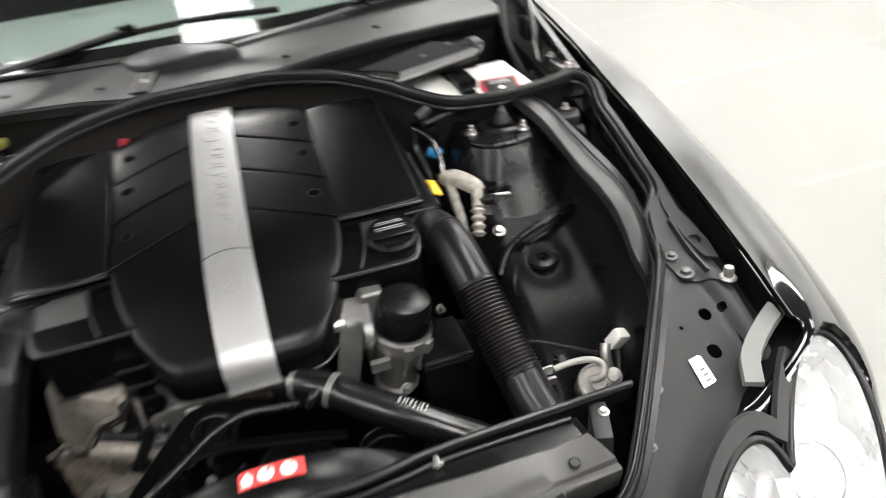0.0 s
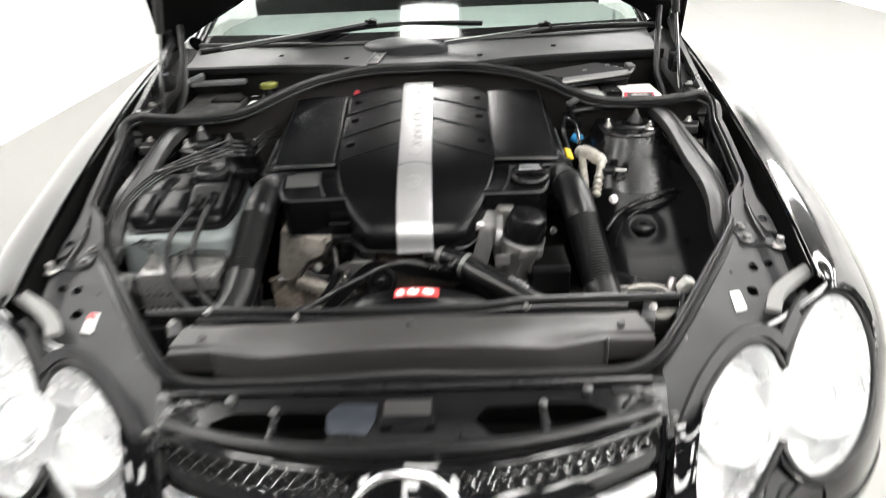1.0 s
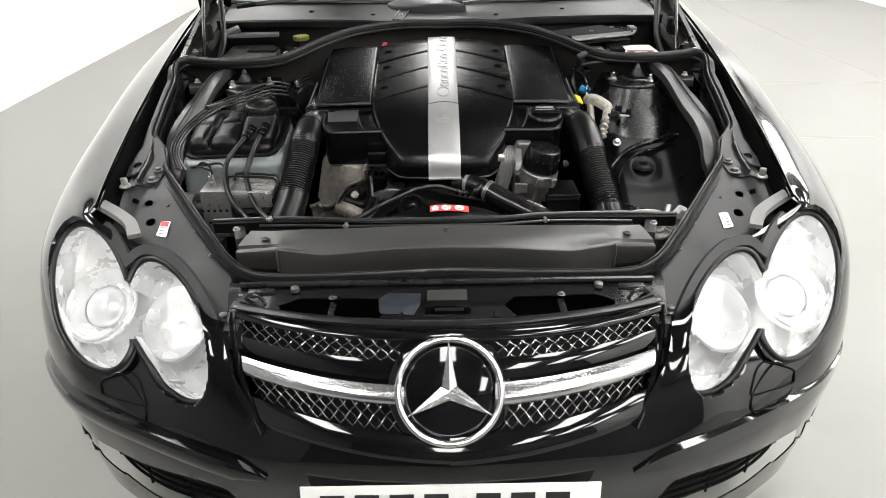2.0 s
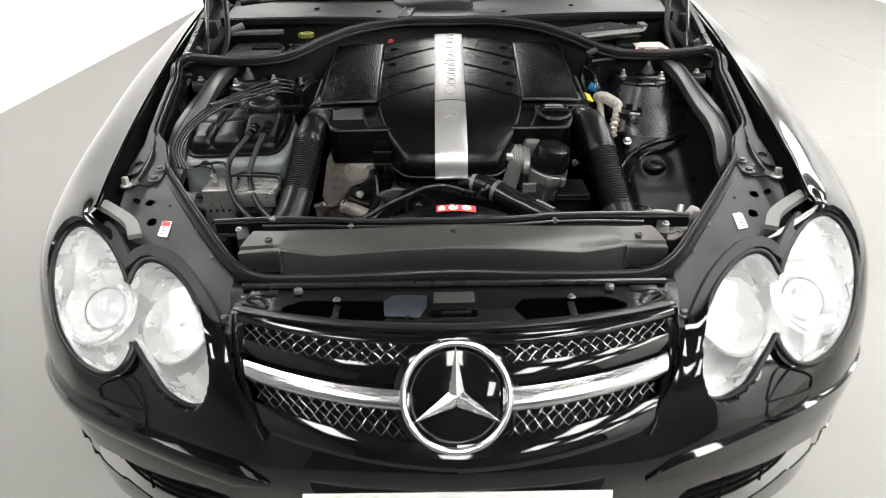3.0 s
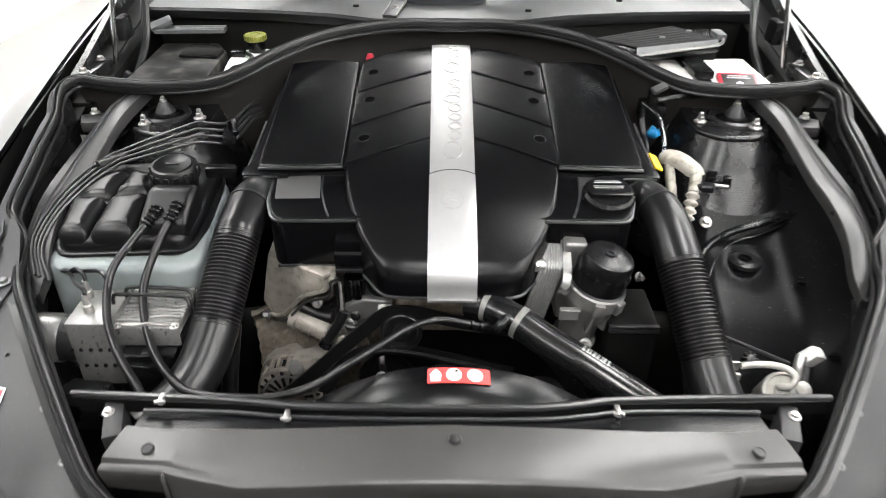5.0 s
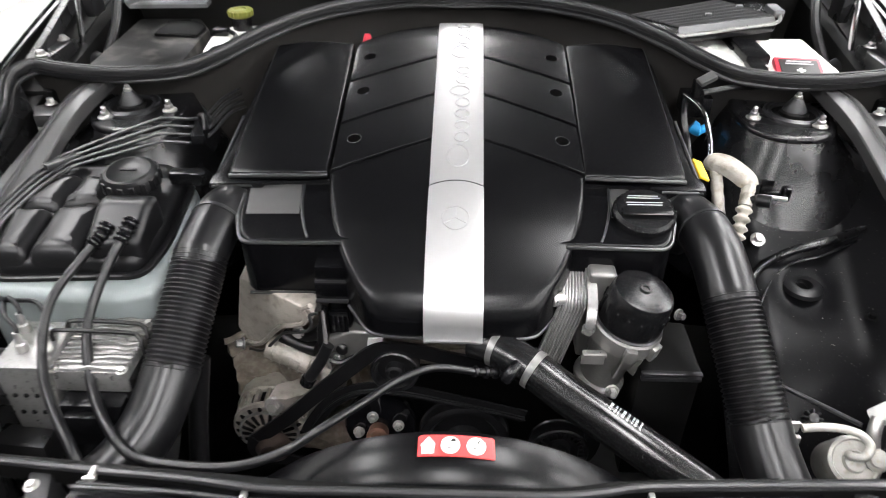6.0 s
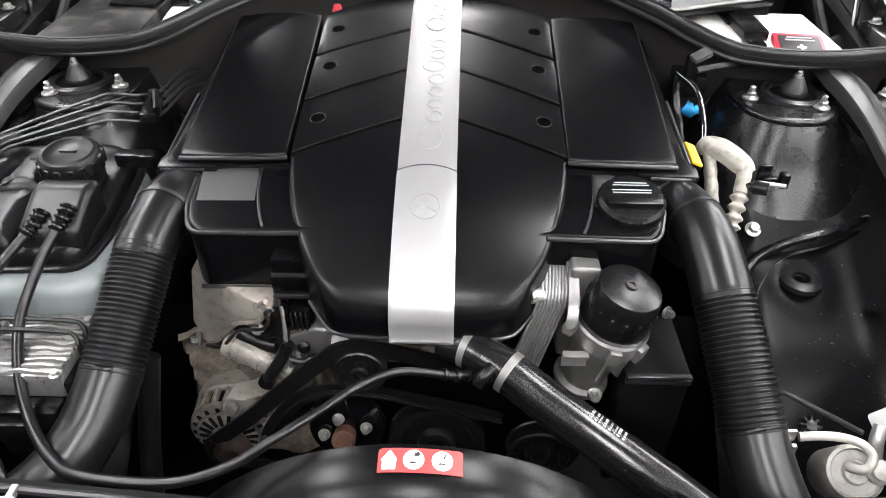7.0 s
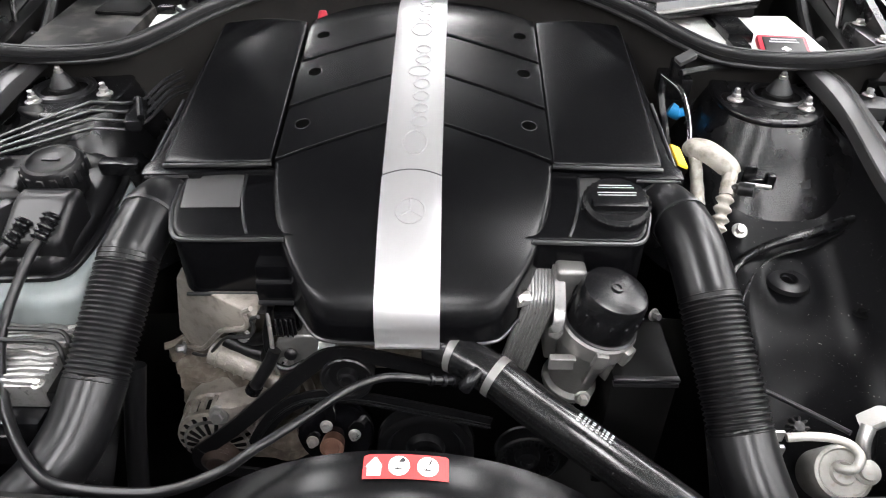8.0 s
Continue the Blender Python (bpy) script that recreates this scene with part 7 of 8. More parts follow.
# brake lines over the reservoir
lines = thing("brake_pipes", (-0.5, 0.9, 0.85), "four parallel dark steel brake pipes in a clip", "brake pipes")
for k in range(4):
    bm = bmesh.new()
    f = k / 3
    A = [(-0.630, 0.620, 0.765), (-0.655, 0.68, 0.79), (-0.650, 0.75, 0.814), (-0.628, 0.82, 0.834), (-0.600, 0.866, 0.846), (-0.580, 0.878, 0.852), (-0.53, 0.893, 0.868), (-0.460, 0.910, 0.889), (-0.446, 0.914, 0.891), (-0.430, 0.922, 0.887), (-0.415, 0.935, 0.880), (-0.405, 0.975, 0.868), (-0.395, 1.03, 0.872), (-0.38, 1.08, 0.87)]
    B = [(-0.600, 0.605, 0.765), (-0.628, 0.655, 0.79), (-0.625, 0.72, 0.814), (-0.602, 0.79, 0.832), (-0.572, 0.834, 0.844), (-0.555, 0.845, 0.848), (-0.51, 0.860, 0.856), (-0.450, 0.878, 0.867), (-0.437, 0.881, 0.868), (-0.420, 0.886, 0.865), (-0.403, 0.895, 0.860), (-0.388, 0.93, 0.855), (-0.375, 1.0, 0.86), (-0.365, 1.05, 0.85)]
    tube(bm, [lerp(Vector(p), Vector(q), f) for p, q in zip(A, B)], 0.0024, 8, 4)
    part("brake_pipe", bm, LIP, lines)
bm = bmesh.new()
box(bm, (0, 0, 0), (0.016, 0.056, 0.010), 0.002, pose(-0.586, 0.855, 0.847, 0, -8, -40))
part("pipe_clip", bm, LIP, lines, "grey pipe clip")
bm = bmesh.new()
box(bm, (0, 0, 0), (0.022, 0.072, 0.016), 0.003, pose(-0.398, 0.925, 0.866, 0, 0, 12))
tube(bm, [(-0.405, 0.95, 0.878), (-0.390, 0.93, 0.888), (-0.378, 0.895, 0.878)], 0.005, 8, 5)
part("pipe_bracket", bm, PLASTIC, lines)
# ---- brake control unit ----
absu = thing("brake_unit", (-0.46, 0.54, 0.68), "silver alloy brake control unit with ports and pipes", "brake unit")
bm = bmesh.new()
box(bm, (-0.512, 0.545, 0.705), (0.066, 0.085, 0.115), 0.004)
part("valve_block", bm, STEEL, absu, "machined alloy valve block")
bm = bmesh.new()
box(bm, (-0.432, 0.555, 0.735), (0.095, 0.095, 0.035), 0.006)
part("unit_lid", bm, STEEL, absu, "alloy lid with cooling ribs")
rnd = random.Random(4)
for k in range(11):
    bm = bmesh.new()
    y = 0.513 + 0.0088 * k
    tube(bm, [(lerp(-0.478, -0.386, j / 6), y + rnd.uniform(-0.002, 0.002), 0.7525 + rnd.uniform(-0.001, 0.002)) for j in range(7)], 0.0030, 6, 2)
    part("lid_rib", bm, STEEL, absu)
for k in range(2):
    bm = bmesh.new()
    x0, y0 = -0.492 + 0.012 * k, 0.552 + 0.018 * k
    tube(bm, [(x0, y0, 0.762), (x0 + 0.002, y0, 0.774), (x0 + 0.014, y0 + 0.002, 0.778), (-0.40, y0 + 0.006, 0.772), (-0.384, y0 + 0.004, 0.768), (-0.378, y0 - 0.004, 0.755), (-0.377, y0 - 0.008, 0.72)], 0.0028, 8, 4)
    part("loop_pipe", bm, RUBBER, absu, "thin dark pipe over the lid")
bm = bmesh.new()
box(bm, (-0.385, 0.535, 0.685), (0.018, 0.05, 0.11), 0.005)
part("unit_leg", bm, MATTE, absu)
bm = bmesh.new()
box(bm, (-0.43, 0.51, 0.68), (0.08, 0.05, 0.075), 0.006)
box(bm, (-0.44, 0.483, 0.69), (0.05, 0.012, 0.03), 0.003)
part("connector", bm, PLASTIC, absu, "black connector")
bm = bmesh.new()
lathe(bm, [(0.034, 0.0), (0.036, 0.02), (0.036, 0.075), (0.030, 0.085)], pose(-0.545, 0.545, 0.70) @ face_up((-1, -0.05, 0.1)), 32)
part("pump_motor", bm, SATIN, absu, "black round pump motor")
bm = bmesh.new()
lathe(bm, [(0.0368, 0.03), (0.0372, 0.032), (0.0372, 0.066), (0.0368, 0.068)], pose(-0.545, 0.545, 0.70) @ face_up((-1, -0.05, 0.1)), 32, False)
part("motor_label", bm, STEEL, absu, "silver motor band")
for x, y in ((-0.535, 0.568), (-0.500, 0.562), (-0.520, 0.533)):
    bm = bmesh.new()
    lathe(bm, [(0.007, 0.0), (0.007, 0.012), (0.0045, 0.014), (0.0035, 0.03)], pose(x, y, 0.762), 10)
    port = part("port", bm, ZINC, absu, "brake pipe union")
    bm = bmesh.new()
    tube(bm, [(x, y, 0.785), (x, y + 0.004, 0.798), (x - 0.02, y + 0.02, 0.800), (-0.575, 0.60, 0.785), (-0.61, 0.63, 0.77)], 0.0030, 6, 5)
    part("port_pipe", bm, RUBBER, port)
for k in range(10):
    bm = bmesh.new()
    lathe(bm, [(0.0035, 0), (0.0025, 0.002), (0.001, 0.001)], pose(-0.545 + 0.014 * (k % 5), 0.5025, 0.685 + 0.03 * (k // 5)) @ face_up((0, -1, 0)), 10)
    part("plug", bm, MATTE, absu)
bm = bmesh.new()
prism(bm, [(-0.57, 0.475), (-0.50, 0.47), (-0.50, 0.50), (-0.57, 0.51)], 0.58, 0.655, 0.003)
part("unit_bracket", bm, SATIN, absu)

for k in range(7):
    bm = bmesh.new()
    box(bm, (-0.3835, 0.518 + 0.0125 * k, 0.700), (0.007, 0.006, 0.066), 0.0015, None, 1)
    part("flank_rib", bm, STEEL, absu)
for x, y in ((-0.474, 0.512), (-0.391, 0.512), (-0.474, 0.598), (-0.391, 0.598)):
    bolt("lid_screw", (x, y, 0.752), 0.0045, 0.005, absu, ZINC)
absu.location += Vector((-0.008, 0.028, -0.020))

# ---- air conditioning pipe, plug and drier ----
ac = thing("cooling_pipe", (0.41, 0.83, 0.8), "weathered off-white cooling pipe with a ribbed end", "pipe")
bm = bmesh.new()
tube(bm, [(0.384, 0.908, 0.828), (0.391, 0.903, 0.836), (0.403, 0.892, 0.839), (0.418, 0.876, 0.835), (0.432, 0.861, 0.827), (0.438, 0.854, 0.820)], lambda t: table(t, [0, 0.15, 0.4, 0.75, 1], [0.0095, 0.0145, 0.0152, 0.0142, 0.0095]), n=4, section=[(-1, -0.7), (-1.08, 0.0), (-0.85, 0.55), (-0.3, 0.8), (0.3, 0.8), (0.85, 0.55), (1.08, 0.0), (1, -0.7), (0, -0.85)])
part("pipe_head", bm, OLDWHITE, ac, "", 50)
bm = bmesh.new()
tube(bm, [(0.394, 0.895, 0.828), (0.393, 0.868, 0.806), (0.393, 0.84, 0.782), (0.393, 0.82, 0.75)], lambda t: 0.0088 + 0.0006 * math.sin(30 * t), 14, 6)
part("pipe_leg", bm, OLDWHITE, ac)
bm = bmesh.new()
tube(bm, [(0.434, 0.860, 0.828), (0.429, 0.846, 0.812), (0.425, 0.834, 0.800)], lambda t: 0.0098 + 0.0005 * math.sin(25 * t), 14, 6)
part("upper_leg", bm, OLDWHITE, ac)
bm = bmesh.new()
tube(bm, [(0.425, 0.834, 0.800), (0.420, 0.822, 0.787), (0.415, 0.810, 0.773), (0.411, 0.800, 0.761)], lambda t: 0.0098 + 0.0026 * math.sin(t * 2 * math.pi * 4 - 1.5), 18, 14)
part("ribbed_leg", bm, OLDWHITE, ac, "", 60)
bm = bmesh.new()
tube(bm, [(0.428, 0.840, 0.808), (0.442, 0.832, 0.811), (0.456, 0.824, 0.813)], lambda t: 0.0065 if t < 0.4 else 0.0095, 14, 6)
part("service_cap", bm, RUBBER, ac, "black service port cap")
bm = bmesh.new()
tube(bm, [(0.385, 0.90, 0.835), (0.395, 0.95, 0.85), (0.392, 1.0, 0.875), (0.372, 1.04, 0.885)], 0.0045, 10, 6)
part("metal_line", bm, WIRE, ac, "thin steel line")
clip = thing("sensor_bracket", (0.47, 0.86, 0.8), "small black bracket with a screw on the tower", "bracket")
bm = bmesh.new()
box(bm, (0.464, 0.866, 0.815), (0.018, 0.005, 0.024), 0.002, None)
box(bm, (0.490, 0.858, 0.808), (0.012, 0.014, 0.022), 0.003)
box(bm, (0.478, 0.862, 0.806), (0.030, 0.007, 0.007), 0.002)
part("bracket_plate", bm, PLASTIC, clip)
bm = bmesh.new()
tube(bm, [(0.455, 0.853, 0.806), (0.49, 0.848, 0.804)], 0.003, 8, 0)
part("screw", bm, ZINC, clip)
con = thing("wiring_plug", (0.385, 1.03, 0.86), "black wiring plug with a blue connector", "connector")
bm = bmesh.new()
box(bm, (0.395, 1.055, 0.865), (0.045, 0.05, 0.035), 0.005)
box(bm, (0.388, 1.03, 0.895), (0.02, 0.018, 0.04), 0.004)
tube(bm, [(0.37, 1.03, 0.88), (0.365, 1.0, 0.86), (0.372, 0.97, 0.82), (0.38, 0.95, 0.76)], 0.006, 8, 6)
part("plug_body", bm, PLASTIC, con)
bm = bmesh.new()
tube(bm, [(0.395, 1.045, 0.828), (0.408, 1.04, 0.822), (0.422, 1.04, 0.829)], lambda t: 0.011 if t < 0.6 else 0.007, 10, 5)
part("blue_connector", bm, BLUE, con, "bright blue connector")
bm = bmesh.new()
box(bm, (0, 0, 0), (0.028, 0.016, 0.008), 0.002, pose(0.382, 0.985, 0.934, 15, -20, 20))
part("grey_clip", bm, GREYPAD, con, "grey plastic clip")
bm = bmesh.new()
tube(bm, [(0.385, 1.0, 0.905), (0.43, 1.02, 0.905), (0.47, 1.05, 0.895), (0.53, 1.065, 0.89), (0.57, 1.06, 0.885)], 0.005, 8, 6)
part("cable", bm, RUBBER, con)
drier = thing("receiver_drier", (0.49, 0.50, 0.62), "round white drier with curled pipes beside the air duct", "drier")
DRIER = mat("off-white weathered alloy", (0.33, 0.32, 0.295), 0.38, metal=0.2, var=0.18, scale=60, bump=0.4, bscale=240, dust=0.5, dustcol=(0.2, 0.17, 0.12), dscale=120, dlow=0.56, dwide=0.15)
at = pose(0.488, 0.500, 0.650) @ face_up((-0.15, -0.55, 0.82))
bm = bmesh.new()
lathe(bm, [(0.024, -0.075), (0.030, -0.070), (0.0315, -0.010), (0.030, -0.002), (0.0265, 0.0), (0.0245, -0.003), (0.014, -0.004), (0.012, 0.001), (0.002, 0.002)], at, 36)
part("canister", bm, DRIER, drier)
bm = bmesh.new()
tube(bm, [(0.428, 0.528, 0.674), (0.450, 0.527, 0.678), (0.475, 0.524, 0.679), (0.492, 0.515, 0.679), (0.497, 0.501, 0.676), (0.487, 0.490, 0.670), (0.477, 0.495, 0.664), (0.478, 0.503, 0.658)], 0.0052, 12, 6)
part("curled_pipe", bm, DRIER, drier)
bm = bmesh.new()
lathe(bm, [(0.013, -0.004), (0.014, 0.003), (0.010, 0.005), (0.009, 0.010), (0.004, 0.012)], at @ pose(0.022, 0.006, 0.0), 18)
part("port_boss", bm, DRIER, drier)
bm = bmesh.new()
tube(bm, [(0.512, 0.512, 0.655), (0.510, 0.522, 0.676), (0.516, 0.533, 0.690)], 0.008, 12, 6)
part("pipe_union", bm, ZINC, drier)
for k in range(8):
    a = 2 * math.pi * k / 8
    bm = bmesh.new()
    box(bm, (0, 0, 0), (0.012, 0.0032, 0.012), 0.001, pose(0.448, 0.547, 0.668) @ face_up((-0.1, -0.5, 0.85)) @ pose(0.006 * math.cos(a), 0.006 * math.sin(a), 0.004, 0, 0, math.degrees(a)), 1)
    part("valve_fin", bm, RUBBER, drier)
bm = bmesh.new()
lathe(bm, [(0.006, 0), (0.006, 0.011), (0.003, 0.012)], pose(0.448, 0.547, 0.668) @ face_up((-0.1, -0.5, 0.85)), 14)
part("valve_cap", bm, RUBBER, drier, "dark ribbed valve cap")
for c, sz in (((0.418, 0.535, 0.668), (0.022, 0.004, 0.016)), ((0.424, 0.528, 0.652), (0.014, 0.006, 0.014))):
    bm = bmesh.new()
    box(bm, c, sz, 0.001)
    part("foot_bracket", bm, ZINC, drier, "small bright bracket")
bm = bmesh.new()
tube(bm, [(0.425, 0.618, 0.658), (0.44, 0.607, 0.660), (0.478, 0.575, 0.661), (0.507, 0.540, 0.668)], 0.0032, 8, 5)
part("wire", bm, LEDGE, drier, "grey wire")
wp = thing("white_plug", (0.56, 0.575, 0.63), "crumpled white plastic plug on a wire", "plug")
bm = bmesh.new()
box(bm, (0, 0, 0), (0.026, 0.022, 0.034), 0.006, pose(0.561, 0.578, 0.648, 20, 25, 15))
part("plug_body", bm, WHITE, wp)
bm = bmesh.new()
tube(bm, [(0.558, 0.572, 0.632), (0.55, 0.55, 0.61), (0.53, 0.53, 0.60)], 0.009, 10, 5)
part("plug_base", bm, RUBBER, wp)

# ---- rear shelf: battery, fluid tank, filter box ----
batt = thing("battery", (0.54, 1.2, 0.72), "white-topped car battery with a black terminal cover", "battery")
bm = bmesh.new()
box(bm, (0.540, 1.200, 0.80), (0.230, 0.19, 0.19), 0.006)
part("case", bm, WHITE, batt)
bm = bmesh.new()
box(bm, (0.523, 1.20, 0.902), (0.042, 0.095, 0.018), 0.004)
box(bm, (0.515, 1.135, 0.893), (0.03, 0.04, 0.02), 0.004)
box(bm, (0.505, 1.255, 0.897), (0.012, 0.06, 0.008), 0.002)
part("terminal_cover", bm, PLASTIC, batt, "black terminal cover")
bm = bmesh.new()
RT = pose(0.584, 1.125, 0.896, 14, 0, -6)
box(bm, (0, 0, 0), (0.078, 0.060, 0.012), 0.004, RT)
redt = part("plus_cover", bm, PINK, batt, "red terminal cover")
bm = bmesh.new()
box(bm, (0, -0.002, 0.0062), (0.064, 0.046, 0.003), 0.001, RT)
part("plus_panel", bm, INK, redt, "black panel with white print")
bm = bmesh.new()
box(bm, (0, -0.012, 0.0080), (0.014, 0.004, 0.001), 0, RT)
box(bm, (0, -0.012, 0.0082), (0.004, 0.012, 0.0012), 0, RT)
part("plus_sign", bm, PAPER, redt)
for yy, w in ((0.014, 0.04), (0.007, 0.046)):
    bm = bmesh.new()
    box(bm, (0, yy, 0.0080), (w, 0.003, 0.001), 0, RT)
    part("print_bar", bm, CAPPRINT, redt)
shelf = thing("rear_shelf", (0, 1.3, 0.8), "black shelf behind the bulkhead", "car panel")
bm = bmesh.new()
box(bm, (0, 1.30, 0.72), (1.44, 0.44, 0.02), 0.004)
part("shelf_pan", bm, MATTE, shelf)
tank = thing("brake_fluid_tank", (-0.43, 1.28, 0.8), "white brake fluid tank with a yellow-green cap", "fluid tank")
bm = bmesh.new()
prism(bm, rounded([(-0.485, 1.20), (-0.395, 1.20), (-0.385, 1.30), (-0.40, 1.37), (-0.47, 1.37), (-0.492, 1.30)], [0.02, 0.02, 0.02, 0.02, 0.02, 0.02], 4), 0.76, lambda x, y: 0.888 + 0.004 * math.sin((y - 1.2) * 18), 0.012)
part("tank", bm, WHITE, tank)
bm = bmesh.new()
lathe(bm, [(0.021, 0.0), (0.0235, 0.003), (0.0235, 0.012), (0.021, 0.014), (0.012, 0.0145), (0.011, 0.0125), (0.002, 0.0125)], pose(-0.440, 1.338, 0.915), 28)
part("cap", bm, LIME, tank, "yellow-green screw cap")
bm = bmesh.new()
lathe(bm, [(0.019, -0.03), (0.019, 0.002), (0.021, 0.004)], pose(-0.440, 1.338, 0.911), 24)
part("neck", bm, PLASTIC, tank, "dark filler neck")
for k in range(16):
    a = 2 * math.pi * k / 16
    bm = bmesh.new()
    box(bm, (0, 0, 0), (0.004, 0.005, 0.012), 0.001, pose(-0.440 + 0.0232 * math.cos(a), 1.338 + 0.0232 * math.sin(a), 0.9225, 0, 0, math.degrees(a)), 1)
    part("cap_rib", bm, LIME, tank)
bm = bmesh.new()
box(bm, (-0.470, 1.295, 0.898), (0.030, 0.022, 0.014), 0.003)
part("level_plug", bm, PLASTIC, tank, "black sensor plug")
bm = bmesh.new()
tube(bm, [(-0.452, 1.293, 0.899), (-0.435, 1.27, 0.897), (-0.445, 1.235, 0.892), (-0.468, 1.21, 0.888), (-0.474, 1.18, 0.85)], 0.004, 8, 6)
part("wire", bm, RUBBER, tank)
STAY = mat("grey painted pressed steel", (0.11, 0.112, 0.115), 0.4, metal=0.3, var=0.15, scale=30, bump=0.05)
bx = thing("control_box", (-0.55, 1.25, 0.75), "flat black control box lid with dust", "control box")
bm = bmesh.new()
prism(bm, [(-0.665, 1.10), (-0.500, 1.10), (-0.510, 1.34), (-0.545, 1.40), (-0.675, 1.40)], 0.74, lambda x, y: 0.890 + 0.004 * math.sin(x * 60) * math.sin(y * 40), 0.008)
part("lid", bm, DUSTY, bx, "dusty black lid")
bm = bmesh.new()
prism(bm, rounded([(-0.605, 1.285), (-0.515, 1.275), (-0.512, 1.335), (-0.55, 1.375), (-0.60, 1.36)], [0.01] * 5, 4), 0.888, lambda x, y: 0.8965 + 0.004 * math.sin(x * 110) * math.cos(y * 90), 0.004)
part("foam", bm, MATTE, bx, "crumpled dark foam")
bm = bmesh.new()
tube(bm, [(-0.685, 1.395, 0.922), (-0.62, 1.40, 0.922), (-0.525, 1.405, 0.922)], 0.017, n=4, section=[(-1, -0.35), (-1, 0.1), (-0.75, 0.3), (-0.3, 0.3), (-0.15, 0.05), (0.15, 0.05), (0.3, 0.3), (0.75, 0.3), (1, 0.1), (1, -0.35)])
box(bm, (0, 0, 0), (0.05, 0.035, 0.012), 0.004, pose(-0.672, 1.40, 0.934, 10, -18, 20))
part("stay_bar", bm, STAY, bx, "grey pressed steel stay")
fil = thing("cabin_filter", (0.46, 1.3, 0.9), "black cabin air filter with a mesh top", "air filter")
FILT = [(0.300, 1.300), (0.385, 1.192), (0.588, 1.268), (0.606, 1.310), (0.614, 1.385), (0.590, 1.408), (0.500, 1.420)]
bm = bmesh.new()
prism(bm, rounded(FILT, [0.01, 0.01, 0.012, 0.02, 0.012, 0.01, 0.01], 3), 0.915, 0.932, 0.004)
part("filter_box", bm, PLASTIC, fil)
# honeycomb: two sets of slanted bars and one along
def on_filter(u, v):
    a = Vector((0.325, 1.302, 0.9345)).lerp(Vector((0.520, 1.405, 0.9345)), u)
    b = Vector((0.400, 1.235, 0.9345)).lerp(Vector((0.592, 1.302, 0.9345)), u)
    return b.lerp(a, v)


for v in (0.0, 0.14, 0.28, 0.42, 0.56, 0.70, 0.85, 1.0):
    bm = bmesh.new()
    tube(bm, [on_filter(0, v), on_filter(1, v)], 0.0017, 4, 0)
    part("mesh_bar", bm, LEDGE, fil)
for k in range(30):
    bm = bmesh.new()
    u = k / 29
    tube(bm, [on_filter(u, 0.0), on_filter(min(1.0, u + 0.02), 0.5), on_filter(u, 1.0)], 0.0015, 4, 0)
    part("mesh_bar", bm, LEDGE, fil)
bm = bmesh.new()
grid(bm, [[tuple(Vector((0.388, 1.190, 0.9345)).lerp(Vector((0.585, 1.266, 0.9345)), q)) for q in (0, 0.3, 0.6, 1)], [tuple(Vector((0.396, 1.224, 0.937)).lerp(Vector((0.590, 1.292, 0.937)), q)) for q in (0, 0.3, 0.6, 1)]])
thicken(bm, 0.002)
part("filter_ledge", bm, STAY, fil, "dull grey front ledge")
bm = bmesh.new()
tube(bm, [(0.382, 1.188, 0.931), (0.45, 1.212, 0.932), (0.53, 1.242, 0.933), (0.585, 1.264, 0.934), (0.604, 1.300, 0.935), (0.611, 1.345, 0.936)], 0.0038, 8, 6)
part("filter_edge", bm, STEEL, fil, "dull metal filter edge")
bm = bmesh.new()
box(bm, (0.602, 1.325, 0.938), (0.022, 0.05, 0.014), 0.004, pose(0, 0, 0))
part("end_clip", bm, STAY, fil, "pale end clip")
for x, y in ((0.47, 1.30), (0.545, 1.355)):
    bm = bmesh.new()
    box(bm, (x, y, 0.9375), (0.012, 0.008, 0.004), 0.001)
    part("mesh_clip", bm, STAY, fil)
bm = bmesh.new()
box(bm, (0.50, 1.33, 0.82), (0.18, 0.10, 0.19), 0.008)
part("filter_duct", bm, MATTE, fil, "black duct below the filter")

# ---- cowl, screen and wipers ----
cowl = thing("cowl", (0, 1.4, 0.9), "weathered black plastic cowl below the windscreen", "car panel")
bm = bmesh.new()
rows = []
for i in range(41):
    x = lerp(-0.74, 0.74, i / 40)
    a = abs(x)
    y0 = table(a, [0, 0.15, 0.26, 0.40, 0.55, 0.74], [1.286, 1.290, 1.345, 1.395, 1.435, 1.475])
    y1 = 1.49 + 0.20 * (a / 0.74) ** 2
    z0 = table(a, [0, 0.3, 0.74], [0.968, 0.958, 0.94])
    rows.append([(x, y0 + 0.004, z0 - 0.008), (x, y0 + 0.006, z0), (x, y0 + 0.012, z0 + 0.006), (x, lerp(y0, y1, 0.5), z0 + 0.012), (x, y1 - 0.02, 0.992 - 0.02 * (a / 0.74) ** 2), (x, y1, 0.998 - 0.02 * (a / 0.74) ** 2)])
grid(bm, rows)
thicken(bm, 0.003)
part("cowl_panel", bm, COWLTOP, cowl, "weathered grey cowl top")
bm = bmesh.new()
tube(bm, [(x, table(abs(x), [0, 0.15, 0.26, 0.40, 0.55, 0.74], [1.286, 1.290, 1.345, 1.395, 1.435, 1.475]), table(abs(x), [0, 0.3, 0.74], [0.972, 0.963, 0.945])) for x in [lerp(-0.72, 0.72, k / 28) for k in range(29)]], 0.0125, n=3, section=[(-1, -1), (-1.1, -0.1), (-0.85, 0.5), (-0.45, 0.6), (-0.25, 0.15), (0.0, 0.15), (0.15, 0.65), (0.6, 0.8), (1.0, 0.4), (1.05, -0.3), (0.95, -1)])
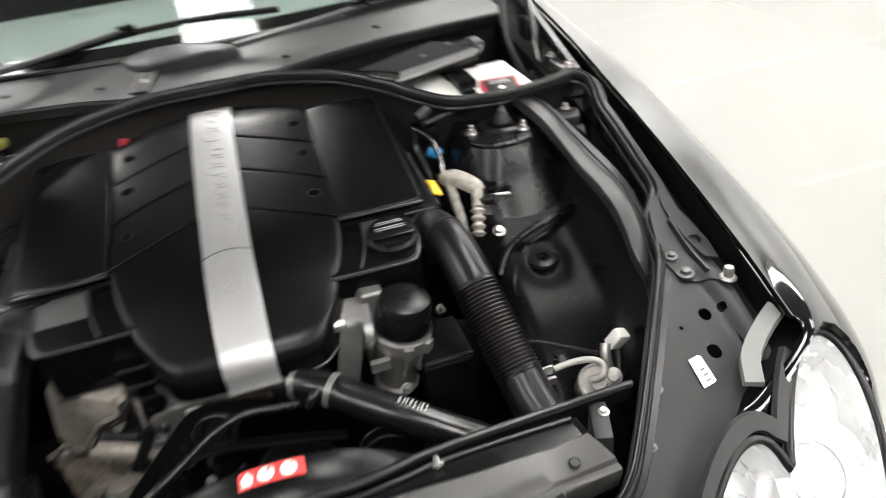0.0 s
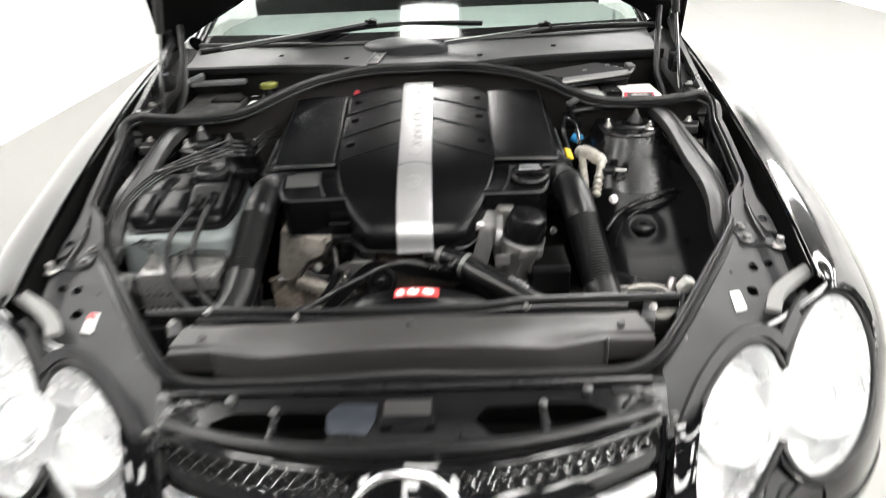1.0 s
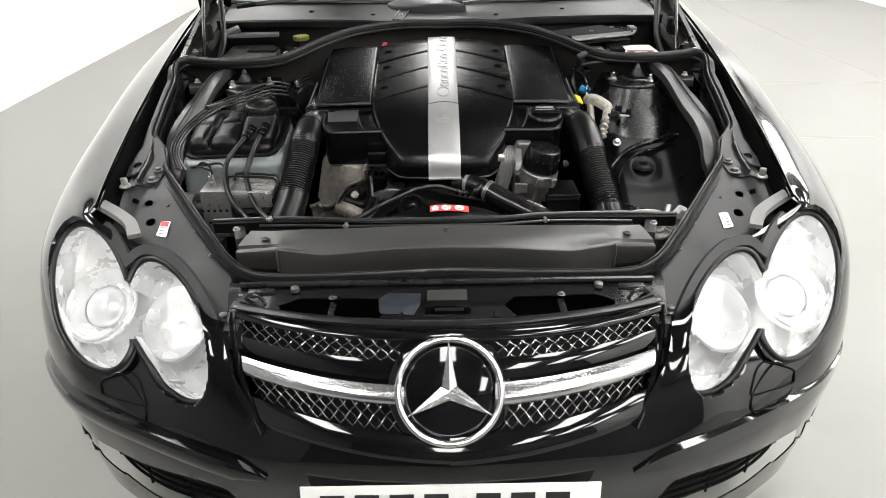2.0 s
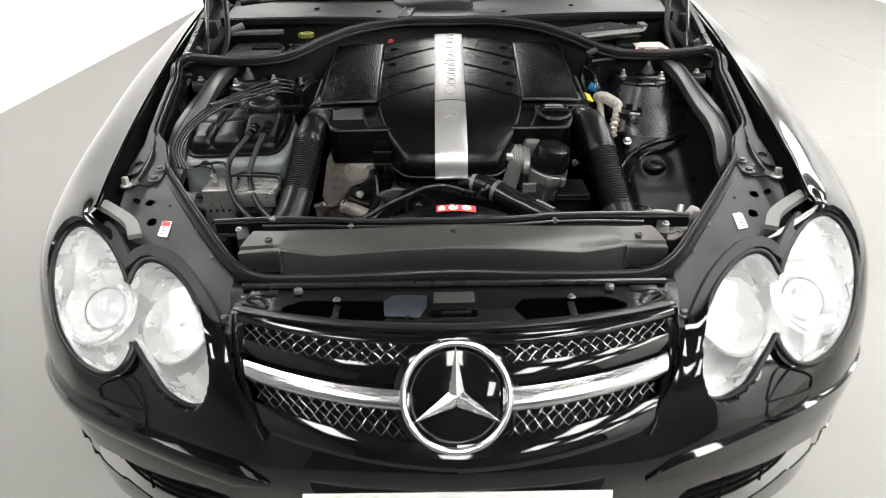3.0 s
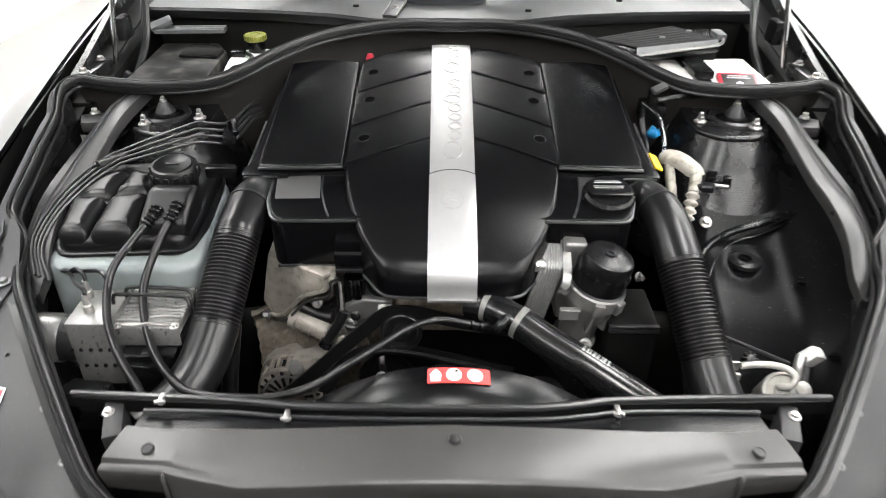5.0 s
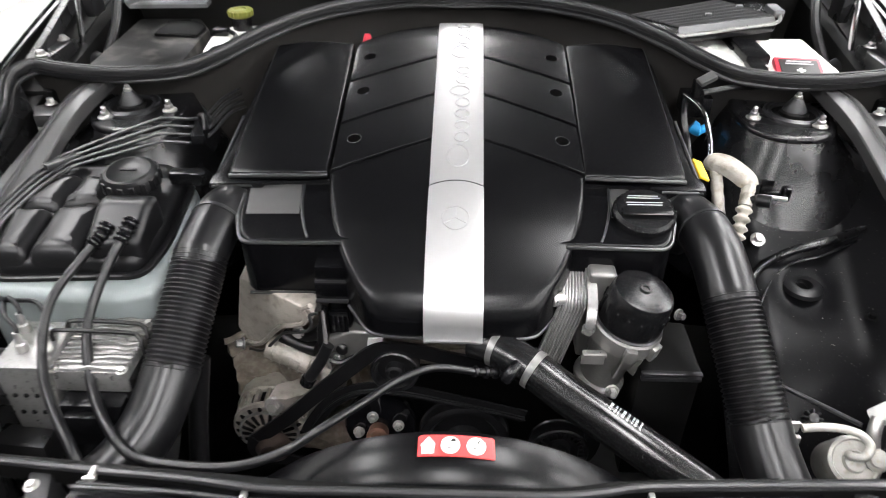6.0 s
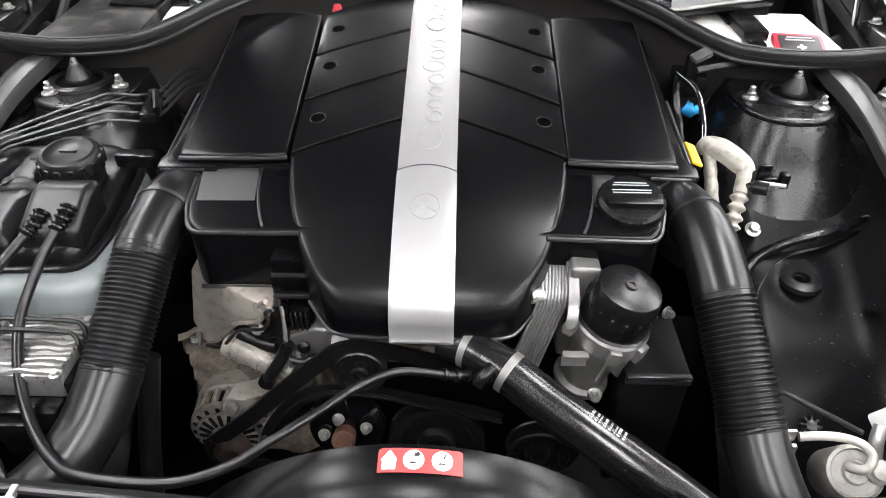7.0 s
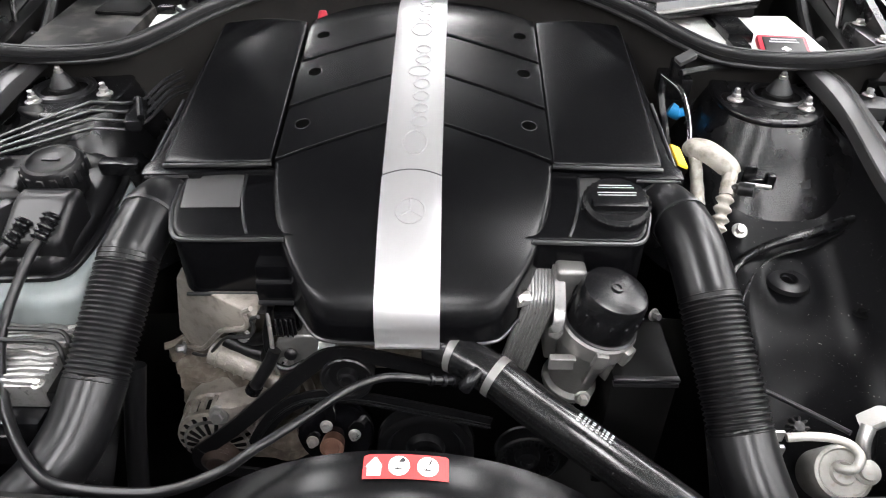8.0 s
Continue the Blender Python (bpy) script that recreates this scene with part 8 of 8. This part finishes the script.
part("cowl_seal", bm, RUBBER, cowl, "black double-ridged rubber cowl edge")
bm = bmesh.new()
rows = []
for i in range(41):
    x = lerp(-0.74, 0.74, i / 40)
    y0 = table(abs(x), [0, 0.15, 0.26, 0.40, 0.55, 0.74], [1.286, 1.290, 1.345, 1.395, 1.435, 1.475])
    rows.append([(x, y0 + 0.002, 0.955), (x, y0 + 0.012, 0.92), (x, y0 + 0.03, 0.86), (x, y0 + 0.05, 0.72), (x, y0 + 0.06, 0.40)])
grid(bm, rows)
thicken(bm, 0.004)
part("plenum_wall", bm, PLENUM, cowl, "dusty dark wall below the cowl")
bm = bmesh.new()
box(bm, (0, 0, 0), (0.032, 0.10, 0.006), 0.002, pose(-0.124, 1.37, 0.979, 6, 0, -10))
brk = part("cowl_bracket", bm, LEDGE, cowl, "small dark steel bracket")
for dx in (-0.016, 0.016):
    bm = bmesh.new()
    box(bm, (dx, 0, 0.003), (0.002, 0.10, 0.006), 0.0006, pose(-0.124, 1.37, 0.979, 6, 0, -10))
    part("bracket_edge", bm, ALU, brk)
bolt("cowl_bolt", (-0.122, 1.366, 0.982), 0.0042, 0.006, brk)
for x, y in ((-0.213, 1.385), (0.176, 1.352), (0.40, 1.45), (-0.42, 1.46)):
    bm = bmesh.new()
    lathe(bm, [(0.0075, 0.0), (0.007, 0.004), (0.002, 0.005)], pose(x, y, 0.980), 14)
    part("cowl_plug", bm, MATTE, cowl, "black push plug")
DISC = mat("dark grey satin plastic", (0.022, 0.023, 0.025), 0.40, var=0.15, scale=12, bump=0.06)
def dome_z(x, y):
    return 0.992 + 0.026 * max(0.0, 1 - ((x + 0.045) / 0.135) ** 2 - ((y - 1.465 + 0.30 * (x + 0.045)) / 0.075) ** 2) ** 0.6


bm = bmesh.new()
tear = []
for k in range(40):
    a = 2 * math.pi * k / 40
    w = 0.060 - 0.026 * math.cos(a)
    x = -0.045 + 0.130 * math.cos(a)
    tear.append((x, 1.465 - 0.30 * (x + 0.045) + w * math.sin(a)))
cushion(bm, tear, dome_z, 0.975, 0.005, (-0.05, 1.466), 4)
part("wiper_dome", bm, DISC, cowl, "dark grey teardrop wiper cover")
WIPERS = ((-1, [(-0.60, 1.462, 1.010), (-0.40, 1.520, 1.026), (-0.165, 1.588, 1.048)], [(-0.66, 1.445, 1.004), (-0.42, 1.525, 1.022), (-0.156, 1.592, 1.036), (0.02, 1.590, 1.040), (0.195, 1.572, 1.036)], (-0.156, 1.590, 1.046)),
          (1, [(0.075, 1.425, 1.006), (0.20, 1.432, 1.018), (0.30, 1.440, 1.027), (0.385, 1.447, 1.036)], [(0.33, 1.452, 1.026), (0.45, 1.460, 1.030), (0.58, 1.468, 1.030), (0.72, 1.480, 1.026)], (0.372, 1.450, 1.038)))
for s, arm, blade, joint in WIPERS:
    wiper = thing("wiper", (s * 0.3, 1.5, 1.0), "black windscreen wiper arm with its blade", "wiper", "wipers")
    bm = bmesh.new()
    tube(bm, arm, lambda t: 0.013 - 0.005 * t, n=6, section=[(-1, -0.4), (-0.8, 0.4), (0.8, 0.4), (1, -0.4)])
    part("arm", bm, DISC, wiper, "dark grey arm")
    bm = bmesh.new()
    tube(bm, blade, 0.0085, n=6, section=[(-0.6, -1), (-1, 0.1), (-0.5, 0.8), (0.5, 0.8), (1, 0.1), (0.6, -1)])
    part("blade", bm, RUBBER, wiper)
    bm = bmesh.new()
    box(bm, joint, (0.040, 0.020, 0.020), 0.004)
    box(bm, (joint[0] + 0.004, joint[1], joint[2] + 0.008), (0.014, 0.026, 0.012), 0.003)
    part("joint", bm, PLASTIC, wiper)
screen = thing("windscreen", (0, 1.7, 1.2), "greenish tinted glass windscreen above the cowl", "windscreen")
bm = bmesh.new()
rows = []
for j in range(13):
    f = j / 12
    rows.append([(x * lerp(1, 0.84, f), 1.50 + 0.20 * (abs(x) / 0.74) ** 2 + 0.86 * f - 0.06 * f * f, 1.0 - 0.02 * (abs(x) / 0.74) ** 2 + 0.40 * f - 0.06 * f * f) for x in [lerp(-0.74, 0.74, i / 24) for i in range(25)]])
grid(bm, rows)
thicken(bm, 0.005)
pane = part("pane", bm, SCREEN, screen)
pane.visible_shadow = False
# black band put in for the dark reflection low on the glass
bm = bmesh.new()
band = []
for j in range(6):
    f = 0.05 * j / 5
    band.append([(x * lerp(1, 0.84, f), 1.494 + 0.20 * (abs(x) / 0.74) ** 2 + 0.86 * f, 1.006 - 0.02 * (abs(x) / 0.74) ** 2 + 0.40 * f) for x in [lerp(-0.73, 0.73, i / 24) for i in range(25)]])
grid(bm, band)
thicken(bm, 0.002)
part("dark_band", bm, PAINT, screen, "black band along the bottom of the glass")
bm = bmesh.new()
tube(bm, [(x, y - 0.006, z + 0.001) for x, y, z in rows[0]], 0.008, 8, 2)
part("lower_seal", bm, RUBBER, screen, "black rubber strip along the glass")
bm = bmesh.new()
tube(bm, [(x, y, z) for x, y, z in rows[-1]], 0.010, 8, 2)
part("upper_seal", bm, RUBBER, screen)
for s in (1, -1):
    bm = bmesh.new()
    tube(bm, [(s * 0.755, 1.70, 0.985), (s * 0.70, 2.1, 1.19), (s * 0.635, 2.5, 1.33)], 0.028, 12, 8)
    part("pillar", bm, PAINT, car, "glossy black screen pillar")
    # scuttle side covers
    bm = bmesh.new()
    prism(bm, [(s * 0.70, 1.06), (s * 0.775, 1.06), (s * 0.80, 1.75), (s * 0.72, 1.75)], 0.80, lambda x, y: 0.87 + (y - 1.06) * 0.13, 0.006)
    part("scuttle_side", bm, MATTE, car, "matte black scuttle side")
bm = bmesh.new()
rows = [[(x, 1.62 + 0.12 * (x / 0.7) ** 2, 0.985) for x in (-0.7, -0.35, 0, 0.35, 0.7)], [(x, 1.9, 1.0) for x in (-0.7, -0.35, 0, 0.35, 0.7)], [(x, 2.35, 0.98) for x in (-0.7, -0.35, 0, 0.35, 0.7)], [(x, 2.4, 0.5) for x in (-0.7, -0.35, 0, 0.35, 0.7)]]
grid(bm, rows)
thicken(bm, 0.01)
part("dashboard", bm, CABIN, car, "pale grey dashboard top")
bm = bmesh.new()
box(bm, (0, 2.52, 0.85), (1.5, 0.04, 0.95), 0.01)
part("cabin_back", bm, MATTE, car)

# ---- open bonnet ----
bonnet = thing("bonnet", (0, 1.5, 1.05), "open black bonnet seen from below with ribbed lining", "bonnet")
HINGE, ANG = Vector((0, 1.52, 1.03)), radians(62)
along = Vector((0, -math.cos(ANG), math.sin(ANG)))
out = Vector((0, -math.sin(ANG), -math.cos(ANG)))


def bonnet_point(x, d, h):
    return HINGE + Vector((x, 0, 0)) + along * d + out * h


def rear_edge(a):
    return table(a, [0, 0.3, 0.45, 0.6, 0.7, 0.8], [0.26, 0.22, 0.15, 0.07, 0.02, -0.06])


bm = bmesh.new()
rows = []
for i in range(33):
    u = lerp(-1, 1, i / 32)
    row = []
    for j in range(19):
        f = j / 18
        d = lerp(rear_edge(abs(u) * 0.82), 1.24 - 0.12 * u * u, f)
        w = lerp(0.81, 0.70, f)
        row.append(bonnet_point(u * w, d, -0.05 * (1 - u * u) + 0.03 * f * f))
    rows.append(row)
grid(bm, rows)
thicken(bm, 0.006)
part("outer_skin", bm, PAINT, bonnet, "glossy black bonnet skin")
bm = bmesh.new()
rows = []
for i in range(33):
    u = lerp(-1, 1, i / 32)
    row = []
    for j in range(25):
        f = j / 24
        d = lerp(rear_edge(abs(u) * 0.82) + 0.02, 1.21 - 0.12 * u * u, f)
        w = lerp(0.79, 0.68, f)
        edge = min(smooth((1 - abs(u)) / 0.1), smooth(f / 0.06), smooth((1 - f) / 0.08))
        row.append(bonnet_point(u * w, d, -0.05 * (1 - u * u) + 0.03 * f * f + 0.012 + 0.022 * edge - 0.012 * edge * abs(math.sin(u * 9))))
    rows.append(row)
grid(bm, rows)
thicken(bm, -0.004)
part("lining", bm, MATTE, bonnet, "matte black bonnet lining")
for s in (1, -1):
    strut = thing("gas_strut", (s * 0.72, 1.23, 0.87), "black gas strut with a bright rod holding the bonnet", "gas strut", "gas struts")
    foot, head = Vector((s * 0.725, 1.235, 0.87)), bonnet_point(s * 0.66, 0.42, 0.02)
    mid = foot.lerp(head, 0.42)
    bm = bmesh.new()
    tube(bm, [foot, mid], 0.0055, 12, 0)
    part("rod", bm, STRUTROD, strut, "polished steel rod")
    bm = bmesh.new()
    tube(bm, [mid, head], 0.011, 14, 0)
    part("cylinder", bm, SATIN, strut)
    bm = bmesh.new()
    lathe(bm, [(0.030, -0.02), (0.032, -0.004), (0.024, 0.004), (0.010, 0.008)], Matrix.Translation(foot) , 24)
    part("foot_cup", bm, RUBBER, strut, "black rubber foot cup")
    bm = bmesh.new()
    tube(bm, [(s * 0.745, 1.10, 0.90), (s * 0.75, 1.20, 0.925), (s * 0.752, 1.35, 0.975), (s * 0.755, 1.48, 1.03), bonnet_point(s * 0.755, 0.05, 0.02)], 0.013, n=6, section=[(-0.5, -1), (-0.5, 1), (0.5, 1), (0.5, -1)])
    hinge = part("hinge", bm, SATIN, bonnet, "black steel hinge arm")
    bm = bmesh.new()
    box(bm, (s * 0.735, 1.16, 0.895), (0.03, 0.12, 0.03), 0.005)
    part("hinge_mount", bm, SATIN, hinge)
    bm = bmesh.new()
    box(bm, (s * 0.728, 1.33, 0.945), (0.02, 0.05, 0.05), 0.005)
    part("hinge_stop", bm, SATIN, hinge)
    for y in (1.12, 1.2):
        bolt("hinge_bolt", (s * 0.735, y, 0.912), 0.007, 0.008, hinge)
    bm = bmesh.new()
    tube(bm, [(s * 0.69, 1.25, 0.86), (s * 0.675, 1.30, 0.92), (s * 0.685, 1.36, 0.98), (s * 0.70, 1.42, 1.03), (s * 0.71, 1.46, 1.08)], 0.009, 8, 6)
    part("cable", bm, RUBBER, bonnet, "black cable loom")
